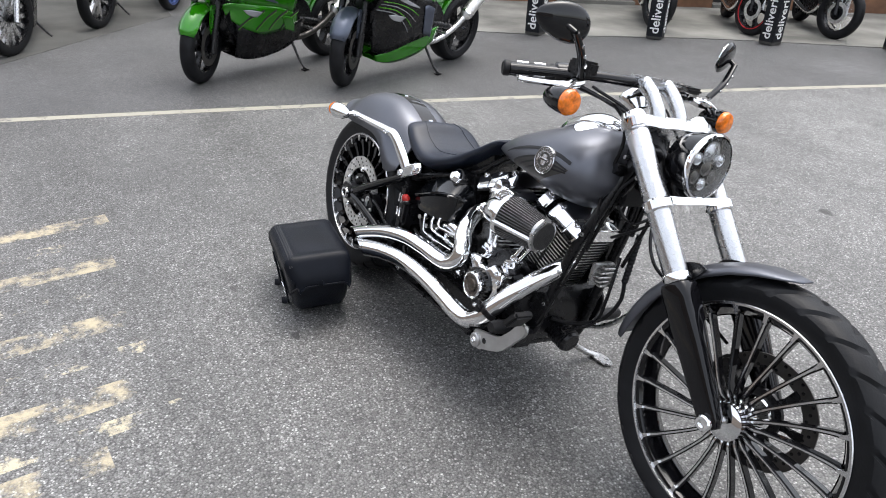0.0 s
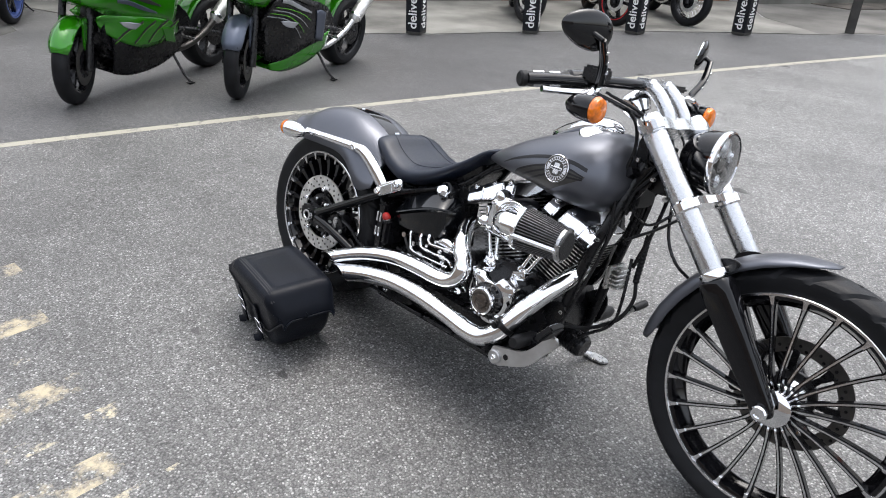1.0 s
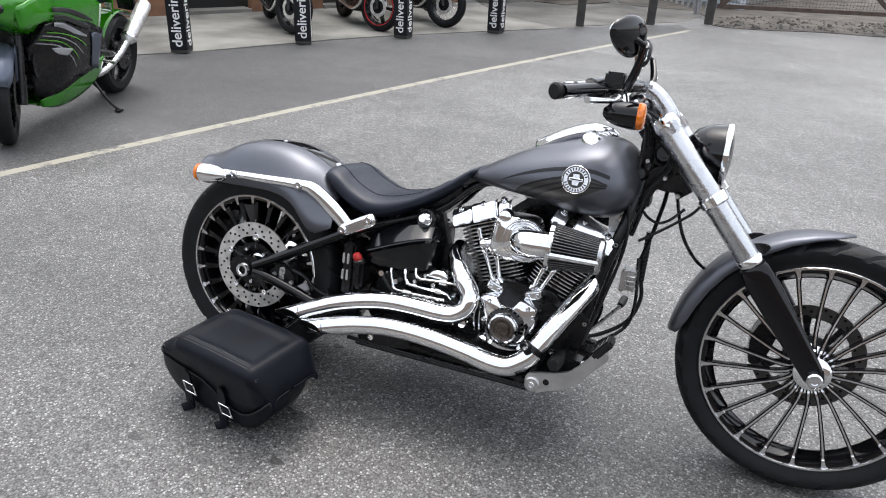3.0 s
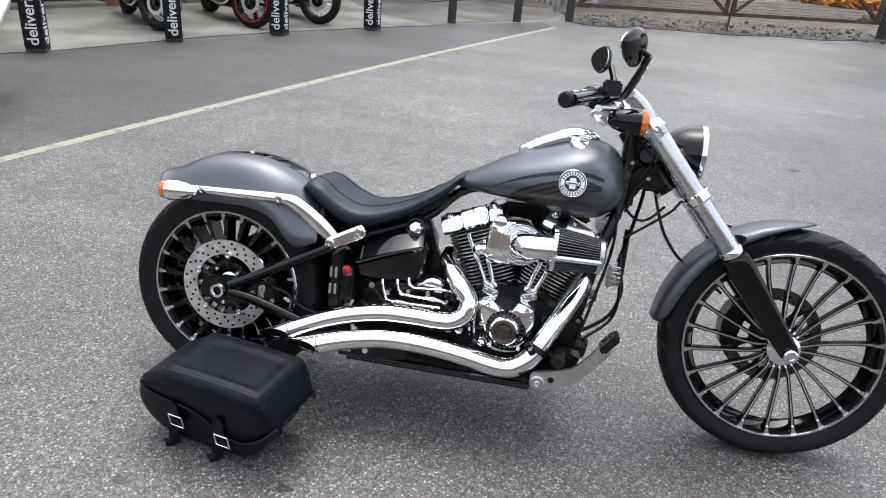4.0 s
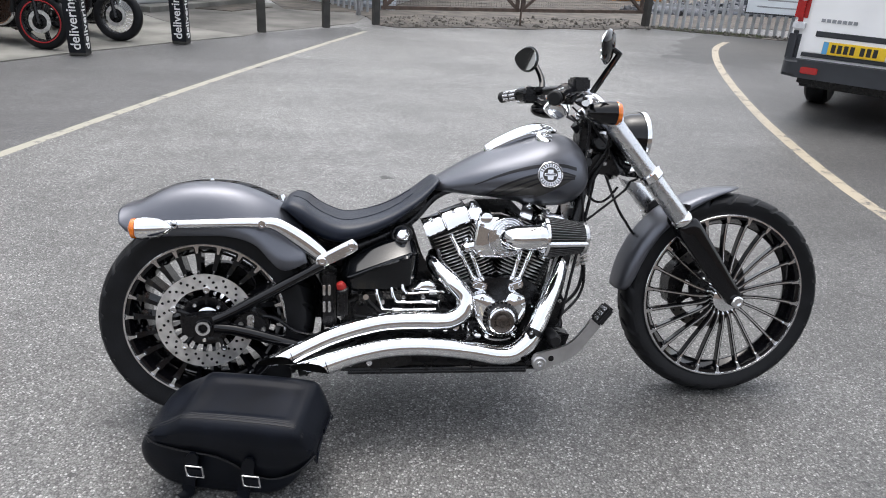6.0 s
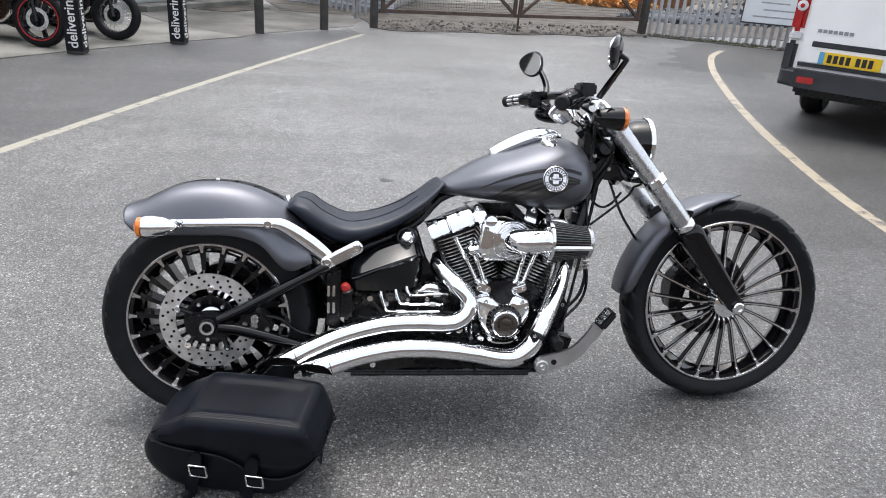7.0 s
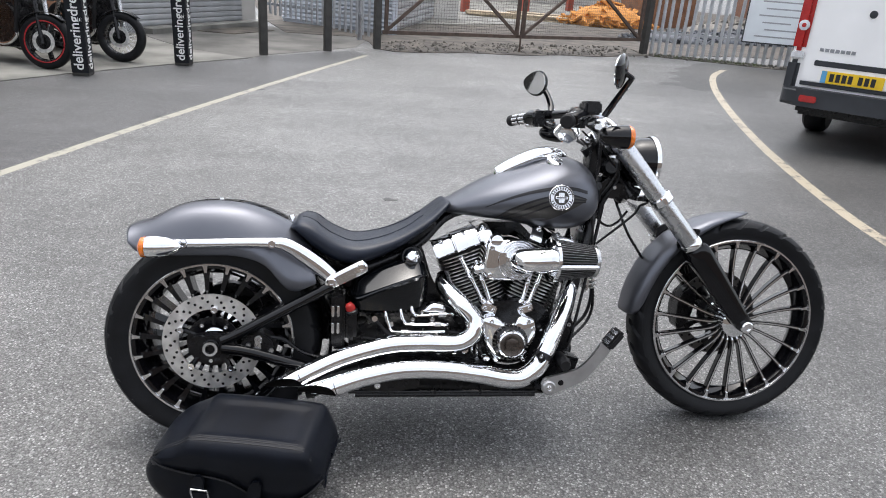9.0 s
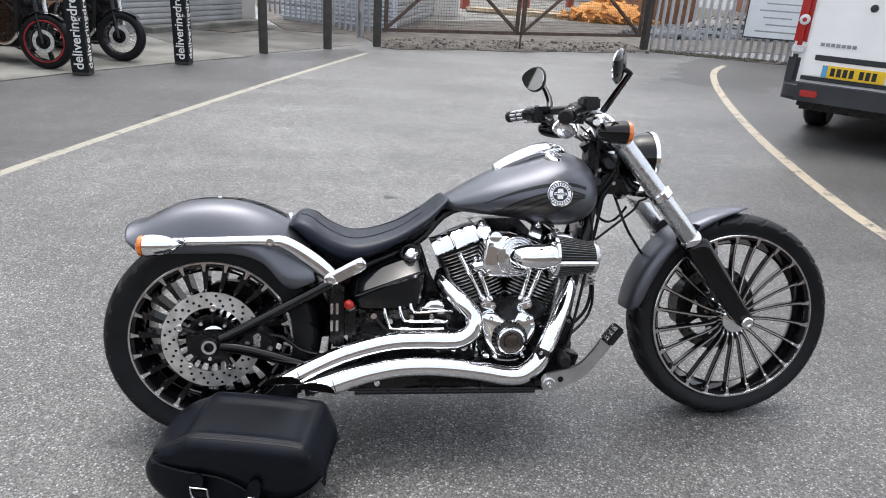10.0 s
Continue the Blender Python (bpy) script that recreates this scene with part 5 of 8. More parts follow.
for pts, lbl in ((UP, "upper chrome exhaust pipe"), (LO, "lower chrome exhaust pipe")):
    bm = tube(pts, 0.03, 28, 7, caps=False)
    ex = part("exhaust_pipe", bm, CHROME, bike, lbl)
    e, d = Vector(pts[-1][:3]), (Vector(pts[-1][:3]) - Vector(pts[-2][:3])).normalized()
    # slash cut that opens outwards and down; the bore is dark inside
    side = Vector((0, 1, 0))
    upv = side.cross(d).normalized()
    if upv.z < 0:
        upv = -upv
    r = pts[-1][3]
    far = (side * 0.75 + upv * 0.66).normalized()
    shell = bmesh.new()
    rim_, liner, deep = [], [], []
    for k in range(28):
        a = 2 * math.pi * k / 28
        off = side * math.cos(a) + upv * math.sin(a)
        cut = d * (0.105 * ((1 + off.dot(far)) / 2) ** 1.6)
        rim_.append((e - d * 0.002 + off * r, e + cut + off * r, e + cut + off * (r - 0.0015)))
        liner.append(e + cut + off * (r - 0.0015) - d * 0.001)
        deep.append(e + off * (r - 0.005) - d * 0.09)
    part("pipe_tip", rings(shell, [[q[j] for q in rim_] for j in range(3)], caps=False), CHROME, ex, "slash-cut chrome tip")
    bore = rings(bmesh.new(), [liner, [p - d * 0.01 + (e + d * (p - e).dot(d) - p) * 0.08 for p in liner], deep], caps=False)
    bore.faces.new([bore.verts.new(p) for p in deep])
    part("pipe_bore", bore, SOOT, ex, "sooty black bore of the pipe")
part("muffler_cone", tube([(0.43, -0.225, 0.245, 0.030), (0.35, -0.235, 0.225, 0.036), (0.27, -0.245, 0.205, 0.040)], 0.035, 20, 4), BLACK, bike, "black muffler cone behind the pipes")

ca, cb = Vector((0.992, -0.222, 0.296)), Vector((0.984, -0.228, 0.280))
band = part("pipe_clamp", spun([(0.029, 0), (0.0325, 0.05), (0.0325, 0.95), (0.029, 1.0)], ca, cb, 28), BLACK, bike, "black clamp round the lower pipe")
part("clamp_ear", box(-0.010, 0.010, -0.008, 0.008, -0.020, 0.020, 0.003), BLACK, band, "", Matrix.Translation((0.970, -0.262, 0.300)) @ pose(0, 0, 0, 20, -35, 0))
bolt(band, (0.970, -0.268, 0.304), 0.007)

# frame rails, side cover, small pipes
for s in (-1, 1):
    part("down_tube", tube([(1.185, s * 0.03, 0.83), (1.155, s * 0.075, 0.665), (1.119, s * 0.095, 0.519), (1.085, s * 0.10, 0.33), (1.055, s * 0.11, 0.22), (0.98, s * 0.13, 0.172), (0.8, s * 0.15, 0.165), (0.45, s * 0.16, 0.175), (0.36, s * 0.14, 0.22)], 0.016, 14, 5), BLACK, bike, "black frame tube")
    part("seat_rail", tube([(1.16, s * 0.02, 0.80), (0.95, s * 0.025, 0.735), (0.72, s * 0.04, 0.70), (0.60, s * 0.085, 0.600), (0.43, s * 0.135, 0.530), (0.34, s * 0.15, 0.49)], 0.013, 12, 5), BLACK, bike, "black frame rail")
part("lower_rod", along((0.40, -0.225, 0.178), (1.0, -0.215, 0.172), 0.006, 10), BLACK, bike)
part("lower_rod", along((0.42, -0.20, 0.160), (0.98, -0.19, 0.155), 0.009, 10), BLACK, bike)
loops = []
for x, zt, zc, zb, yo in spline([(0.399, 0.482, 0.470, 0.445, -0.140), (0.405, 0.492, 0.456, 0.420, -0.172), (0.422, 0.506, 0.455, 0.408, -0.192), (0.46, 0.527, 0.470, 0.404, -0.196), (0.506, 0.548, 0.489, 0.404, -0.196), (0.552, 0.563, 0.506, 0.405, -0.192), (0.60, 0.568, 0.520, 0.410, -0.182), (0.624, 0.556, 0.522, 0.424, -0.164), (0.638, 0.535, 0.512, 0.455, -0.130)], 4):
    loops.append([(x, y, z) for y, z in ((-0.02, zt), (yo + 0.056, zt), (yo + 0.044, zt - 0.004), (yo + 0.039, zt - 0.009), (yo + 0.008, zc + 0.008), (yo + 0.001, zc + 0.004), (yo, zc), (yo + 0.003, zc - 0.004), (yo + 0.007, zc - 0.010), (yo + 0.008, (zc + zb) / 2), (yo + 0.010, zb + 0.014), (yo + 0.018, zb + 0.004), (yo + 0.032, zb), (-0.02, zb))])
side = part("oil_tank", rings(bmesh.new(), loops), TANKBLACK, bike, "gloss black oil tank and creased side cover", angle=0.5)
part("oil_filler", spun([(0.026, 0), (0.026, 0.5), (0.022, 0.8), (0.012, 1.0), (0, 1.0)], (0.583, -0.13, 0.574), (0.580, -0.165, 0.582), 8), CHROME, side, "chrome oil filler cap")
part("filler_surround", spun([(0.034, 0), (0.034, 0.8), (0.030, 1.0), (0, 1.0)], (0.584, -0.095, 0.568), (0.583, -0.140, 0.576), 24), BLACK, side)
part("frame_upright", slab(smooth_outline([(0.580, 0.590), (0.606, 0.604), (0.621, 0.590), (0.648, 0.510), (0.680, 0.450), (0.686, 0.385), (0.630, 0.385), (0.622, 0.500)], 3), -0.098, -0.070, 0.006), BLACK, bike, "black frame upright beside the oil tank")
for z in (0.425, 0.448):
    part("vent_slot", box(0.347, 0.365, -0.2035, -0.198, z + 0.010, z + 0.013, 0.001), GRIP, fbox)
part("battery_strap", box(0.388, 0.420, -0.212, -0.10, 0.33, 0.425, 0.010), BLACK, bike)
boot = part("red_plug", spun([(0.013, 0), (0.0145, 0.3), (0.0135, 0.6), (0.010, 0.88), (0.004, 1.0), (0, 1.0)], (0.404, -0.205, 0.424), (0.395, -0.213, 0.446), 16), REDPLUG, bike, "red plastic terminal boot")
part("boot_collar", spun([(0.015, 0), (0.019, 0.2), (0.019, 0.8), (0.015, 1.0)], (0.407, -0.203, 0.412), (0.403, -0.206, 0.426), 16), BLACK, boot)
for q in ([(0.505, -0.178, 0.420), (0.507, -0.185, 0.403), (0.513, -0.187, 0.381), (0.522, -0.188, 0.360), (0.537, -0.188, 0.352), (0.60, -0.188, 0.352), (0.687, -0.180, 0.352)],
          [(0.551, -0.178, 0.420), (0.554, -0.185, 0.407), (0.561, -0.187, 0.388), (0.576, -0.188, 0.378), (0.644, -0.187, 0.378), (0.687, -0.182, 0.375), (0.704, -0.176, 0.357)],
          [(0.584, -0.175, 0.428), (0.588, -0.182, 0.414), (0.595, -0.185, 0.407), (0.608, -0.186, 0.402), (0.652, -0.184, 0.405), (0.703, -0.178, 0.406), (0.737, -0.160, 0.400)]):
    line = part("oil_line", tube(q, 0.0052, 10, 5), CHROME, bike, "bent chrome oil line")
    m0, m1 = Vector(q[-3]).lerp(Vector(q[-2]), 0.25), Vector(q[-3]).lerp(Vector(q[-2]), 0.75)
    part("sleeve", spun([(0.0052, 0), (0.0078, 0.05), (0.0078, 0.95), (0.0052, 1.0)], m0, m1, 12), STEEL, line)
part("transmission_top", box(0.43, 0.72, -0.13, 0.12, 0.36, 0.405, 0.02), BLACK, bike, "black transmission top")
part("starter", spun([(0.03, 0), (0.036, 0.1), (0.036, 0.8), (0.028, 1.0), (0, 1.0)], (0.60, -0.13, 0.395), (0.69, -0.14, 0.395), 20), BLACK, bike)
part("starter_cap", dome_plate(smooth_outline([(0.622, 0.410), (0.626, 0.424), (0.643, 0.438), (0.671, 0.438), (0.689, 0.424), (0.683, 0.410)], 4), -0.150, -0.176, 0.008), CHROME, bike, "chrome starter cover")
bolt(bike, (0.617, -0.172, 0.414), 0.007)
bolt(bike, (0.648, -0.180, 0.391), 0.009)
bolt(bike, (0.588, -0.180, 0.391), 0.008)

# forward controls
fc = part("forward_control", slab(smooth_outline([(0.980, 0.206), (0.986, 0.228), (1.010, 0.236), (1.055, 0.248), (1.094, 0.262), (1.125, 0.292), (1.150, 0.326), (1.160, 0.345), (1.182, 0.342), (1.194, 0.324), (1.168, 0.290), (1.120, 0.230), (1.080, 0.206), (1.045, 0.192), (1.012, 0.178), (0.988, 0.186)], 4), -0.262, -0.249, 0.004), PEDALM, bike, "brushed silver brake pedal arm")
part("pedal_boss", lathe([(0.0, -0.262), (0.021, -0.262), (0.022, -0.267), (0.018, -0.270), (0.0, -0.270)], 24, "Y", (1.003, 0, 0.202)), PEDALM, fc)
bolt(fc, (1.003, -0.269, 0.202), 0.010, length=0.007)
part("arm_hole", lathe([(0.0, -0.2624), (0.009, -0.2624), (0.009, -0.2600), (0.0, -0.2600)], 18, "Y", (1.040, 0, 0.217)), BLACK, fc, "round hole in the pedal arm")
part("pivot", along((1.003, -0.12, 0.198), (1.003, -0.25, 0.198), 0.014, 14), BLACK, fc)
pad = part("pedal_pad", box(-0.032, 0.032, -0.045, 0.02, -0.011, 0.011, 0.006), GRIP, fc, "black rubber pedal pad", Matrix.Translation((1.180, -0.280, 0.368)) @ pose(0, 0, 0, 0, -52, 0))
for k in (-1, 0, 1):
    part("pad_slot", box(-0.006 + 0.018 * k, 0.006 + 0.018 * k, -0.036, 0.010, 0.009, 0.0122, 0.001), POLISHED, pad)
part("foot_peg", spun([(0.012, 0), (0.020, 0.2), (0.021, 0.85), (0.015, 1.0), (0, 1)], (1.055, -0.15, 0.268), (1.052, -0.262, 0.270), 18), GRIP, bike, "black rubber foot peg")
part("control_bracket", slab([(0.99, 0.17), (1.10, 0.22), (1.115, 0.27), (1.06, 0.285), (1.0, 0.23)], -0.20, -0.13, 0.008), BLACK, bike)
part("clamp_band", box(0.955, 0.975, -0.275, -0.19, 0.20, 0.215, 0.003), BLACK, bike)
# regulator, horn, oil filter at the nose
reg = part("regulator", box(1.165, 1.180, -0.050, 0.035, 0.455, 0.525, 0.004), STEEL, bike, "silver finned regulator")
rf = mesh_of("cooling_fin", box(0.0, 0.028, -0.048, 0.033, -0.003, 0.003, 0.001, None, 1), STEEL)
for i in range(5):
    part("cooling_fin", rf, None, reg, "", Matrix.Translation((1.178, 0, 0.463 + 0.0135 * i)) @ Matrix.Diagonal((1, (0.72, 0.93, 1.0, 0.93, 0.72)[i], 1, 1)))
part("oil_filter", spun([(0.034, 0), (0.036, 0.1), (0.036, 0.9), (0.030, 1.0), (0, 1)], (1.06, 0.0, 0.25), (1.14, 0.0, 0.235), 24), BLACK, bike, "black oil filter")
# cables and hoses
for pts, r in (([(1.06, -0.23, 1.0), (1.13, -0.16, 0.975), (1.175, -0.05, 0.93), (1.19, -0.03, 0.82), (1.17, -0.05, 0.70), (1.14, -0.06, 0.55)], 0.006),
               ([(1.06, 0.24, 1.0), (1.13, 0.16, 0.96), (1.20, 0.06, 0.90), (1.24, 0.05, 0.78), (1.23, 0.05, 0.66), (1.20, 0.04, 0.52)], 0.006),
               ([(1.08, -0.21, 0.99), (1.15, -0.12, 0.96), (1.17, -0.08, 0.88), (1.155, -0.085, 0.75), (1.165, -0.09, 0.60), (1.13, -0.11, 0.42), (1.10, -0.13, 0.30)], 0.005),
               ([(1.10, -0.18, 1.0), (1.20, -0.10, 0.95), (1.24, -0.07, 0.86), (1.178, -0.05, 0.743), (1.197, -0.04, 0.693), (1.233, -0.03, 0.671), (1.266, -0.03, 0.684), (1.30, -0.02, 0.72)], 0.0042),
               ([(1.20, 0.02, 0.55), (1.215, 0.0, 0.42), (1.20, 0.0, 0.34), (1.13, -0.03, 0.28)], 0.005),
               ([(1.22, 0.06, 0.88), (1.19, 0.07, 0.80), (1.18, 0.08, 0.70), (1.16, 0.09, 0.60)], 0.008)):
    part("cable", tube(pts, r, 8, 6), BLACK, bike)
part("key_switch", spun([(0.016, 0), (0.018, 0.4), (0.014, 1.0), (0, 1)], (1.175, -0.05, 0.80), (1.17, -0.085, 0.805), 16), BLACK, bike)
part("horn_cover", spun([(0.02, 0), (0.03, 0.3), (0.03, 0.8), (0.02, 1), (0, 1)], (1.235, 0.0, 0.86), (1.22, -0.06, 0.865), 20), BLACK, bike)
part("tank_mount", slab(smooth_outline([(1.107, 0.690), (1.143, 0.700), (1.166, 0.668), (1.152, 0.612), (1.124, 0.609), (1.107, 0.637)], 3), -0.046, -0.038, 0.003), STEEL, bike, "silver tank mount bracket")
part("tank_mount_bolt", spun([(0.018, 0), (0.018, 0.6), (0.013, 1), (0, 1)], (1.148, -0.04, 0.665), (1.148, -0.064, 0.667), 16), CHROME, bike)
# side stand, down on the far side
stand = part("side_stand", tube([(0.95, 0.12, 0.19, 0.012), (0.98, 0.24, 0.10, 0.011), (1.01, 0.315, 0.075, 0.010)], 0.012, 12, 4), STEEL, bike, "silver side stand")
part("stand_foot", slab(smooth_outline([(0.985, 0.30), (1.05, 0.295), (1.075, 0.32), (1.05, 0.345), (0.99, 0.34)], 3), 0.068, 0.076, 0.002, "XY"), STEEL, stand)
# small round instrument behind the bar clamp
gauge = part("speedometer", spun([(0.012, 0), (0.030, 0.15), (0.040, 0.5), (0.043, 0.9), (0.040, 1.0), (0.036, 0.94), (0.0, 0.94)], (1.118, 0.012, 0.945), (1.072, 0.012, 0.992), 32), CHROME, bike, "chrome cup speedometer")
part("dial", spun([(0.036, 0), (0.036, 1.0), (0.0, 1.0)], (1.0765, 0.012, 0.9875), (1.0735, 0.012, 0.9905), 32), BLACK, gauge, "dark dial")

# wiring, brackets and hoses round the steering head and the front down tubes
random.seed(21)
for i in range(9):
    y = random.uniform(-0.075, 0.075)
    a_ = (1.155 + random.uniform(-0.02, 0.03), y, 0.955 + random.uniform(-0.02, 0.02))
    b_ = (1.205 + random.uniform(-0.02, 0.03), y * 0.9, 0.90 + random.uniform(-0.02, 0.02))
    c_ = (1.225 + random.uniform(-0.025, 0.025), y * 0.8, 0.83 + random.uniform(-0.02, 0.02))
    d_ = (1.195 + random.uniform(-0.02, 0.03), y * 0.9, 0.755)
    e_ = (1.165 + random.uniform(-0.015, 0.02), y, 0.68 + random.uniform(-0.03, 0.03))
    part("cable", tube([a_, b_, c_, d_, e_], random.choice((0.0032, 0.004, 0.005)), 8, 5), (BLACK, GRIP)[i % 2], bike)
part("neck_casting", slab(smooth_outline([(1.160, 0.795), (1.200, 0.770), (1.255, 0.760), (1.290, 0.772), (1.287, 0.79), (1.235, 0.87), (1.185, 0.935), (1.155, 0.92), (1.158, 0.80)], 3), -0.034, 0.034, 0.008), BLACK, bike, "black steering neck casting")
part("wiring_cover", box(1.165, 1.205, -0.050, 0.050, 0.705, 0.80, 0.008), GRIP, bike, "black wiring cover")
for x, y, z in ((1.235, -0.055, 0.80), (1.182, -0.062, 0.84), (1.142, -0.094, 0.60), (1.112, -0.112, 0.47), (1.098, -0.115, 0.36), (1.275, -0.04, 0.755)):
    bolt(bike, (x, y, z), 0.007, (0, -1, 0), STEEL, length=0.010)
for s in (-1, 1):
    part("frame_gusset", slab(smooth_outline([(1.150, 0.70), (1.19, 0.72), (1.235, 0.80), (1.215, 0.83), (1.175, 0.79), (1.145, 0.73)], 3), s * 0.052 - 0.004, s * 0.052 + 0.004, 0.002), BLACK, bike, "black frame gusset")
    part("engine_mount", slab(smooth_outline([(1.04, 0.36), (1.09, 0.39), (1.115, 0.35), (1.095, 0.28), (1.04, 0.27)], 3), s * 0.118 - 0.005, s * 0.118 + 0.005, 0.002), BLACK, bike)
# corrugated hose and loop in front of the down tubes
part("corrugated_hose", lathe([((0.0105 if k % 2 else 0.0085), 0.006 * k) for k in range(26)], 14, "Z", (1.215, 0.055, 0.475)), GRIP, bike, "black corrugated hose")
part("cable", tube([(1.215, 0.055, 0.48), (1.225, 0.05, 0.42), (1.20, 0.03, 0.35), (1.13, 0.0, 0.30), (1.07, -0.04, 0.29)], 0.006, 8, 6), GRIP, bike)
part("cable", tube([(1.195, -0.04, 0.612), (1.262, -0.03, 0.661), (1.299, -0.03, 0.692), (1.325, -0.03, 0.716), (1.345, -0.02, 0.745)], 0.0042, 8, 6), GRIP, bike)
shift = part("shift_lever", tube([(1.00, 0.22, 0.20, 0.010), (1.08, 0.225, 0.245, 0.009), (1.155, 0.23, 0.335, 0.008)], 0.009, 10, 4), STEEL, bike, "silver shift lever")
part("shift_peg", spun([(0.010, 0), (0.013, 0.2), (0.013, 0.9), (0, 1)], (1.155, 0.225, 0.335), (1.16, 0.295, 0.345), 14), GRIP, shift)
part("foot_peg", spun([(0.012, 0), (0.020, 0.2), (0.021, 0.85), (0.015, 1.0), (0, 1)], (1.045, 0.15, 0.262), (1.040, 0.305, 0.265), 18), GRIP, bike, "black rubber foot peg")
rib = mesh_of("filter_rib", lathe([(0.036, 0.0), (0.0385, 0.001), (0.0385, 0.003), (0.036, 0.004)], 24, "X", wrap=True), BLACK)
for i in range(6):
    part("filter_rib", rib, None, bike, "", Matrix.Translation((1.068 + 0.011 * i, 0.0, 0.2485 - 0.002 * i)) @ Matrix.Rotation(radians(10.6), 4, "Y"))
# linkage under the exhaust, hose clips, pipe clamp
for x in (0.52, 0.66, 0.80):
    part("hose_clip", box(x - 0.003, x + 0.003, -0.232, -0.200, 0.168, 0.186, 0.002), BLACK, bike)
part("frame_cradle", slab(smooth_outline([(0.44, 0.16), (0.43, 0.23), (0.60, 0.26), (0.95, 0.24), (1.02, 0.20), (0.98, 0.155), (0.70, 0.148)], 3), -0.185, 0.15, 0.01), BLACK, bike, "black frame cradle under the engine")
part("heat_shield_bracket", slab(smooth_outline([(0.44, 0.205), (0.50, 0.225), (0.60, 0.222), (0.60, 0.190), (0.46, 0.182)], 3), -0.235, -0.215, 0.003), BLACK, bike)
bolt(bike, (0.485, -0.236, 0.203), 0.011)
for z in (0.345, 0.30):
    part("engine_rib", box(0.76, 0.82, -0.15, -0.12, z - 0.006, z + 0.006, 0.003), BLACK, bike)
for x, z in ((0.77, 0.375), (0.80, 0.25), (1.0, 0.35), (1.02, 0.26), (0.70, 0.36), (0.63, 0.345)):
    bolt(bike, (x, -0.131, z), 0.010, length=0.012)

for x, z0, z1 in ((0.792, 0.262, 0.382), (0.776, 0.275, 0.350)):
    part("case_rib", tube([(x + 0.006, -0.150, z0), (x, -0.152, (z0 + z1) / 2), (x + 0.002, -0.150, z1)], 0.0045, 8, 4), CHROME, bike, "bright crankcase rib")
for x, z, r in ((0.748, 0.292, 0.011), (0.716, 0.286, 0.008), (0.668, 0.284, 0.007), (0.600, 0.292, 0.008), (0.818, 0.262, 0.009), (0.520, 0.372, 0.007), (0.470, 0.388, 0.008)):
    part("pipe_fitting", spun([(r, 0), (r, 0.35), (r * 0.7, 0.4), (r * 0.7, 0.8), (r * 1.1, 0.85), (r * 1.1, 1.0), (0, 1.0)], (x, -0.135, z), (x + 0.004, -0.185, z + 0.004), 12), CHROME if r > 0.0075 else STEEL, bike, "bright hose fitting")
for pts in ([(0.750, -0.180, 0.296), (0.720, -0.186, 0.300), (0.690, -0.180, 0.292), (0.640, -0.178, 0.296)],
            [(0.470, -0.175, 0.392), (0.490, -0.184, 0.372), (0.520, -0.186, 0.345), (0.560, -0.184, 0.335)],
            [(0.700, -0.170, 0.350), (0.730, -0.176, 0.345), (0.760, -0.170, 0.330), (0.775, -0.160, 0.300)],
            [(0.440, -0.170, 0.330), (0.500, -0.182, 0.322), (0.560, -0.182, 0.312), (0.620, -0.176, 0.305)]):
    part("hose", tube(pts, 0.0055, 8, 5), GRIP, bike, "black rubber hose")
for x, z in ((0.545, 0.345), (0.585, 0.340), (0.625, 0.336), (0.665, 0.333)):
    part("hose_clip", box(x - 0.004, x + 0.004, -0.190, -0.165, z - 0.010, z + 0.010, 0.002), STEEL, bike)

# dark plate and tray under the seat, battery side
loops = [[(b[0], -0.115 * k, b[1] - 0.002), (b[0], 0.115 * k, b[1] - 0.002), (b[0], 0.105 * k, b[1] - d), (b[0], -0.105 * k, b[1] - d)] for b, k, d in zip(SB[8:-6:3], (0.8, 0.95, 1.0, 1.0, 1.0, 0.95, 0.85, 0.75, 0.65), (0.03, 0.05, 0.06, 0.07, 0.07, 0.06, 0.05, 0.04, 0.03))]
part("seat_pan", rings(bmesh.new(), loops), BLACK, bike, "black seat pan and electrics tray")
# horn cover and black castings between the cylinders on the far side
part("far_side_cover", slab(smooth_outline([(0.74, 0.40), (0.73, 0.58), (0.76, 0.645), (0.90, 0.66), (1.06, 0.655), (1.10, 0.60), (1.06, 0.40), (0.88, 0.38)], 4), 0.085, 0.13, 0.012), BLACK, bike, "black horn cover on the far side of the engine")
part("intake_manifold", along((0.80, -0.02, 0.545), (0.98, -0.02, 0.545), 0.034, 18), BLACK, bike, "black intake manifold")

# ---- black leather saddlebag standing on the ground ----
BAG = pose(0.0, -0.507, 0.0, 0, 0, -10.6)
bag = thing("saddlebag", BAG, "black leather motorcycle saddlebag standing on the asphalt", "saddlebag")
OUT = smooth_outline([(-0.020, 0.252), (-0.005, 0.264), (0.02, 0.268), (0.15, 0.271), (0.275, 0.268), (0.298, 0.262), (0.312, 0.245), (0.340, 0.180), (0.330, 0.11), (0.285, 0.045), (0.215, 0.008), (0.08, 0.002), (-0.03, 0.004), (-0.100, 0.030), (-0.140, 0.085), (-0.143, 0.140), (-0.118, 0.185), (-0.075, 0.222)], 4)


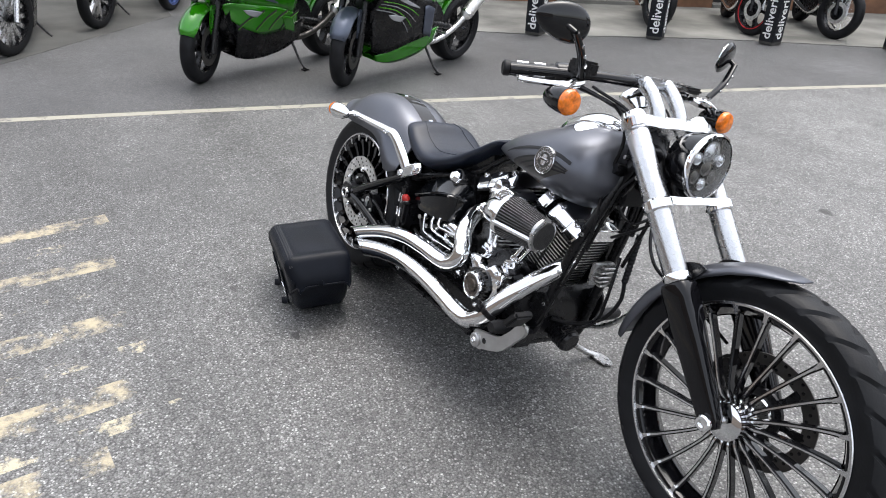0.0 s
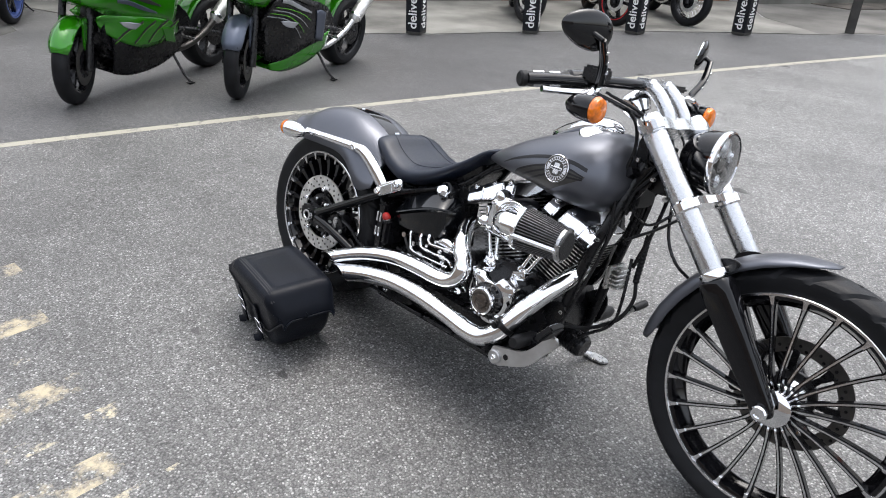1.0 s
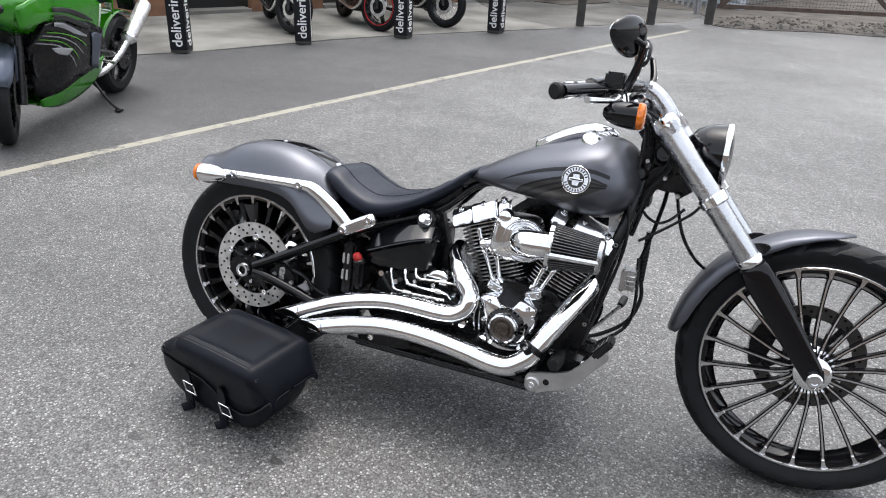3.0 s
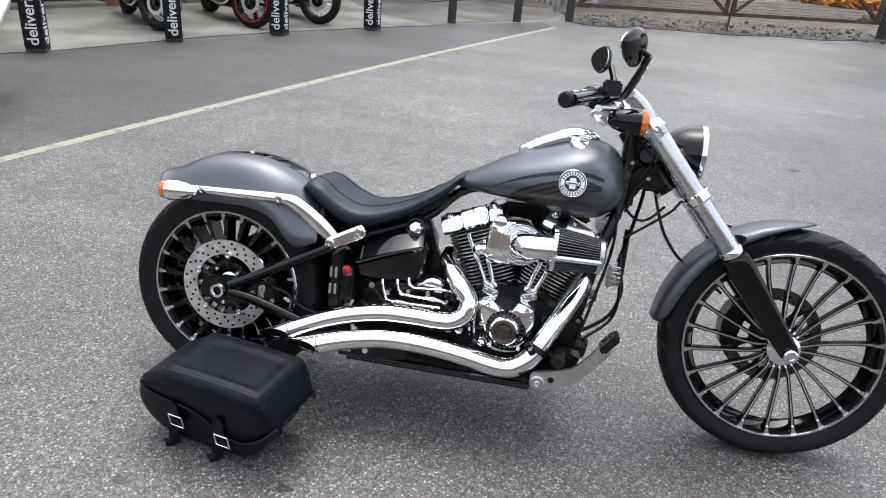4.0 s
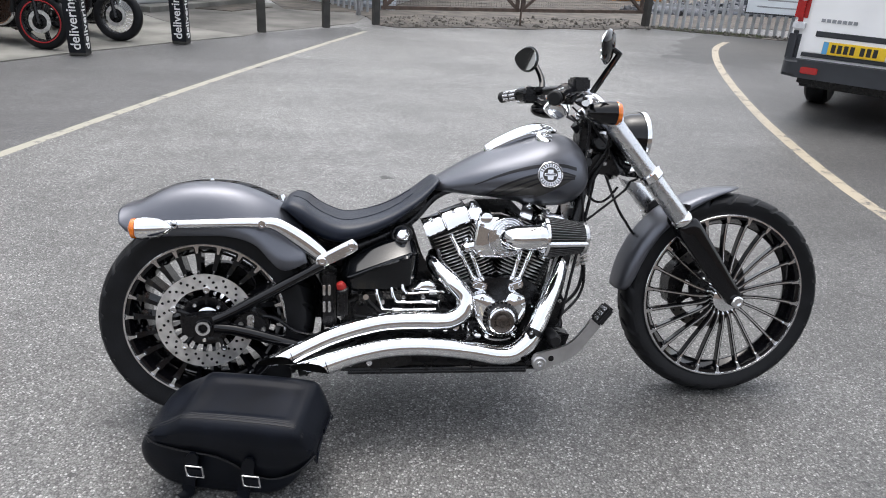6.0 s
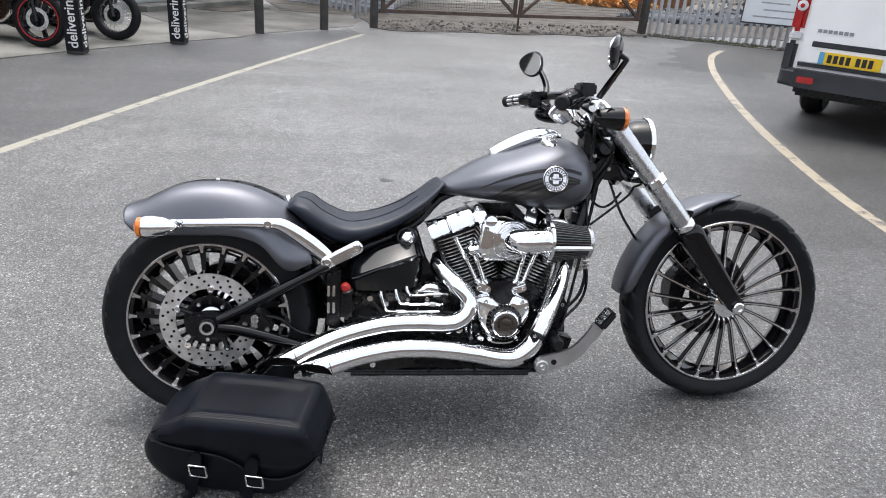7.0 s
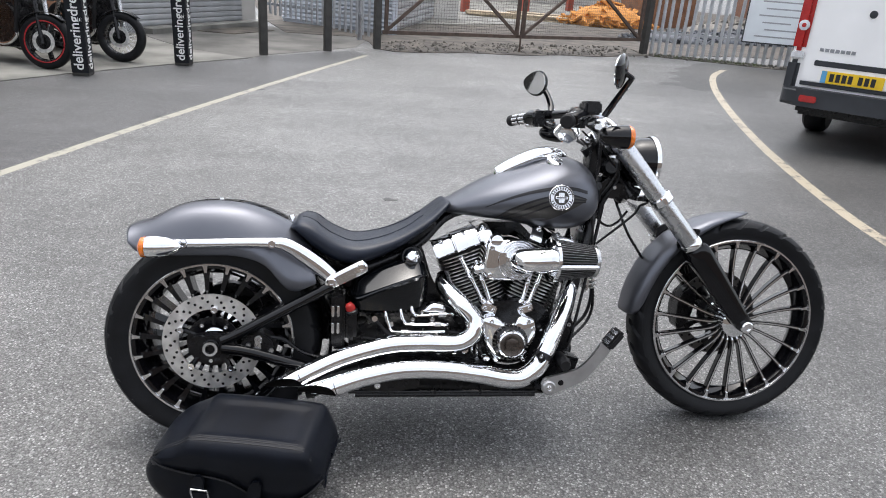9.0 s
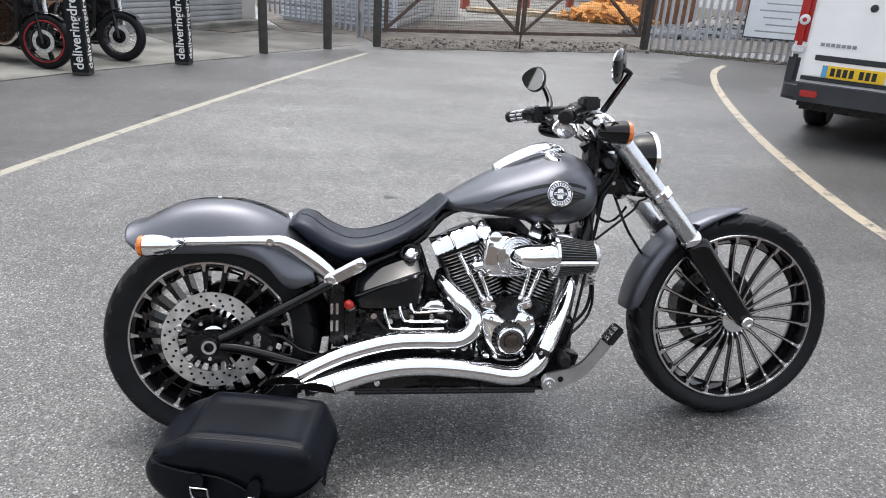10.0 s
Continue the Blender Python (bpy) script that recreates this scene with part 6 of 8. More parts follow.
def bag_solid(scale, y0, y1, bevel, lift=0.0):
    """The bag's rounded outline drawn out, with soft edges."""
    cx, cz = 0.11, 0.135
    def ring(k, y):
        return [(cx + (x - cx) * k, y, cz + (z - cz) * k + lift) for x, z in OUT]

    q = [(0.62, 0.0), (0.86, 0.001), (0.93, 0.22), (0.97, 0.55), (1.0, 1.0)]
    loops = [ring(scale * k, y0 + bevel * h) for k, h in q] + [ring(scale * k, y1 - bevel * h) for k, h in reversed(q)]
    return rings(bmesh.new(), loops)


part("body", bag_solid(0.975, 0.006, 0.232, 0.026), LEATHER, bag, "black leather bag body")
# lid: the upper part of the outline, with a curved front flap
top = [(x, z) for x, z in OUT if z > 0.17]
left = min(top)[0]


def flap_low(x):
    """Lower edge of the lid's flap along the front."""
    pts = [(-0.14, 0.200), (-0.083, 0.192), (-0.044, 0.180), (0.0, 0.171), (0.045, 0.167), (0.085, 0.160), (0.126, 0.138), (0.160, 0.110), (0.195, 0.096), (0.235, 0.096), (0.275, 0.116), (0.312, 0.146), (0.338, 0.172), (0.36, 0.19)]
    q = spline(pts, 8)
    return float(np.interp(x, [p[0] for p in q], [p[1] for p in q]))


def top_z(x):
    zs = []
    n = len(OUT)
    for i in range(n):
        (x0, z0), (x1, z1) = OUT[i], OUT[(i + 1) % n]
        if (x0 - x) * (x1 - x) <= 0 and abs(x1 - x0) > 1e-9:
            zs.append(z0 + (z1 - z0) * (x - x0) / (x1 - x0))
    return max(zs) if zs else 0.17


def ease(u):
    u = min(1.0, max(0.0, u))
    return u * u * (3 - 2 * u)


LM, LH = 0.113, 0.228
bm = bmesh.new()
loops = []
for i in range(73):
    x = LM - LH * math.cos(math.pi * i / 72)
    zt = top_z(x) + 0.006
    zl = min(flap_low(x), zt - 0.012)
    row = [(x, -0.006 + 0.006 * (zt - z), z) for z in (zl, zl + (zt - zl) * 0.3, zl + (zt - zl) * 0.62, zt - 0.028)]
    row += [(x, 0.004, zt - 0.010), (x, 0.018, zt - 0.001)]
    for y in (0.028, 0.036, 0.044, 0.052, 0.062, 0.09, 0.12, 0.15, 0.172, 0.184, 0.194, 0.204):
        dip = 0.0050 * ease((y - 0.034) / 0.022) * ease((0.200 - y) / 0.022) * ease((x - 0.010) / 0.035) * ease((0.288 - x) / 0.035)
        row.append((x, y, zt + 0.002 - dip))
    row += [(x, 0.220, zt), (x, 0.234, zt - 0.006), (x, 0.240, zt - 0.022), (x, 0.242, max(zl, zt - 0.09))]
    turn_in = max(0.0, (abs(x - LM) / LH - 0.78) / 0.22) ** 2
    row = [(q[0], q[1] + (0.034 if q[1] < 0.1 else -0.020) * turn_in * (1 - abs(q[1] - 0.12) / 0.3 * 0.2 if not 0.1 < q[1] < 0.14 else 0), q[2]) for q in row]
    loops.append(row)
lid = part("lid", rings(bm, loops, closed=False, caps=False), LEATHER, bag, "stiff black leather lid with a curved flap", angle=1.2)
lid.modifiers.new("leather", "SOLIDIFY").thickness = 0.005
edge = [LM - LH * math.cos(math.pi * i / 50) for i in range(51)]
part("flap_piping", tube([(x, -0.008 + 0.032 * max(0.0, (abs(x - LM) / LH - 0.78) / 0.22) ** 2, min(flap_low(x), top_z(x) - 0.008) + 0.001) for x in edge], 0.0030, 6, 0), THREAD, lid, "rolled leather flap edge")
for k, off in enumerate((0.012, 0.021, 0.029)):
    xs = [-0.100 + 0.0196 * i for i in range(22)]
    pts = []
    for x in xs:
        zt = top_z(x) + 0.006
        drop = 0.0
        if x > 0.29:
            drop = (x - 0.29) * 0.9
        if x < 0.0:
            drop = (0.0 - x) * 0.05
        pts.append((x, 0.008 + off * 0.9 - drop * 0.3, zt - 0.0005 - drop * 0.25 if off > 0.013 else zt - 0.003 - drop * 0.3))
    part("stitch_seam", tube(pts, 0.0030, 6, 0), THREAD, lid, "triple stitched seam")
for x0, zb, lean in ((0.022, 0.104, -0.030), (0.172, 0.086, -0.030)):
    strap = part("strap", slab(smooth_outline([(x0 - 0.016, 0.16), (x0 + 0.016, 0.16), (x0 + 0.016 + lean, 0.03), (x0 + 0.012 + lean, 0.008), (x0 - 0.012 + lean, 0.008), (x0 - 0.016 + lean, 0.03)], 3), -0.016, -0.008, 0.0015), LEATHER, bag, "black leather strap")
    tail = part("strap_tail", tube([(x0 + lean * 0.8, -0.013, 0.045, 0.015), (x0 + lean, -0.020, 0.018, 0.015), (x0 + lean * 1.6, -0.040, 0.010, 0.013)], 0.015, 8, 4, flat=0.22), LEATHER, strap)
    ring = [(x0 - 0.022, zb - 0.020), (x0 + 0.022, zb - 0.020), (x0 + 0.022, zb + 0.020), (x0 - 0.022, zb + 0.020)]
    loop = ring + [ring[0]]
    part("buckle", (lambda b: [tube([(loop[i][0], -0.018, loop[i][1]), (loop[i + 1][0], -0.018, loop[i + 1][1])], 0.0028, 8, 0, b) for i in range(4)][0])(bmesh.new()), CHROME, strap, "square chrome buckle")
    part("strap_keeper", box(x0 - 0.019, x0 + 0.019, -0.019, -0.008, zb - 0.012, zb + 0.012, 0.002), LEATHER, strap)
# the body tucks in under the lid's end
for v in bag.children[0].data.vertices:
    v.co.x -= 0.022 * ease((v.co.x - 0.18) / 0.14) * ease((0.215 - v.co.z) / 0.03)
# the front leans back towards the ground
for ob in bag.children_recursive:
    for v in ob.data.vertices:
        v.co.y += 0.042 * max(0.0, 1 - v.co.z / 0.27) * max(0.0, 1 - v.co.y / 0.2)

# ---- other parked motorcycles ----
def simple_wheel(parent, c, R, half, rim_r, rim_mat, spokes, spoke_mat, face=None, disc=None, steer=0.0, side=1):
    """A wheel of a parked motorcycle: tyre, rim, spokes, hub, brake disc."""
    at = Matrix.Translation(c) @ Matrix.Rotation(steer, 4, "Z")
    w = part("wheel", lathe([(R * 1.0 - (R - rim_r) * (1 - math.sin(math.pi * k / 12) ** 0.6), -half * math.copysign(abs(math.cos(math.pi * k / 12)) ** 0.8, math.cos(math.pi * k / 12)) * (0.86 if k in (0, 12) else 1.0)) for k in range(13)] + [(rim_r - 0.008, half * 0.8), (rim_r - 0.008, -half * 0.8)], 60, "Y", wrap=True), RUBBER, parent, "black rubber tyre on its wheel", at)
    part("rim", lathe([(rim_r, -half * 0.85), (rim_r - 0.02, -half * 0.7), (rim_r - 0.03, 0), (rim_r - 0.02, half * 0.7), (rim_r, half * 0.85), (rim_r + 0.006, 0)], 60, "Y", wrap=True), rim_mat, w)
    if face:
        for s in (-1, 1):
            part("rim_stripe", lathe([(rim_r - 0.004, s * half * 0.86), (rim_r + 0.008, s * half * 0.90), (rim_r + 0.008, s * half * 0.99), (rim_r - 0.004, s * half * 0.98)], 60, "Y", wrap=True), face, w)
    part("hub", lathe([(0.0, -half), (0.035, -half), (0.042, -half * 0.5), (0.042, half * 0.5), (0.035, half), (0, half)], 20), BLACK, w)
    n, kind = spokes
    if kind == "cast":
        sm = mesh_of("spoke", slab(smooth_outline([(0.03, -0.024), (rim_r * 0.5, -0.013), (rim_r - 0.016, -0.022), (rim_r - 0.016, 0.022), (rim_r * 0.5, 0.013), (0.03, 0.024)], 2), -half * 0.35, half * 0.35, 0.004, "XZ", 1), spoke_mat)
        for i in range(n):
            part("spoke", sm, None, w, "", Matrix.Rotation(2 * math.pi * i / n, 4, "Y"))
    else:
        sm = mesh_of("wire_spoke", along((0.035, -half * 0.6, 0), (rim_r - 0.012, half * 0.05, 0.05), 0.0022, 5, along((0.035, half * 0.6, 0), (rim_r - 0.012, -half * 0.05, -0.05), 0.0022, 5)), spoke_mat)
        for i in range(n):
            part("wire_spoke", sm, None, w, "", Matrix.Rotation(2 * math.pi * i / n, 4, "Y"))
    if disc:
        d = part("brake_disc", lathe([(disc * 0.72, side * (half + 0.010)), (disc, side * (half + 0.010)), (disc, side * (half + 0.015)), (disc * 0.66, side * (half + 0.015))], 40, "Y", wrap=True), (DISC if side < 0 else DISCDARK) if half < 0.058 else BLACK, w, "brake disc")
        part("disc_carrier", lathe([(0.03, side * (half + 0.008)), (disc * 0.67, side * (half + 0.009)), (disc * 0.67, side * (half + 0.013)), (0.03, side * (half + 0.014))], 12, "Y", wrap=True), BLACK, d)
    return w


def body_half(x, z):
    """Half width of a sport motorcycle's fairing."""
    fx = max(0.0, 1 - ((x - 0.92) / 0.62) ** 4) ** 0.5
    fz = 0.10 + 0.15 * max(0.0, min(1.0, (z - 0.12) / 0.5)) ** 0.6 - 0.09 * max(0, (z - 0.82) / 0.3)
    pinch = 1 - 0.62 * min(1.0, max(0.0, (x - 1.0) / 0.26)) ** 1.5 * min(1.0, max(0.0, (0.74 - z) / 0.16))
    return max(0.035, fz * (0.35 + 0.65 * fx) * pinch)


def flank(upper, lower, s, lift=0.0, n=6):
    u, v = spline(upper, 5), spline(lower, 5)
    loops = []
    for p, q in zip(u, v):
        loops.append([(p[0] + (q[0] - p[0]) * k / n, s * (body_half(p[0] + (q[0] - p[0]) * k / n, p[1] + (q[1] - p[1]) * k / n) + lift), p[1] + (q[1] - p[1]) * k / n) for k in range(n + 1)])
    return rings(bmesh.new(), loops, closed=False, caps=False)


def sport_bike(m, label, fender_mat, belly_mat, stripe_mat, mid_mat):
    """A faired sport motorcycle; x runs forward from its rear axle, its side stand is on the left."""
    b = thing("sport_motorcycle", m, label, "motorcycle", "green sport motorcycles")
    front = []
    simple_wheel(b, (0, 0, 0.315), 0.315, 0.092, 0.225, BLACK, (5, "cast"), BLACK, None, 0.11)
    front.append(simple_wheel(b, (1.45, 0, 0.30), 0.30, 0.056, 0.218, BLACK, (6, "cast"), BLACK, None, 0.155))
    for s in (-1, 1):
        front.append(part("fork_leg", along((1.455, s * 0.095, 0.28), (1.24, s * 0.095, 0.86), 0.026, 14), BLACK, b, "fork leg"))
        front.append(part("fork_foot", along((1.455, s * 0.095, 0.25), (1.405, s * 0.095, 0.43), 0.032, 14), BLACK, b))
        front.append(part("brake_caliper", box(1.35, 1.39, s * 0.082 - 0.016, s * 0.082 + 0.016, 0.29, 0.38, 0.010), BLACK, b))
        part("swing_arm", tube([(0.0, s * 0.13, 0.315, 0.026), (0.25, s * 0.13, 0.37, 0.034), (0.50, s * 0.11, 0.42, 0.036)], 0.03, 12, 4), BLACK, b)
    loops = []
    for i, d in enumerate(range(26, 175, 9)):
        a, w = radians(d), (0.052, 0.066, 0.072)[min(i, 2)]
        loops.append([(1.45 + (0.325 - 0.05 * abs(math.cos(c)) ** 2.5) * math.cos(a), -w * math.cos(c) * 1.12, 0.30 + (0.325 - 0.05 * abs(math.cos(c)) ** 2.5) * math.sin(a)) for c in [math.pi * k / 12 for k in range(13)]])
    ff_ = part("front_mudguard", rings(bmesh.new(), loops, closed=False, caps=False), fender_mat, b, "sculpted front mudguard", angle=1.2)
    ff_.modifiers.new("shell", "SOLIDIFY").thickness = 0.004
    front.append(ff_)
    for s in (-1, 1):
        part("mudguard_flap", slab(smooth_outline([(1.36, 0.58), (1.42, 0.61), (1.46, 0.52), (1.44, 0.38), (1.41, 0.36), (1.37, 0.46)], 3), s * 0.072, s * 0.084, 0.003), fender_mat, ff_)
    for ob in front:
        ob.matrix_basis = Matrix.Translation((1.40, 0, 0)) @ Matrix.Rotation(radians(27), 4, "Z") @ Matrix.Translation((-1.40, 0, 0)) @ ob.matrix_basis
    # dark core: radiator, engine, frame
    cut = 0.13 if mid_mat is BLACK else 0.0
    part("engine", slab(smooth_outline([(0.50, 0.25), (0.48, 0.55), (0.60, 0.78), (1.05, 0.80), (1.24, 0.66), (1.26, 0.45), (1.14, 0.26), (0.80, 0.19)], 4), -0.115, 0.115, 0.03), BLACK, b, "dark engine and radiator")
    for s in (-1, 1):
        for name, u, v, mt, lift in (("side_fairing", [(0.62, 0.80), (0.80, 0.90), (1.05, 0.96), (1.30, 0.93), (1.50, 0.86)], [(0.66, 0.50 + cut), (0.82, 0.56 + cut), (1.02, 0.60 + cut), (1.26, 0.64 + cut), (1.48, 0.74)], GREEN, 0.0),
                                     ("mid_fairing", [(0.62, 0.50 + cut), (0.80, 0.57 + cut), (1.02, 0.61 + cut), (1.20, 0.63 + cut), (1.31, 0.62 + cut)], [(0.60, 0.36), (0.76, 0.34), (0.95, 0.30), (1.12, 0.25), (1.22, 0.26)] if cut else [(0.60, 0.43), (0.76, 0.385), (0.95, 0.37), (1.12, 0.42), (1.24, 0.50)], mid_mat, -0.006),
                                     ("belly_pan", [(0.50, 0.42), (0.66, 0.385), (0.86, 0.325), (1.06, 0.265), (1.19, 0.225)] if cut else [(0.50, 0.46), (0.66, 0.42), (0.86, 0.385), (1.06, 0.41), (1.19, 0.47)], [(0.52, 0.29), (0.66, 0.20), (0.86, 0.15), (1.05, 0.15), (1.17, 0.175)], belly_mat, 0.0),
                                     ("tail_fairing", [(-0.30, 0.93), (-0.10, 0.94), (0.10, 0.90), (0.25, 0.86), (0.40, 0.82)], [(-0.25, 0.87), (-0.08, 0.84), (0.10, 0.78), (0.25, 0.74), (0.40, 0.70)], GREEN, 0.02)):
            p = part(name, flank(u, v, s, lift), mt, b, "", angle=1.2)
            p.modifiers.new("shell", "SOLIDIFY").thickness = 0.01
            if name == "side_fairing":
                for k in range(3):
                    o = 0.045 * k
                    st_ = part("stripe", flank([(0.78 + o, 0.72 - o), (0.92 + o, 0.78 - o), (1.08 + o * 0.6, 0.83 - o), (1.24, 0.85 - o)], [(0.78 + o, 0.708 - o), (0.92 + o, 0.748 - o), (1.08 + o * 0.6, 0.798 - o), (1.24, 0.824 - o)], s, 0.013), (TEXTBLACK, TEXTBLACK, stripe_mat)[k], p, "contrasting fairing stripe")
                    st_.modifiers.new("film", "SOLIDIFY").thickness = 0.002
            if name == "mid_fairing":
                for k in range(4 if mid_mat is GREEN else 0):
                    x0, z0 = 0.66 + 0.13 * k, 0.545 + 0.012 * k
                    up_ = [(x0 - 0.05, z0), (x0 + 0.05, z0 - 0.055), (x0 + 0.13, z0 - 0.145)]
                    blade = part("louvre", flank(up_, [(a, b - 0.020) for a, b in up_], s, 0.009), TEXTBLACK, p, "slanted fairing slot")
                    blade.modifiers.new("film", "SOLIDIFY").thickness = 0.004
                    edge_ = part("louvre_edge", flank([(a, b - 0.020) for a, b in up_], [(a, b - 0.026) for a, b in up_], s, 0.011), GREEN2, p, "green slot edge")
                    edge_.modifiers.new("film", "SOLIDIFY").thickness = 0.004
                st_ = part("vent_panel", flank([(0.66, 0.47 + cut), (0.74, 0.50 + cut), (0.80, 0.50 + cut)], [(0.61, 0.34), (0.67, 0.36), (0.73, 0.38)], s, 0.012), SLATE if mid_mat is BLACK else GREEN, p, "small side vent panel")
                st_.modifiers.new("film", "SOLIDIFY").thickness = 0.004
                for k in range(4 if cut else 0):
                    o = 0.028 * k
                    up_ = [(0.86 + o, 0.56 - o * 1.6), (0.98 + o * 0.6, 0.625 - o * 1.3), (1.12, 0.675 - o), (1.26, 0.70 - o)]
                    pin = part("pinstripe", flank(up_, [(a, b - 0.007) for a, b in up_], s, 0.012), GREEN2 if k % 2 == 0 else SILVERP, p, "thin bright pinstripe")
                    pin.modifiers.new("film", "SOLIDIFY").thickness = 0.003
                st_ = part("badge_panel", flank([(1.02, 0.56), (1.10, 0.575), (1.16, 0.575)], [(1.06, 0.52), (1.11, 0.53), (1.14, 0.55)], s, 0.014), SILVERP, p, "pale fairing intake")
                st_.modifiers.new("film", "SOLIDIFY").thickness = 0.004
    part("belly_keel", slab(smooth_outline([(0.60, 0.22), (0.85, 0.150), (1.05, 0.150), (1.17, 0.18), (1.08, 0.21), (0.70, 0.25)], 3), -0.075, 0.075, 0.02), belly_mat, b)
    # nose with lamps
    loops = []
    for x, zb, zt, w in ((1.30, 0.66, 0.98, 0.20), (1.42, 0.70, 0.98, 0.19), (1.52, 0.745, 0.955, 0.16), (1.60, 0.79, 0.91, 0.10), (1.635, 0.82, 0.875, 0.04)):
        loops.append([(x, w * math.copysign(abs(math.cos(a)) ** 0.7, math.cos(a)), (zb + zt) / 2 + (zt - zb) / 2 * math.copysign(abs(math.sin(a)) ** 0.8, math.sin(a))) for a in [2 * math.pi * k / 24 for k in range(24)]])
    nose = part("nose_fairing", rings(bmesh.new(), loops), GREEN, b, "pointed green nose fairing", angle=1.2)
    for s in (-1, 1):
        lamp = bmesh.new()
        bmesh.ops.create_uvsphere(lamp, u_segments=16, v_segments=10, radius=1.0, matrix=Matrix.Translation((1.545, s * 0.10, 0.855)) @ pose(0, 0, 0, 0, 0, s * -35) @ Matrix.Diagonal((0.03, 0.055, 0.032, 1)))
        part("headlight", lamp, GLOSS, nose, "dark headlight")
        part("mirror", tube([(1.30, s * 0.17, 1.0, 0.01), (1.36, s * 0.28, 1.06, 0.012), (1.34, s * 0.36, 1.08, 0.03)], 0.02, 10, 4), BLACK, b)
        part("handlebar", along((1.20, s * 0.12, 0.97), (1.12, s * 0.32, 0.94), 0.015, 10), BLACK, b)
    part("air_intake", box(1.52, 1.60, -0.035, 0.035, 0.765, 0.80, 0.01), TEXTBLACK, nose)
    screen = part("windscreen", rings(bmesh.new(), [[(x, w * math.cos(a), z + h * math.sin(a)) for a in [math.pi * k / 14 for k in range(15)]] for x, w, z, h in ((1.46, 0.13, 0.95, 0.04), (1.36, 0.15, 0.97, 0.12), (1.24, 0.15, 1.0, 0.16))], closed=False, caps=False), GLOSS, b, "dark tinted windscreen", angle=1.2)
    screen.modifiers.new("pane", "SOLIDIFY").thickness = 0.003
    loops = []
    for x, zb, zt, w in ((0.55, 0.76, 0.82, 0.09), (0.70, 0.76, 0.92, 0.14), (0.90, 0.76, 1.0, 0.16), (1.08, 0.78, 0.99, 0.14), (1.18, 0.82, 0.93, 0.08)):
        loops.append([(x, w * math.cos(a), (zb + zt) / 2 + (zt - zb) / 2 * math.sin(a)) for a in [2 * math.pi * k / 20 for k in range(20)]])
    part("fuel_tank", rings(bmesh.new(), loops), GREEN, b, "green fuel tank", angle=1.2)
    part("seat", slab(smooth_outline([(0.18, 0.80), (0.30, 0.85), (0.56, 0.83), (0.56, 0.77), (0.30, 0.76)], 3), -0.12, 0.12, 0.03), SEATM, b, "black seat")
    part("seat_cowl", slab(smooth_outline([(-0.30, 0.93), (-0.10, 0.97), (0.18, 0.90), (0.18, 0.80), (-0.20, 0.87)], 3), -0.10, 0.10, 0.03), GREEN, b)
    # exhaust on the left, side stand, foot rest
    part("exhaust_pipe", tube([(0.62, 0.12, 0.27, 0.026), (0.45, 0.15, 0.28, 0.026), (0.25, 0.17, 0.36, 0.026), (0.12, 0.185, 0.46, 0.028)], 0.026, 14, 5), STEEL if fender_mat is SLATE else DISCDARK, b, "steel exhaust pipe")
    can = part("silencer", spun([(0.03, 0), (0.052, 0.08), (0.056, 0.12), (0.056, 0.92), (0.045, 1.0), (0, 1)], (0.13, 0.185, 0.45), (-0.16, 0.21, 0.72), 24), DISC, b, "grey metal silencer")
    part("silencer_band", spun([(0.057, 0), (0.059, 0.2), (0.059, 0.8), (0.057, 1)], (0.105, 0.187, 0.474), (0.085, 0.189, 0.492), 24), CHROME, can)
    st_ = part("side_stand", tube([(0.58, 0.12, 0.26, 0.012), (0.60, 0.25, 0.12, 0.010), (0.61, 0.335, 0.058, 0.010)], 0.011, 10, 3), BLACK, b, "black side stand, folded out")
    part("stand_foot", slab([(0.585, 0.32), (0.645, 0.32), (0.65, 0.365), (0.59, 0.365)], 0.050, 0.060, 0.003, "XY"), BLACK, st_)
    part("foot_rest", along((0.45, 0.12, 0.36), (0.44, 0.24, 0.36), 0.012, 10), STEEL, b)
    part("frame_plate", slab(smooth_outline([(0.36, 0.30), (0.34, 0.44), (0.46, 0.60), (0.56, 0.60), (0.52, 0.34)], 3), -0.135, 0.135, 0.01), BLACK, b)
    part("rear_hugger", rings(bmesh.new(), [[((0.345) * math.cos(a), y, 0.315 + 0.345 * math.sin(a)) for y in (-0.09, -0.03, 0.03, 0.09)] for a in [radians(d) for d in range(15, 130, 8)]], closed=False, caps=False), GREEN, b, "green rear hugger", angle=1.2).modifiers.new("shell", "SOLIDIFY").thickness = 0.005
    part("plate_hanger", slab([(-0.32, 0.62), (-0.25, 0.86), (-0.18, 0.86), (-0.28, 0.62)], -0.07, 0.07, 0.005), BLACK, b)
    return b


def stood(rear, heading, lean):
    """Pose of a parked motorcycle by its rear contact and heading in degrees; it leans to its left."""
    return pose(rear[0], rear[1], 0.0, 0, 0, heading) @ pose(0, 0, 0, -lean, 0, 0)


sport_bike(stood((-3.98, 1.50), -67.5, 7), "lime green sport motorcycle with green mudguard on its stand", GREEN, BLACK, SLATE, GREEN)
sport_bike(stood((-3.36, 2.52), -70.5, 7), "lime green and black sport motorcycle with slate mudguard on its stand", SLATE, GREEN, SILVERP, BLACK)


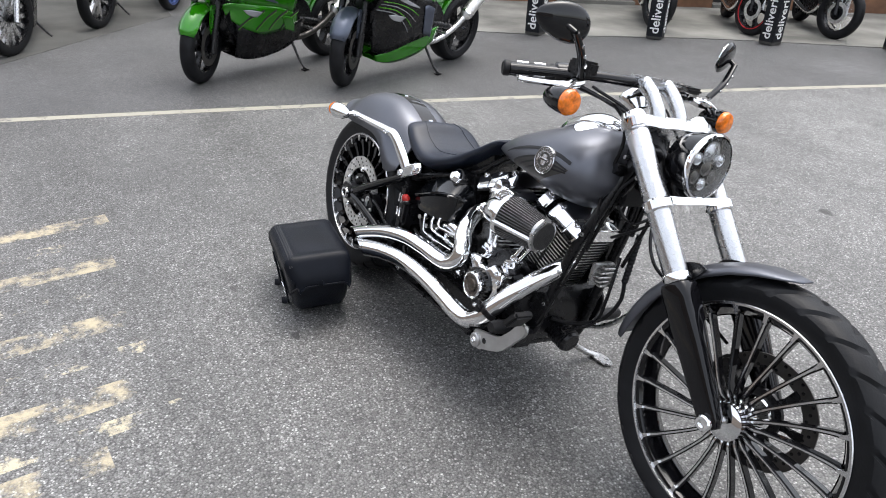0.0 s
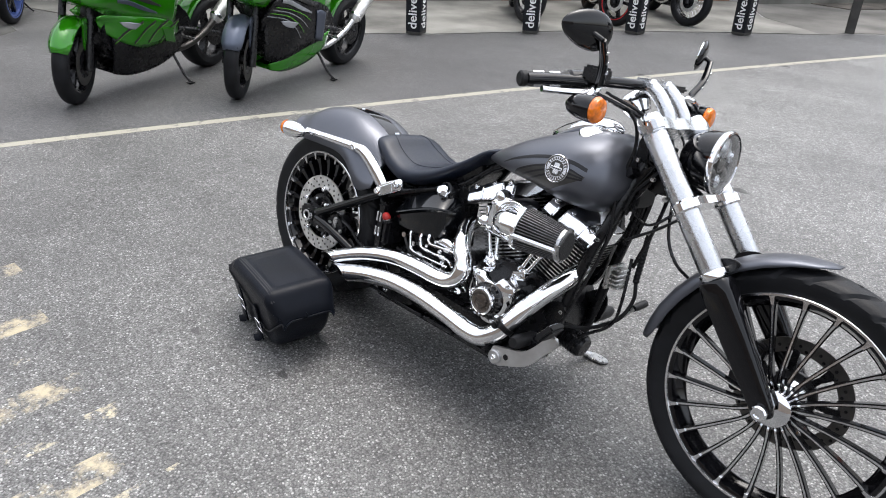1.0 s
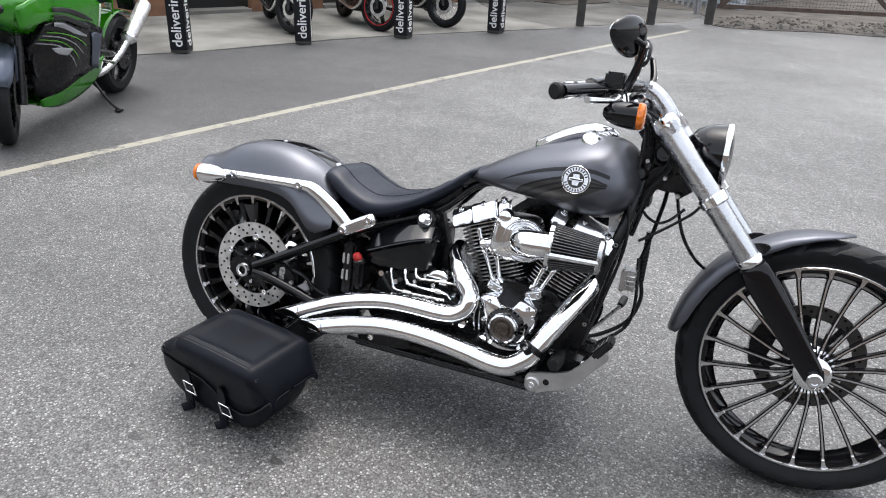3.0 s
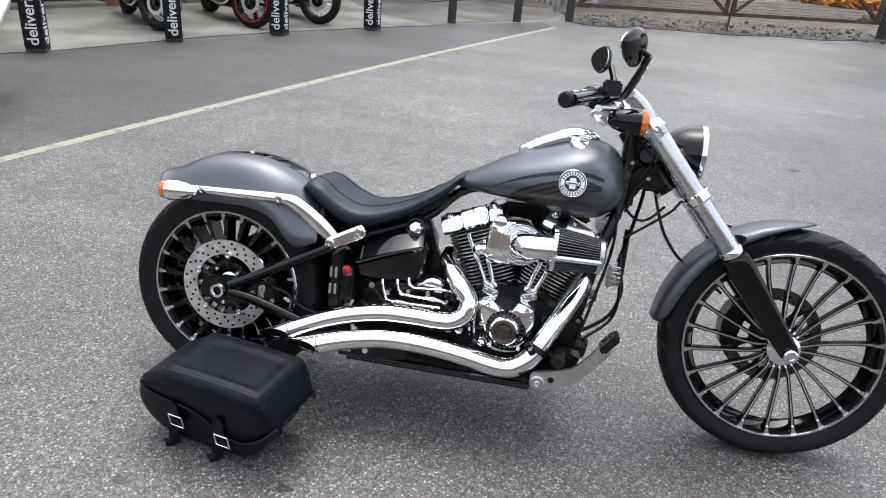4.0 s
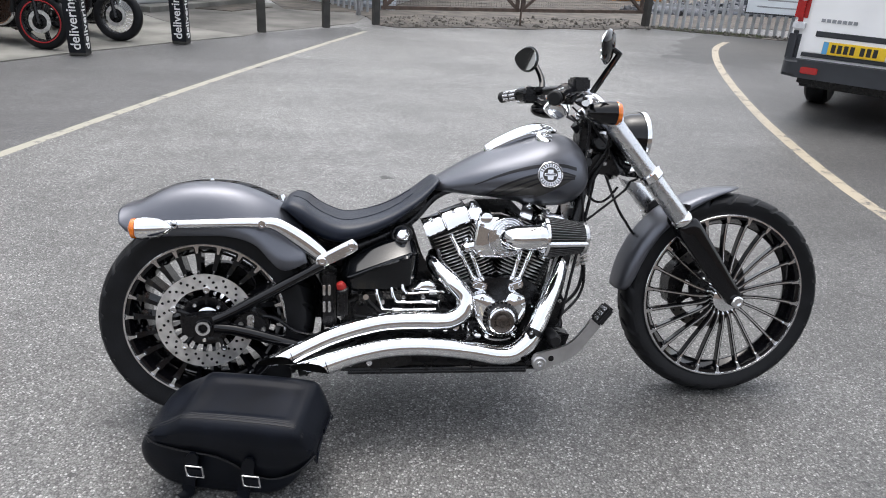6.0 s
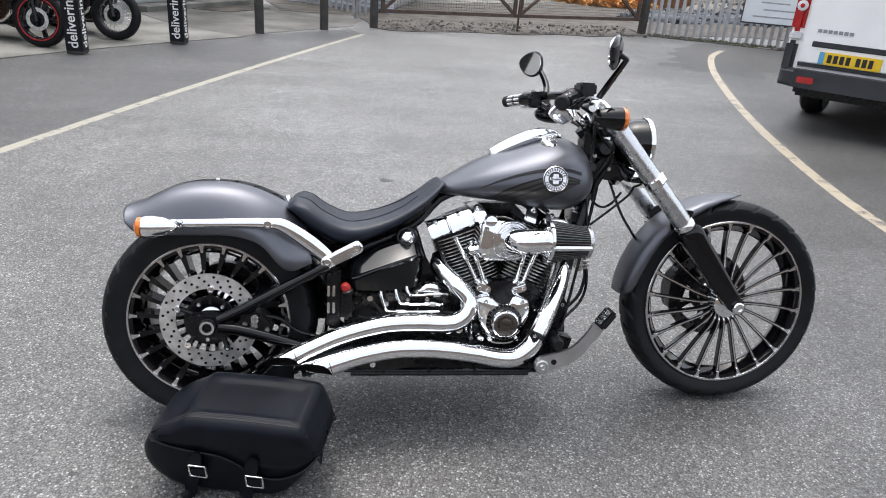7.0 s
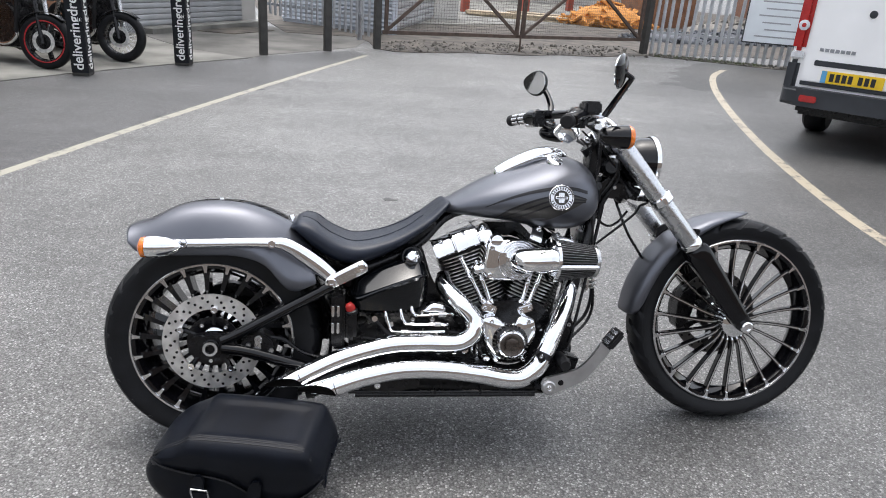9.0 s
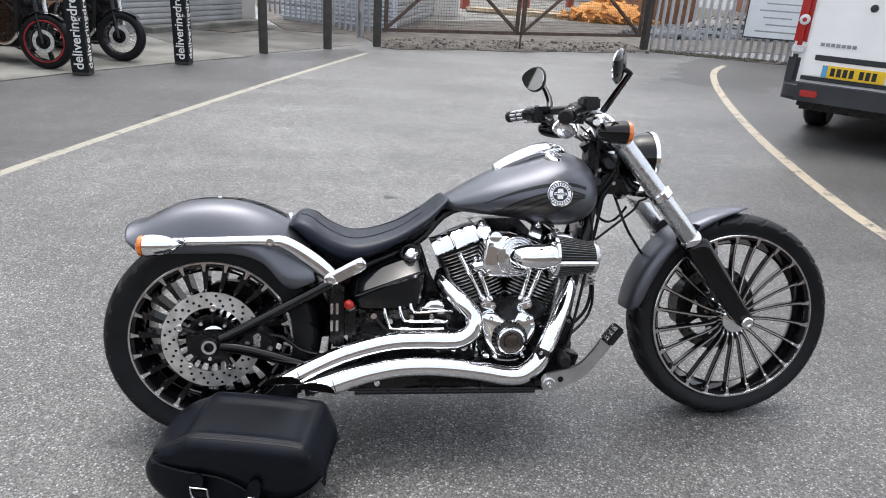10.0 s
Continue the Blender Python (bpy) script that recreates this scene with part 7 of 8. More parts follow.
def road_bike(m, label, rim_mat, face, spokes, spoke_mat, steer=0.0, z=0.0, tank_mat=None, R=0.30):
    """A dark unfaired motorcycle, parked; x runs forward from its rear axle."""
    b = thing("road_motorcycle", m, label, "motorcycle", "dark motorcycles by the building")
    simple_wheel(b, (0, 0, R), R, 0.075, R - 0.085, BLACK, (6, "cast"), BLACK, None, 0.11)
    simple_wheel(b, (1.43, 0, R), R, 0.056, R - 0.078, rim_mat, spokes, spoke_mat, face, 0.125, steer, -1)
    for s in (-1, 1):
        off = Vector((0, s * 0.088, 0))
        off.rotate(Matrix.Rotation(steer, 3, "Z"))
        part("fork_leg", along((1.44 + off.x, off.y, R - 0.03), (1.20 + off.x * 0.6, off.y, 0.88), 0.026, 12), STEEL if s > 0 else BLACK, b, "fork leg")
        part("mirror", tube([(1.13, s * 0.16, 1.04, 0.008), (1.15, s * 0.24, 1.16, 0.008), (1.14, s * 0.30, 1.18, 0.035)], 0.02, 8, 4), BLACK, b)
        part("shock_absorber", along((0.10, s * 0.14, 0.36), (0.22, s * 0.13, 0.70), 0.024, 12), STEEL, b)
        part("swing_arm", along((0.0, s * 0.12, R), (0.5, s * 0.10, 0.36), 0.026, 12), BLACK, b)
    part("front_mudguard", rings(bmesh.new(), [[(1.43 + (R + 0.022) * math.cos(a) * math.cos(steer) - y * math.sin(steer), y * math.cos(steer) + (R + 0.022) * math.cos(a) * math.sin(steer), R + (R + 0.022) * math.sin(a)) for y in (-0.06, -0.03, 0.03, 0.06)] for a in [radians(d) for d in range(52, 160, 9)]], closed=False, caps=False), GLOSS, b, "black front mudguard", angle=1.2).modifiers.new("shell", "SOLIDIFY").thickness = 0.006
    part("engine", slab(smooth_outline([(0.45, 0.22), (0.42, 0.45), (0.55, 0.62), (0.90, 0.66), (1.06, 0.55), (1.08, 0.35), (0.98, 0.20), (0.70, 0.16)], 4), -0.17, 0.17, 0.03), BLACK, b, "dark engine")
    rad = part("radiator", box(1.075, 1.105, -0.165, 0.165, 0.34, 0.72, 0.008), BLACK, b, "black radiator")
    for y in (-0.165, 0.165):
        part("radiator_tank", along((1.09, y, 0.35), (1.09, y, 0.71), 0.022, 10), GRIP, rad)
    part("side_cover", slab(smooth_outline([(0.34, 0.46), (0.36, 0.70), (0.60, 0.72), (0.95, 0.76), (1.12, 0.74), (1.06, 0.60), (0.60, 0.56), (0.46, 0.42)], 3), -0.135, 0.135, 0.02), BLACK, b, "black side covers under the tank")
    for i in range(6):
        part("engine_fin", slab(smooth_outline([(0.66, 0.0), (0.66, 0.006), (0.98, 0.006), (0.98, 0.0)], 1), -0.185, 0.185, 0.001), BLACK, b, "", Matrix.Translation((0, 0, 0.46 + 0.025 * i)))
    loops = []
    for x, zb, zt, w in ((0.48, 0.72, 0.78, 0.06), (0.65, 0.70, 0.86, 0.12), (0.88, 0.70, 0.95, 0.15), (1.05, 0.73, 0.94, 0.13), (1.14, 0.79, 0.88, 0.06)):
        loops.append([(x, w * math.cos(a), (zb + zt) / 2 + (zt - zb) / 2 * math.sin(a)) for a in [2 * math.pi * k / 20 for k in range(20)]])
    part("fuel_tank", rings(bmesh.new(), loops), tank_mat or GLOSS, b, "fuel tank", angle=1.2)
    part("seat", slab(smooth_outline([(-0.22, 0.82), (0.05, 0.83), (0.30, 0.78), (0.54, 0.78), (0.52, 0.71), (0.20, 0.71), (-0.20, 0.76)], 3), -0.12, 0.12, 0.03), SEATM, b, "black seat")
    part("handlebar", tube([(1.06, -0.36, 1.03), (1.10, -0.2, 1.06), (1.14, 0, 0.99), (1.10, 0.2, 1.06), (1.06, 0.36, 1.03)], 0.013, 10, 5), BLACK, b)
    hd = part("headlight", spun([(0.05, 0), (0.085, 0.5), (0.09, 1.0), (0, 1.0)], (1.20, 0, 0.88), (1.32, 0, 0.87), 24), GLOSS, b, "round headlight")
    part("lens", spun([(0.082, 0), (0.06, 0.8), (0, 1)], (1.318, 0, 0.87), (1.335, 0, 0.869), 24), LAMPCLEAR, hd)
    part("exhaust_pipe", tube([(1.02, -0.14, 0.50, 0.02), (1.08, -0.16, 0.32, 0.022), (0.85, -0.17, 0.20, 0.022), (0.4, -0.18, 0.24, 0.03), (-0.12, -0.19, 0.34, 0.045)], 0.03, 14, 5), CHROME, b, "chrome exhaust pipe")
    part("rear_mudguard", slab(smooth_outline([(-0.34, 0.60), (-0.26, 0.78), (0.0, 0.80), (0.2, 0.72), (0.0, 0.68), (-0.26, 0.62)], 3), -0.09, 0.09, 0.02), GLOSS, b)
    st_ = part("side_stand", tube([(0.60, 0.10, 0.24, 0.012), (0.62, 0.24, 0.10, 0.010), (0.63, 0.30, 0.054, 0.010)], 0.011, 10, 3), BLACK, b, "side stand")
    part("frame_tube", tube([(1.14, 0, 0.86), (1.05, 0.05, 0.50), (0.98, 0.06, 0.22), (0.60, 0.06, 0.16), (0.42, 0.06, 0.40)], 0.018, 10, 4), BLACK, b)
    part("indicator", spun([(0.01, 0), (0.024, 0.5), (0.026, 1.0), (0, 1)], (1.22, 0.15, 0.83), (1.28, 0.16, 0.83), 14), AMBER, b, "amber indicator")
    return b


def on_slab(front, heading, z):
    h = radians(heading)
    return Matrix.Translation((0, 0, z)) @ stood((front[0] - 1.43 * math.cos(h), front[1] - 1.43 * math.sin(h)), heading, 8)


road_bike(on_slab((-3.82, 5.83), -44, 0.012), "dark road motorcycle behind a banner post", BLACK, None, (16, "wire"), POLISHED, radians(30))
road_bike(on_slab((-3.07, 6.69), -42, 0.012), "black road motorcycle with red-striped front wheel", BLACK, REDRIM, (5, "cast"), BLACK, radians(34), tank_mat=GLOSS)
road_bike(on_slab((-2.51, 7.54), -42, 0.012), "black road motorcycle with wire-spoked front wheel", BLACK, None, (20, "wire"), POLISHED, radians(34))
road_bike(stood((-6.35, -0.85), -9, 8), "dark touring motorcycle with a bright many-spoked wheel", BLACK, None, (14, "cast"), STEEL, radians(-28), R=0.33)
road_bike(stood((-7.45, 0.12), -12, 8), "black motorcycle with bright cast front wheel", BLACK, None, (7, "cast"), POLISHED, radians(-25), R=0.335)
road_bike(stood((-8.45, 1.1), -12, 8), "dark motorcycle with a blue front rim", BLUERIM, BLUERIM, (6, "cast"), BLACK, radians(-25))

# ---- banner posts, steel posts, fences, gate ----
def banner_post(x, y, turn):
    m = pose(x, y, 0.008, 0, 0, turn)
    b = thing("banner_post", m, "black square post wrapped in a lettered vinyl banner", "post", "black banner posts")
    part("sleeve", box(-0.09, 0.09, -0.09, 0.09, 0.03, 2.25, 0.006), BANNER, b, "black vinyl sleeve with white letters")
    part("post", box(-0.06, 0.06, -0.06, 0.06, 0.0, 2.4, 0.004), POSTM, b)
    part("base_plate", box(-0.088, 0.088, -0.088, 0.088, 0.0, 0.03, 0.004), POSTM, b)
    for rz, dx, dy in ((0, 0, -0.0915), (90, 0.0915, 0)):
        # lettering runs up the face
        lettering("deliveringdreams", 0.146, WHITE, b, Matrix.Translation((dx, dy, 0.06)) @ pose(0, 0, 0, 0, 0, rz) @ pose(0, 0, 0, 90, 0, 0) @ pose(0, 0, 0, 0, 0, 90), bold=0.0018)
    return b


for (x, y), turn in zip(((-4.087, 4.18), (-3.363, 5.383), (-2.598, 6.462), (-1.758, 7.60)), (22, 30, -1, -7)):
    banner_post(x, y, turn)

for x, y in ((-0.93, 9.02), (-0.03, 9.92), (0.78, 10.6)):
    tagged(part("steel_post", box(-0.055, 0.055, -0.055, 0.055, -0.02, 2.6, 0.006), POSTM, None, "", pose(x, y, 0.0, 0, 0, 20)), "dark weathered steel post standing in the yard", "post", "dark steel posts")


def palisade(a, b, height, lift, sag, label):
    """A run of steel pales on two rails."""
    a, b = Vector((*a, 0)), Vector((*b, 0))
    d = (b - a).normalized()
    rot = math.degrees(math.atan2(d.y, d.x))
    f = thing("palisade_fence", pose(a.x, a.y, 0, 0, 0, rot), label, "fence", "palisade fences")
    L = (b - a).length
    for z in (0.45, height - 0.35):
        part("rail", box(0, L, 0.02, 0.055, z - 0.025, z + 0.025, 0.004), GALV, f)
    prof = [(-0.034, 0.0), (-0.030, -0.004), (-0.014, -0.018), (0.014, -0.018), (0.030, -0.004), (0.034, 0.0), (0.028, 0.002), (0.012, -0.013), (-0.012, -0.013), (-0.028, 0.002)]
    bm = rings(bmesh.new(), [[(x, y, 0) for x, y in prof], [(x, y, height - 0.12) for x, y in prof], [(x * 0.15, y, height) for x, y in prof]])
    pale = mesh_of("pale", bm, GALV)
    n = int(L / 0.142)
    for i in range(n + 1):
        u = i / max(1, n)
        part("pale", pale, None, f, "", pose(0.05 + (L - 0.1) * u, 0, lift + sag * u + random.uniform(-0.01, 0.01), random.uniform(-0.6, 0.6), random.uniform(-1.0, 1.0), 0))
    for i in range(1, int(L / 2.6) + 1):
        part("fence_post", box(2.6 * i - 0.03, 2.6 * i + 0.03, 0.056, 0.13, 0, height - 0.1, 0.004), GALV, f)
    return f


palisade((-1.55, 13.55), (0.80, 11.55), 2.2, 0.28, -0.20, "grey galvanised palisade fence beside the building")
palisade((6.32, 12.26), (8.75, 11.18), 2.2, 0.03, 0.0, "grey galvanised palisade fence beside the gate")
palisade((8.75, 11.18), (14.5, 10.4), 2.2, 0.03, 0.0, "grey galvanised palisade fence behind the van")

# double gate of rusty tube and mesh
GL, GM, GR = Vector((0.90, 10.66, 0)), Vector((3.42, 11.36, 0)), Vector((6.12, 12.32, 0))


def gate_leaf(a, b, label):
    d = (b - a)
    L = d.length
    g = thing("gate_leaf", pose(a.x, a.y, 0.28, 0, 0, math.degrees(math.atan2(d.y, d.x))), label, "gate", "double gate")
    r, H = 0.03, 1.75
    for name, p, q in (("bottom_rail", (0, 0), (L, 0)), ("top_rail", (0, H), (L, H)), ("stile", (0.03, 0), (0.03, H)), ("stile", (L - 0.03, 0), (L - 0.03, H)), ("mid_rail", (0, 1.08), (L, 1.08)), ("brace", (0.05, 0.03), (L / 2, 1.08)), ("brace", (L - 0.05, 0.03), (L / 2, 1.08))):
        w = r if name != "brace" else 0.026
        v = Vector((q[0] - p[0], 0, q[1] - p[1]))
        m = Matrix.Translation((p[0], 0, p[1])) @ v.to_track_quat("Z", "Y").to_matrix().to_4x4()
        off = 0.006 if name == "brace" else 0.0
        part(name, box(-w, w, -w + off, w + off, -w * 0.9, v.length + w * 0.9, 0.004), GATEM, g, "", m)
    bm = bmesh.new()
    verts, faces = [], []

    def bar(x0, z0, x1, z1, y):
        t = 0.0022
        k = len(verts)
        if x0 == x1:
            verts.extend([(x0 - t, y - t, z0), (x0 + t, y - t, z0), (x0, y + t, z0), (x0 - t, y - t, z1), (x0 + t, y - t, z1), (x0, y + t, z1)])
        else:
            verts.extend([(x0, y - t, z0 - t), (x0, y - t, z0 + t), (x0, y + t, z0), (x1, y - t, z0 - t), (x1, y - t, z0 + t), (x1, y + t, z0)])
        faces.extend([(k, k + 1, k + 4, k + 3), (k + 1, k + 2, k + 5, k + 4), (k + 2, k, k + 3, k + 5)])

    for i in range(1, int(L / 0.05)):
        bar(i * 0.05, 0, i * 0.05, H, 0.034)
    for i in range(1, int(H / 0.05)):
        bar(0, i * 0.05, L, i * 0.05, 0.039)
    me = bpy.data.meshes.new("wire_mesh")
    me.from_pydata(verts, [], faces)
    me.materials.append(WIRE)
    tagged(part("wire_mesh", me, None, g, "welded wire mesh"), kind="stuff")
    return g


gate_leaf(GL, GM - Vector((0.03, 0.01, 0)), "rusty brown steel gate leaf with wire mesh")
leaf = gate_leaf(GM + Vector((0.03, 0.01, 0)), GR, "rusty brown steel gate leaf with wire mesh and drop bolt")
part("drop_bolt", box(-0.05, -0.02, -0.07, -0.04, -0.278, 0.75, 0.004), GATEM, leaf, "steel drop bolt reaching the ground")
tagged(part("gate_post", box(-0.062, 0.062, -0.062, 0.062, -0.02, 2.5, 0.006), POSTM, None, "", pose(6.24, 12.34, 0, 0, 0, 20)), "dark steel gate post", "post", "dark steel posts")

# notice board on the fence; its small writing shows as bars
sg = thing("notice_board", pose(7.86, 11.555, 0.46, 0, 0, -23.9) @ pose(0, -0.30, 0), "pale notice board with rows of small grey writing on the fence", "sign")
part("board", box(0, 1.55, -0.012, 0.012, 0, 1.1, 0.003), BOARD, sg)
for nm, q in (("frame_edge", (-0.02, 1.57, -0.016, 0.014, -0.025, 0.0)), ("frame_edge", (-0.02, 0.0, -0.016, 0.014, 0.0, 1.1)), ("frame_edge", (1.55, 1.57, -0.016, 0.014, 0.0, 1.1)), ("frame_edge", (-0.02, 1.57, -0.016, 0.014, 1.1, 1.12))):
    part(nm, box(*q), BUMPER, sg)
for i, (u, w) in enumerate(((0.18, 0.75), (0.34, 0.6), (0.28, 0.5), (0.2, 1.0), (0.3, 0.62), (0.22, 0.9), (0.3, 0.5))):
    part("text_bar", box(u, u + w, -0.0145, -0.010, 0.10 + 0.125 * i, 0.125 + 0.125 * i), GREYTEXT, sg)

# rubble and weeds along the fence foot
random.seed(5)
bm = bmesh.new()
for i in range(240):
    u = random.random()
    p = Vector((6.35, 12.15, 0)).lerp(Vector((9.0, 10.95, 0)), u) + Vector((random.uniform(-0.15, 0.15), random.uniform(-0.22, 0.25), 0))
    s = random.uniform(0.012, 0.05)
    own = bmesh.new()
    bmesh.ops.create_icosphere(own, subdivisions=1, radius=s, matrix=Matrix.Translation((p.x, p.y, s * 0.35)) @ pose(0, 0, 0, random.uniform(0, 90), random.uniform(0, 90), 0) @ Matrix.Diagonal((1, random.uniform(0.6, 1), random.uniform(0.4, 0.8), 1)))
    join(bm, own)
tagged(part("rubble", bm, STONE), "loose stones and debris along the fence foot", "rubble", kind="stuff")
bm = bmesh.new()
for i in range(900):
    u = random.random() ** 0.8
    p = Vector((6.35, 12.1, 0)).lerp(Vector((8.2, 11.25, 0)), u) + Vector((random.uniform(-0.12, 0.12), random.uniform(-0.16, 0.2), 0))
    a, h, w = random.uniform(0, 6.28), random.uniform(0.02, 0.07), random.uniform(0.004, 0.01)
    v = [bm.verts.new((p.x + w * math.cos(a), p.y + w * math.sin(a), 0)), bm.verts.new((p.x - w * math.cos(a), p.y - w * math.sin(a), 0)), bm.verts.new((p.x + random.uniform(-0.03, 0.03), p.y + random.uniform(-0.03, 0.03), h))]
    bm.faces.new(v)
tagged(part("weeds", bm, MOSS), "low green weeds and moss by the gate post", "weeds", kind="stuff")
flat("earth_verge", smooth_outline([(6.2, 12.1), (6.9, 11.75), (7.8, 11.25), (9.0, 10.8), (14.5, 10.2), (14.6, 10.6), (9.0, 11.4), (6.5, 12.6)], 3), -0.05, 0.012, DIRT, "strip of bare earth along the fence", "verge")

bm = bmesh.new()
for i in range(700):
    u = random.random()
    p = Vector((0.9, 10.75, 0)).lerp(Vector((6.2, 12.2, 0)), u) + Vector((random.uniform(-0.1, 0.1), random.uniform(-0.45, 1.3), 0))
    s = random.uniform(0.008, 0.030) if random.random() < 0.9 else random.uniform(0.03, 0.06)
    own = bmesh.new()
    bmesh.ops.create_icosphere(own, subdivisions=1, radius=s, matrix=Matrix.Translation((p.x, p.y, s * 0.25 + 0.006)) @ pose(0, 0, 0, random.uniform(0, 90), random.uniform(0, 90), 0) @ Matrix.Diagonal((1, random.uniform(0.6, 1), random.uniform(0.4, 0.8), 1)))
    join(bm, own)
tagged(part("rubble", bm, STONE), "small stones scattered on the earth under the gate", "rubble", kind="stuff")

# ---- the works yard beyond the gate ----
flat("dirt_ground", smooth_outline([(0.85, 10.5), (1.6, 10.42), (2.4, 10.75), (3.4, 10.85), (4.2, 11.25), (5.0, 11.35), (5.7, 11.8), (6.2, 12.0), (9, 13.0), (16, 14), (18, 40), (-3, 40), (-1.6, 15.0), (0.4, 12.4)], 3), -0.05, 0.010, DIRT, "rough brown earth and rubble beyond the gate", "ground")
flat("yard_slab", [(1.0, 15.5), (9.5, 21.5), (14, 34), (1, 34)], -0.05, 0.020, CONCRETE, "pale concrete yard beyond the gate", "yard")


def ribbed(a, b, z0, z1, pitch, depth, material, name, label, category="wall"):
    """A wall of horizontal slats."""
    a, b = Vector((*a, 0)), Vector((*b, 0))
    d = b - a
    w = thing(name, pose(a.x, a.y, 0, 0, 0, math.degrees(math.atan2(d.y, d.x))), label, category, kind="structure")
    n = int((z1 - z0) / pitch)
    sl = mesh_of("slat", rings(bmesh.new(), [[(x, 0.02, 0), (x, -depth * 0.4, pitch * 0.08), (x, -depth, pitch * 0.45), (x, -depth * 0.6, pitch * 0.9), (x, 0.02, pitch * 0.98)] for x in (0, d.length)]), material)
    for i in range(n):
        part("slat", sl, None, w, "", Matrix.Translation((0, 0, z0 + pitch * i)))
    part("backing", box(0, d.length, 0.02, 0.18, 0, z1, 0), material, w)
    return w


def solid_wall(name, a, b, z0, z1, thick, material, label):
    a, b = Vector((*a, 0)), Vector((*b, 0))
    d = b - a
    return tagged(part(name, box(0, d.length, 0, thick, z0, z1, 0.004), material, None, "", pose(a.x, a.y, 0, 0, 0, math.degrees(math.atan2(d.y, d.x)))), label, "wall", kind="structure")


# the showroom behind the forecourt
U = Vector((0.5, 0.866))
W0 = Vector((-5.95, 6.35))


def wp(s, o=0.0):
    return (W0.x + U.x * s - 0.866 * o, W0.y + U.y * s + 0.5 * o)


ribbed(wp(5.1), wp(8.15), 0.10, 3.0, 0.095, 0.02, SHUTTER, "door_1", "grey ribbed roller shutter, closed", "shutter")
solid_wall("wall_pillar", wp(8.15), wp(8.6), 0, 3.6, 0.3, WALLM, "white painted pillar beside the shutter")
solid_wall("wall_north", wp(-14), wp(-1.2), 0, 3.6, 0.3, WALLM, "pale painted showroom wall")
# flat near-black panel: the unlit showroom inside put into its colour
solid_wall("wall_opening", wp(-1.2, 0.6), wp(5.1, 0.6), 0, 3.0, 0.2, DARKIN, "near-black panel painted as the unlit showroom inside")
for s0, s1 in ((-1.2, -0.2), (1.0, 2.2), (3.4, 5.1)):
    solid_wall("timber_panel", wp(s0), wp(s1), 0, 0.9, 0.1, BROWN, "brown timber stall riser under the showroom glass")
solid_wall("wall_parapet", wp(-14), wp(8.6), 3.6, 4.6, 0.32, WALLM, "pale painted wall over the showroom doors")
for s0 in (-0.2, 2.2):
    solid_wall("door_step", wp(s0, -0.05), wp(s0 + 1.2, -0.05), 0, 0.06, 0.3, CONCRETE, "concrete step at the showroom door")
# clad shed by the fence, white stores further back
ribbed((-1.2, 14.9), (1.15, 13.1), 0.05, 3.0, 0.085, 0.025, PALECLAD, "wall_shed", "pale blue corrugated cladding behind the fence")
ribbed((1.15, 13.6), (2.55, 18.6), 0.05, 2.8, 0.14, 0.03, SHUTTER, "wall_store", "grey corrugated store wall beyond the gate")
solid_wall("wall_column", (2.6, 18.6), (3.3, 18.9), 0, 3.2, 0.5, WALLM, "white column of the store beyond the gate")
solid_wall("wall_far", (3.4, 33.5), (18, 36), 0, 6, 0.4, WALLM, "white building beyond the works yard")
solid_wall("wall_east", (15.5, 14), (20, 34), 0, 5, 0.4, BRICK, "brick building beside the works yard")
for x, y in ((4.0, 22.5), (6.6, 25.0), (9.0, 27.5)):
    tagged(part("steel_column", box(-0.12, 0.12, -0.12, 0.12, 0, 4.5, 0.01), RUSTRED, None, "", pose(x, y, 0.02, 0, 0, 15)), "red oxide painted steel column in the works yard", "column", "red steel columns")


def plank_stack(x, y, turn, n, label):
    t = thing("plank_stack", pose(x, y, 0.02, 0, 0, turn), label, "planks", "stacked planks")
    for i in range(n):
        k = i // 3
        part("plank", box(-1.6 + random.uniform(-0.3, 0.3), 1.5 + random.uniform(-0.3, 0.4), -0.3 + 0.22 * (i % 3), -0.11 + 0.22 * (i % 3), 0.05 * k, 0.05 * k + 0.045, 0.003), PLANK, t, "", pose(0, 0, 0, 0, 0, random.uniform(-3, 3)))


plank_stack(5.6, 20.6, -18, 9, "pale planks stacked on the ground beyond the gate")
plank_stack(7.2, 22.2, -30, 6, "loose pale planks lying beyond the gate")


def heap(x, y, rx, ry, h, n, material, name, label, size):
    bm = bmesh.new()
    for i in range(n):
        a, r = random.uniform(0, 6.28), random.random() ** 0.6
        z = h * (1 - r) + random.uniform(-0.05, 0.05)
        own = bmesh.new()
        s = size * random.uniform(0.5, 1.4)
        bmesh.ops.create_cube(own, size=1.0, matrix=Matrix.Translation((x + rx * r * math.cos(a), y + ry * r * math.sin(a), max(0.02, z))) @ pose(0, 0, 0, random.uniform(-40, 40), random.uniform(-40, 40), random.uniform(0, 180)) @ Matrix.Diagonal((s, s * 0.3, s * 0.12, 1)))
        join(bm, own)
    core = bmesh.new()
    bmesh.ops.create_icosphere(core, subdivisions=3, radius=1.0, matrix=Matrix.Translation((x, y, 0)) @ Matrix.Diagonal((rx * 0.8, ry * 0.8, h * 0.85, 1)))
    for v in core.verts:
        v.co += v.co.normalized() * noise.noise(v.co * 2.0) * 0.12
        v.co.z = max(v.co.z, 0.0)
    join(bm, core)
    return tagged(part(name, bm, material), label, "heap", kind="stuff")


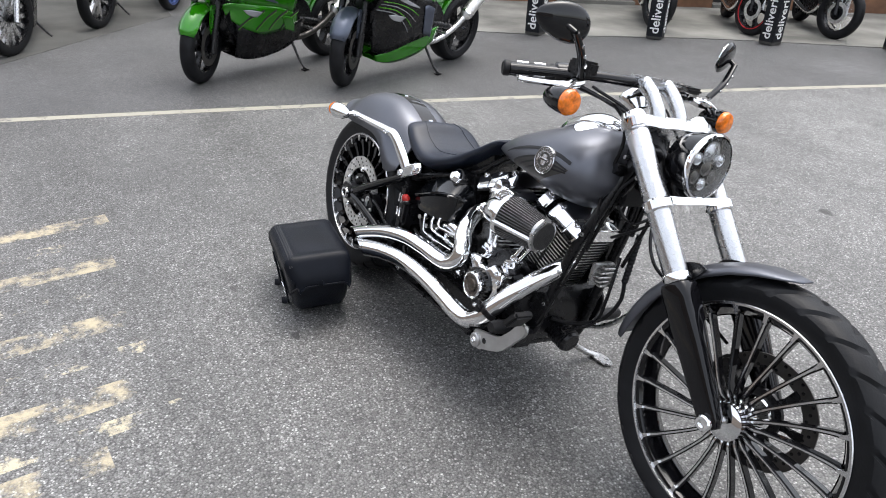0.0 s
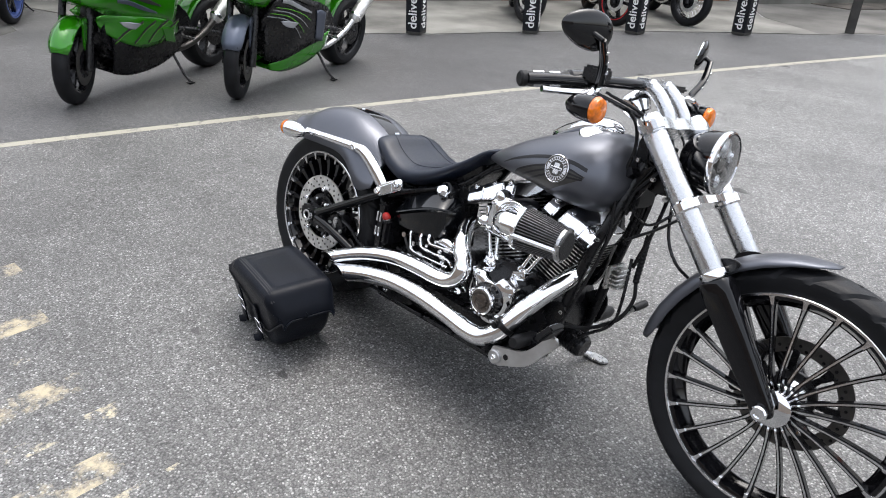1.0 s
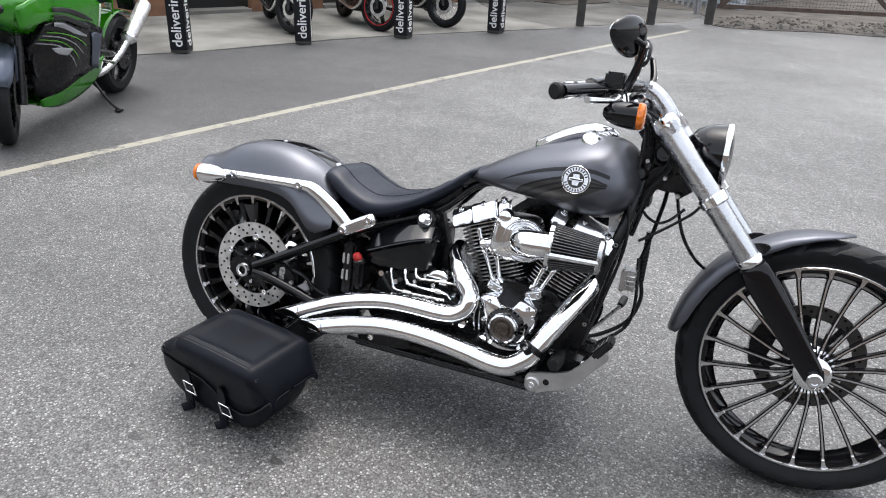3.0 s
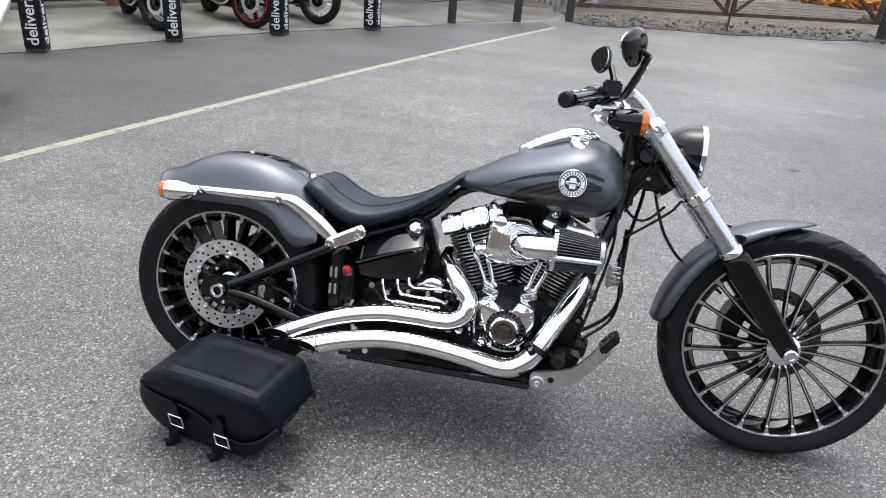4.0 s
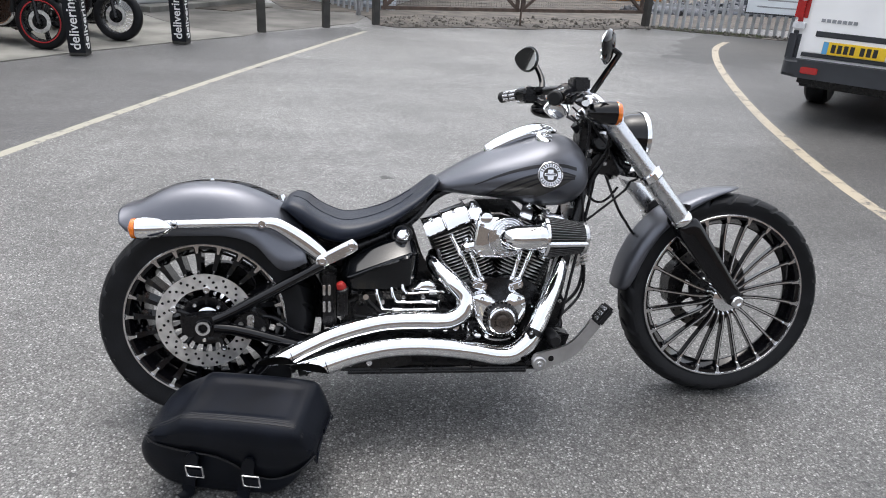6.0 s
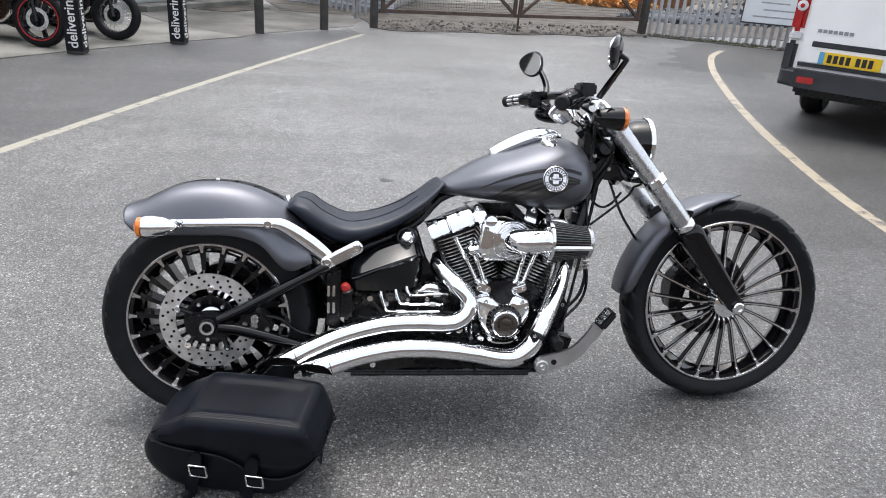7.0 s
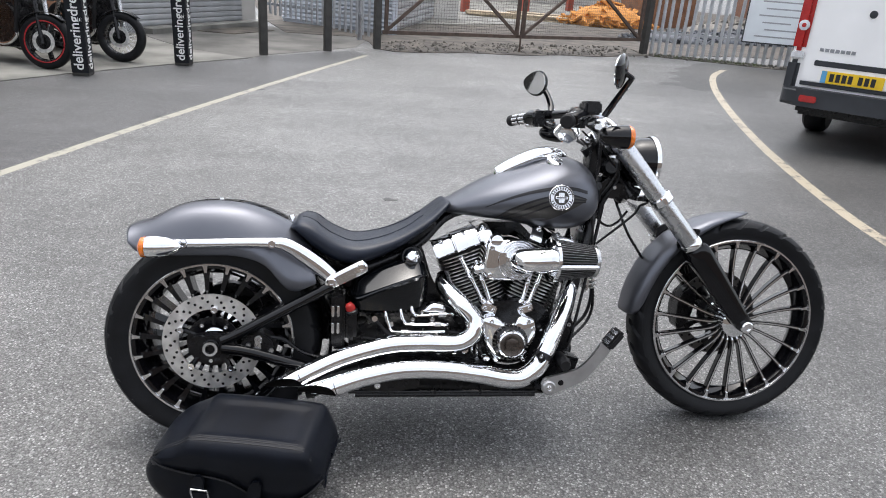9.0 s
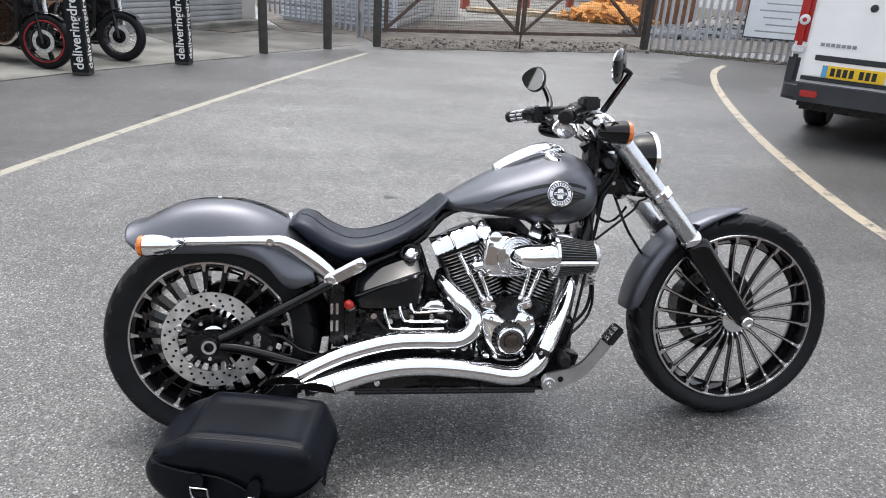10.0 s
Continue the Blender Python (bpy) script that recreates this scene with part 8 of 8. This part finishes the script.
heap(8.1, 20.2, 1.5, 1.1, 0.75, 160, ORANGE, "timber_heap", "heap of orange timber offcuts beyond the gate", 0.4)
heap(10.7, 16.9, 1.9, 1.0, 0.30, 170, DEBRIS, "debris_heap", "dark slate-grey debris heap behind the fence", 0.30)
heap(8.3, 15.9, 1.3, 0.8, 0.22, 110, DEBRIS, "debris_heap", "low dark debris heap behind the fence", 0.24)
heap(11.5, 18.9, 1.8, 1.2, 0.45, 120, STONE, "rubble_heap", "grey rubble heap behind the fence", 0.35)
tagged(part("skip", slab([(-0.9, 0.0), (0.9, 0.0), (1.05, 1.5), (-1.05, 1.5)], -0.8, 0.8, 0.03), BROWN, None, "", pose(10.3, 21.6, 0.02, 0, 0, 20)), "brown steel skip beside the timber heap", "skip")
gen = thing("generator", pose(12.9, 17.4, 0.0, 0, 0, 20), "orange generator on a small stand behind the fence", "generator")
part("housing", box(-0.4, 0.4, -0.25, 0.25, 0.35, 0.85, 0.05), ORANGE, gen)
for sx in (-1, 1):
    for sy in (-1, 1):
        part("leg", along((sx * 0.3, sy * 0.2, 0.0), (sx * 0.3, sy * 0.2, 0.36), 0.02, 8), BLACK, gen)

# ---- white van parked across the curved line ----
VAN = pose(4.50, 4.485, 0, 0, 0, -44.4)
van = thing("delivery_van", VAN, "white delivery van with grey rear bumper and tall red tail lamps", "van")
VW, VL = 1.99, 5.6
secs = []
for y, inset, ztop in ((0.0, 0.03, 2.45), (0.06, 0.0, 2.55), (1.2, -0.01, 2.58), (3.6, -0.01, 2.58), (4.15, 0.02, 2.45), (4.75, 0.08, 1.62), (5.35, 0.14, 1.25), (5.55, 0.25, 1.0)):
    x0, x1 = inset, VW - inset
    secs.append([(x0 + 0.02, y, 0.52), (x0, y, 0.75), (x0 + 0.01, y, 1.25), (x0 + 0.10, y, ztop - 0.12), (x0 + 0.22, y, ztop), (x1 - 0.22, y, ztop), (x1 - 0.10, y, ztop - 0.12), (x1 - 0.01, y, 1.25), (x1, y, 0.75), (x1 - 0.02, y, 0.52)])
part("body", rings(bmesh.new(), secs), VANW, van, "white painted van body", angle=0.9)
part("underside", box(0.12, VW - 0.12, 0.15, 5.3, 0.30, 0.56, 0.03), BLACK, van)
bump = slab(smooth_outline([(-0.01, 0.14), (0.0, 0.02), (0.06, -0.075), (0.25, -0.10), (1.0, -0.11), (1.74, -0.10), (1.93, -0.075), (1.99, 0.02), (2.0, 0.14), (1.8, 0.10), (0.2, 0.10)], 3), 0.41, 0.575, 0.03, "XY", 3)
part("rear_bumper", bump, BUMPER, van, "grey plastic rear bumper")
for s, x in ((-1, 0.0), (1, VW)):
    part("corner_panel", box(min(x, x - s * 0.105), max(x, x - s * 0.105), -0.040, 0.14, 0.54, 0.82, 0.03), BUMPER, van, "dark grey rear corner panel")
    part("corner_bracket", box(min(x, x - s * 0.12) + 0.01, max(x, x - s * 0.12), -0.040, 0.1, 0.835, 0.895, 0.008), LAMPCLEAR, van)
    lamp = part("tail_lamp", box(min(x, x - s * 0.125) + 0.005, max(x, x - s * 0.125) - 0.005, -0.042, 0.08, 0.90, 1.72, 0.035), REDLENS, van, "tall red tail lamp")
    part("reverse_lamp", spun([(0.048, 0), (0.044, 0.7), (0.03, 1.0), (0, 1)], (x - s * 0.066, -0.040, 1.13), (x - s * 0.066, -0.052, 1.13), 24), LAMPCLEAR, lamp, "round clear reversing lamp")
    part("lamp_core", spun([(0.022, 0), (0.018, 0.7), (0, 1)], (x - s * 0.066, -0.050, 1.13), (x - s * 0.066, -0.056, 1.13), 20), REDLENS, lamp)
    part("reflector", box(x - s * 0.26 - 0.075, x - s * 0.26 + 0.075, -0.118, -0.09, 0.455, 0.515, 0.008), REDLENS, van, "red bumper reflector")
    for wy in (1.22, 4.45):
        wl_ = part("wheel", lathe([(0.20, -0.10), (0.30, -0.115), (0.335, -0.085), (0.342, 0.0), (0.335, 0.085), (0.30, 0.115), (0.20, 0.10)], 40, "X", (x - s * 0.17, wy, 0.342), wrap=True), RUBBER, van, "black van tyre")
        part("wheel_rim", lathe([(0.0, -s * -0.03), (0.12, s * 0.05), (0.20, s * 0.09), (0.205, 0.0), (0.0, 0.0)], 30, "X", (x - s * 0.17, wy, 0.342)), STEEL, wl_)
part("door_gap", box(0.99, 1.0, -0.006, 0.03, 0.66, 2.4), BUMPER, van)
for x0, x1 in ((0.135, 0.985), (1.005, 1.855)):
    dr = part("rear_door", box(x0, x1, -0.022, 0.03, 0.63, 2.38, 0.014), VANW, van, "white rear door")
    part("door_strip", box(x0 + 0.09, x1 - 0.02, -0.030, -0.018, 0.785, 0.835, 0.006), BUMPER, dr, "dark grey trim strip")
    part("rear_window", box(x0 + 0.12, x1 - 0.10, -0.027, -0.018, 1.55, 2.2, 0.02), GLOSS, dr, "dark rear window")
part("door_lock", spun([(0.034, 0), (0.03, 0.8), (0, 1)], (0.60, -0.02, 1.27), (0.60, -0.034, 1.27), 20), BUMPER, van)
part("step_shadow", box(0.14, 1.85, -0.02, 0.05, 0.60, 0.635), BUMPER, van)
plate = part("number_plate", box(0.31, 0.83, -0.034, -0.024, 0.640, 0.751, 0.003), YELLOW, van, "yellow number plate with dark bars")
part("plate_band", box(0.312, 0.357, -0.0365, -0.032, 0.642, 0.749), EUBLUE, plate)
for i in range(7):
    x = 0.385 + 0.052 * i + (0.03 if i > 3 else 0)
    part("plate_bar", box(x, x + 0.036, -0.0372, -0.033, 0.660, 0.732), TEXTBLACK, plate)
for i in range(7):
    part("badge_bar", box(0.245 + 0.044 * i, 0.245 + 0.044 * i + 0.034, -0.027, -0.02, 0.915, 0.945), GREYTEXT, van, "small grey badge bar")

# brick building that closes the yard behind the camera
solid_wall("wall_south", (14, -8.0), (-11, -8.0), 0, 3.0, 0.4, DARKWALL, "weathered brown brick wall that closes the yard")
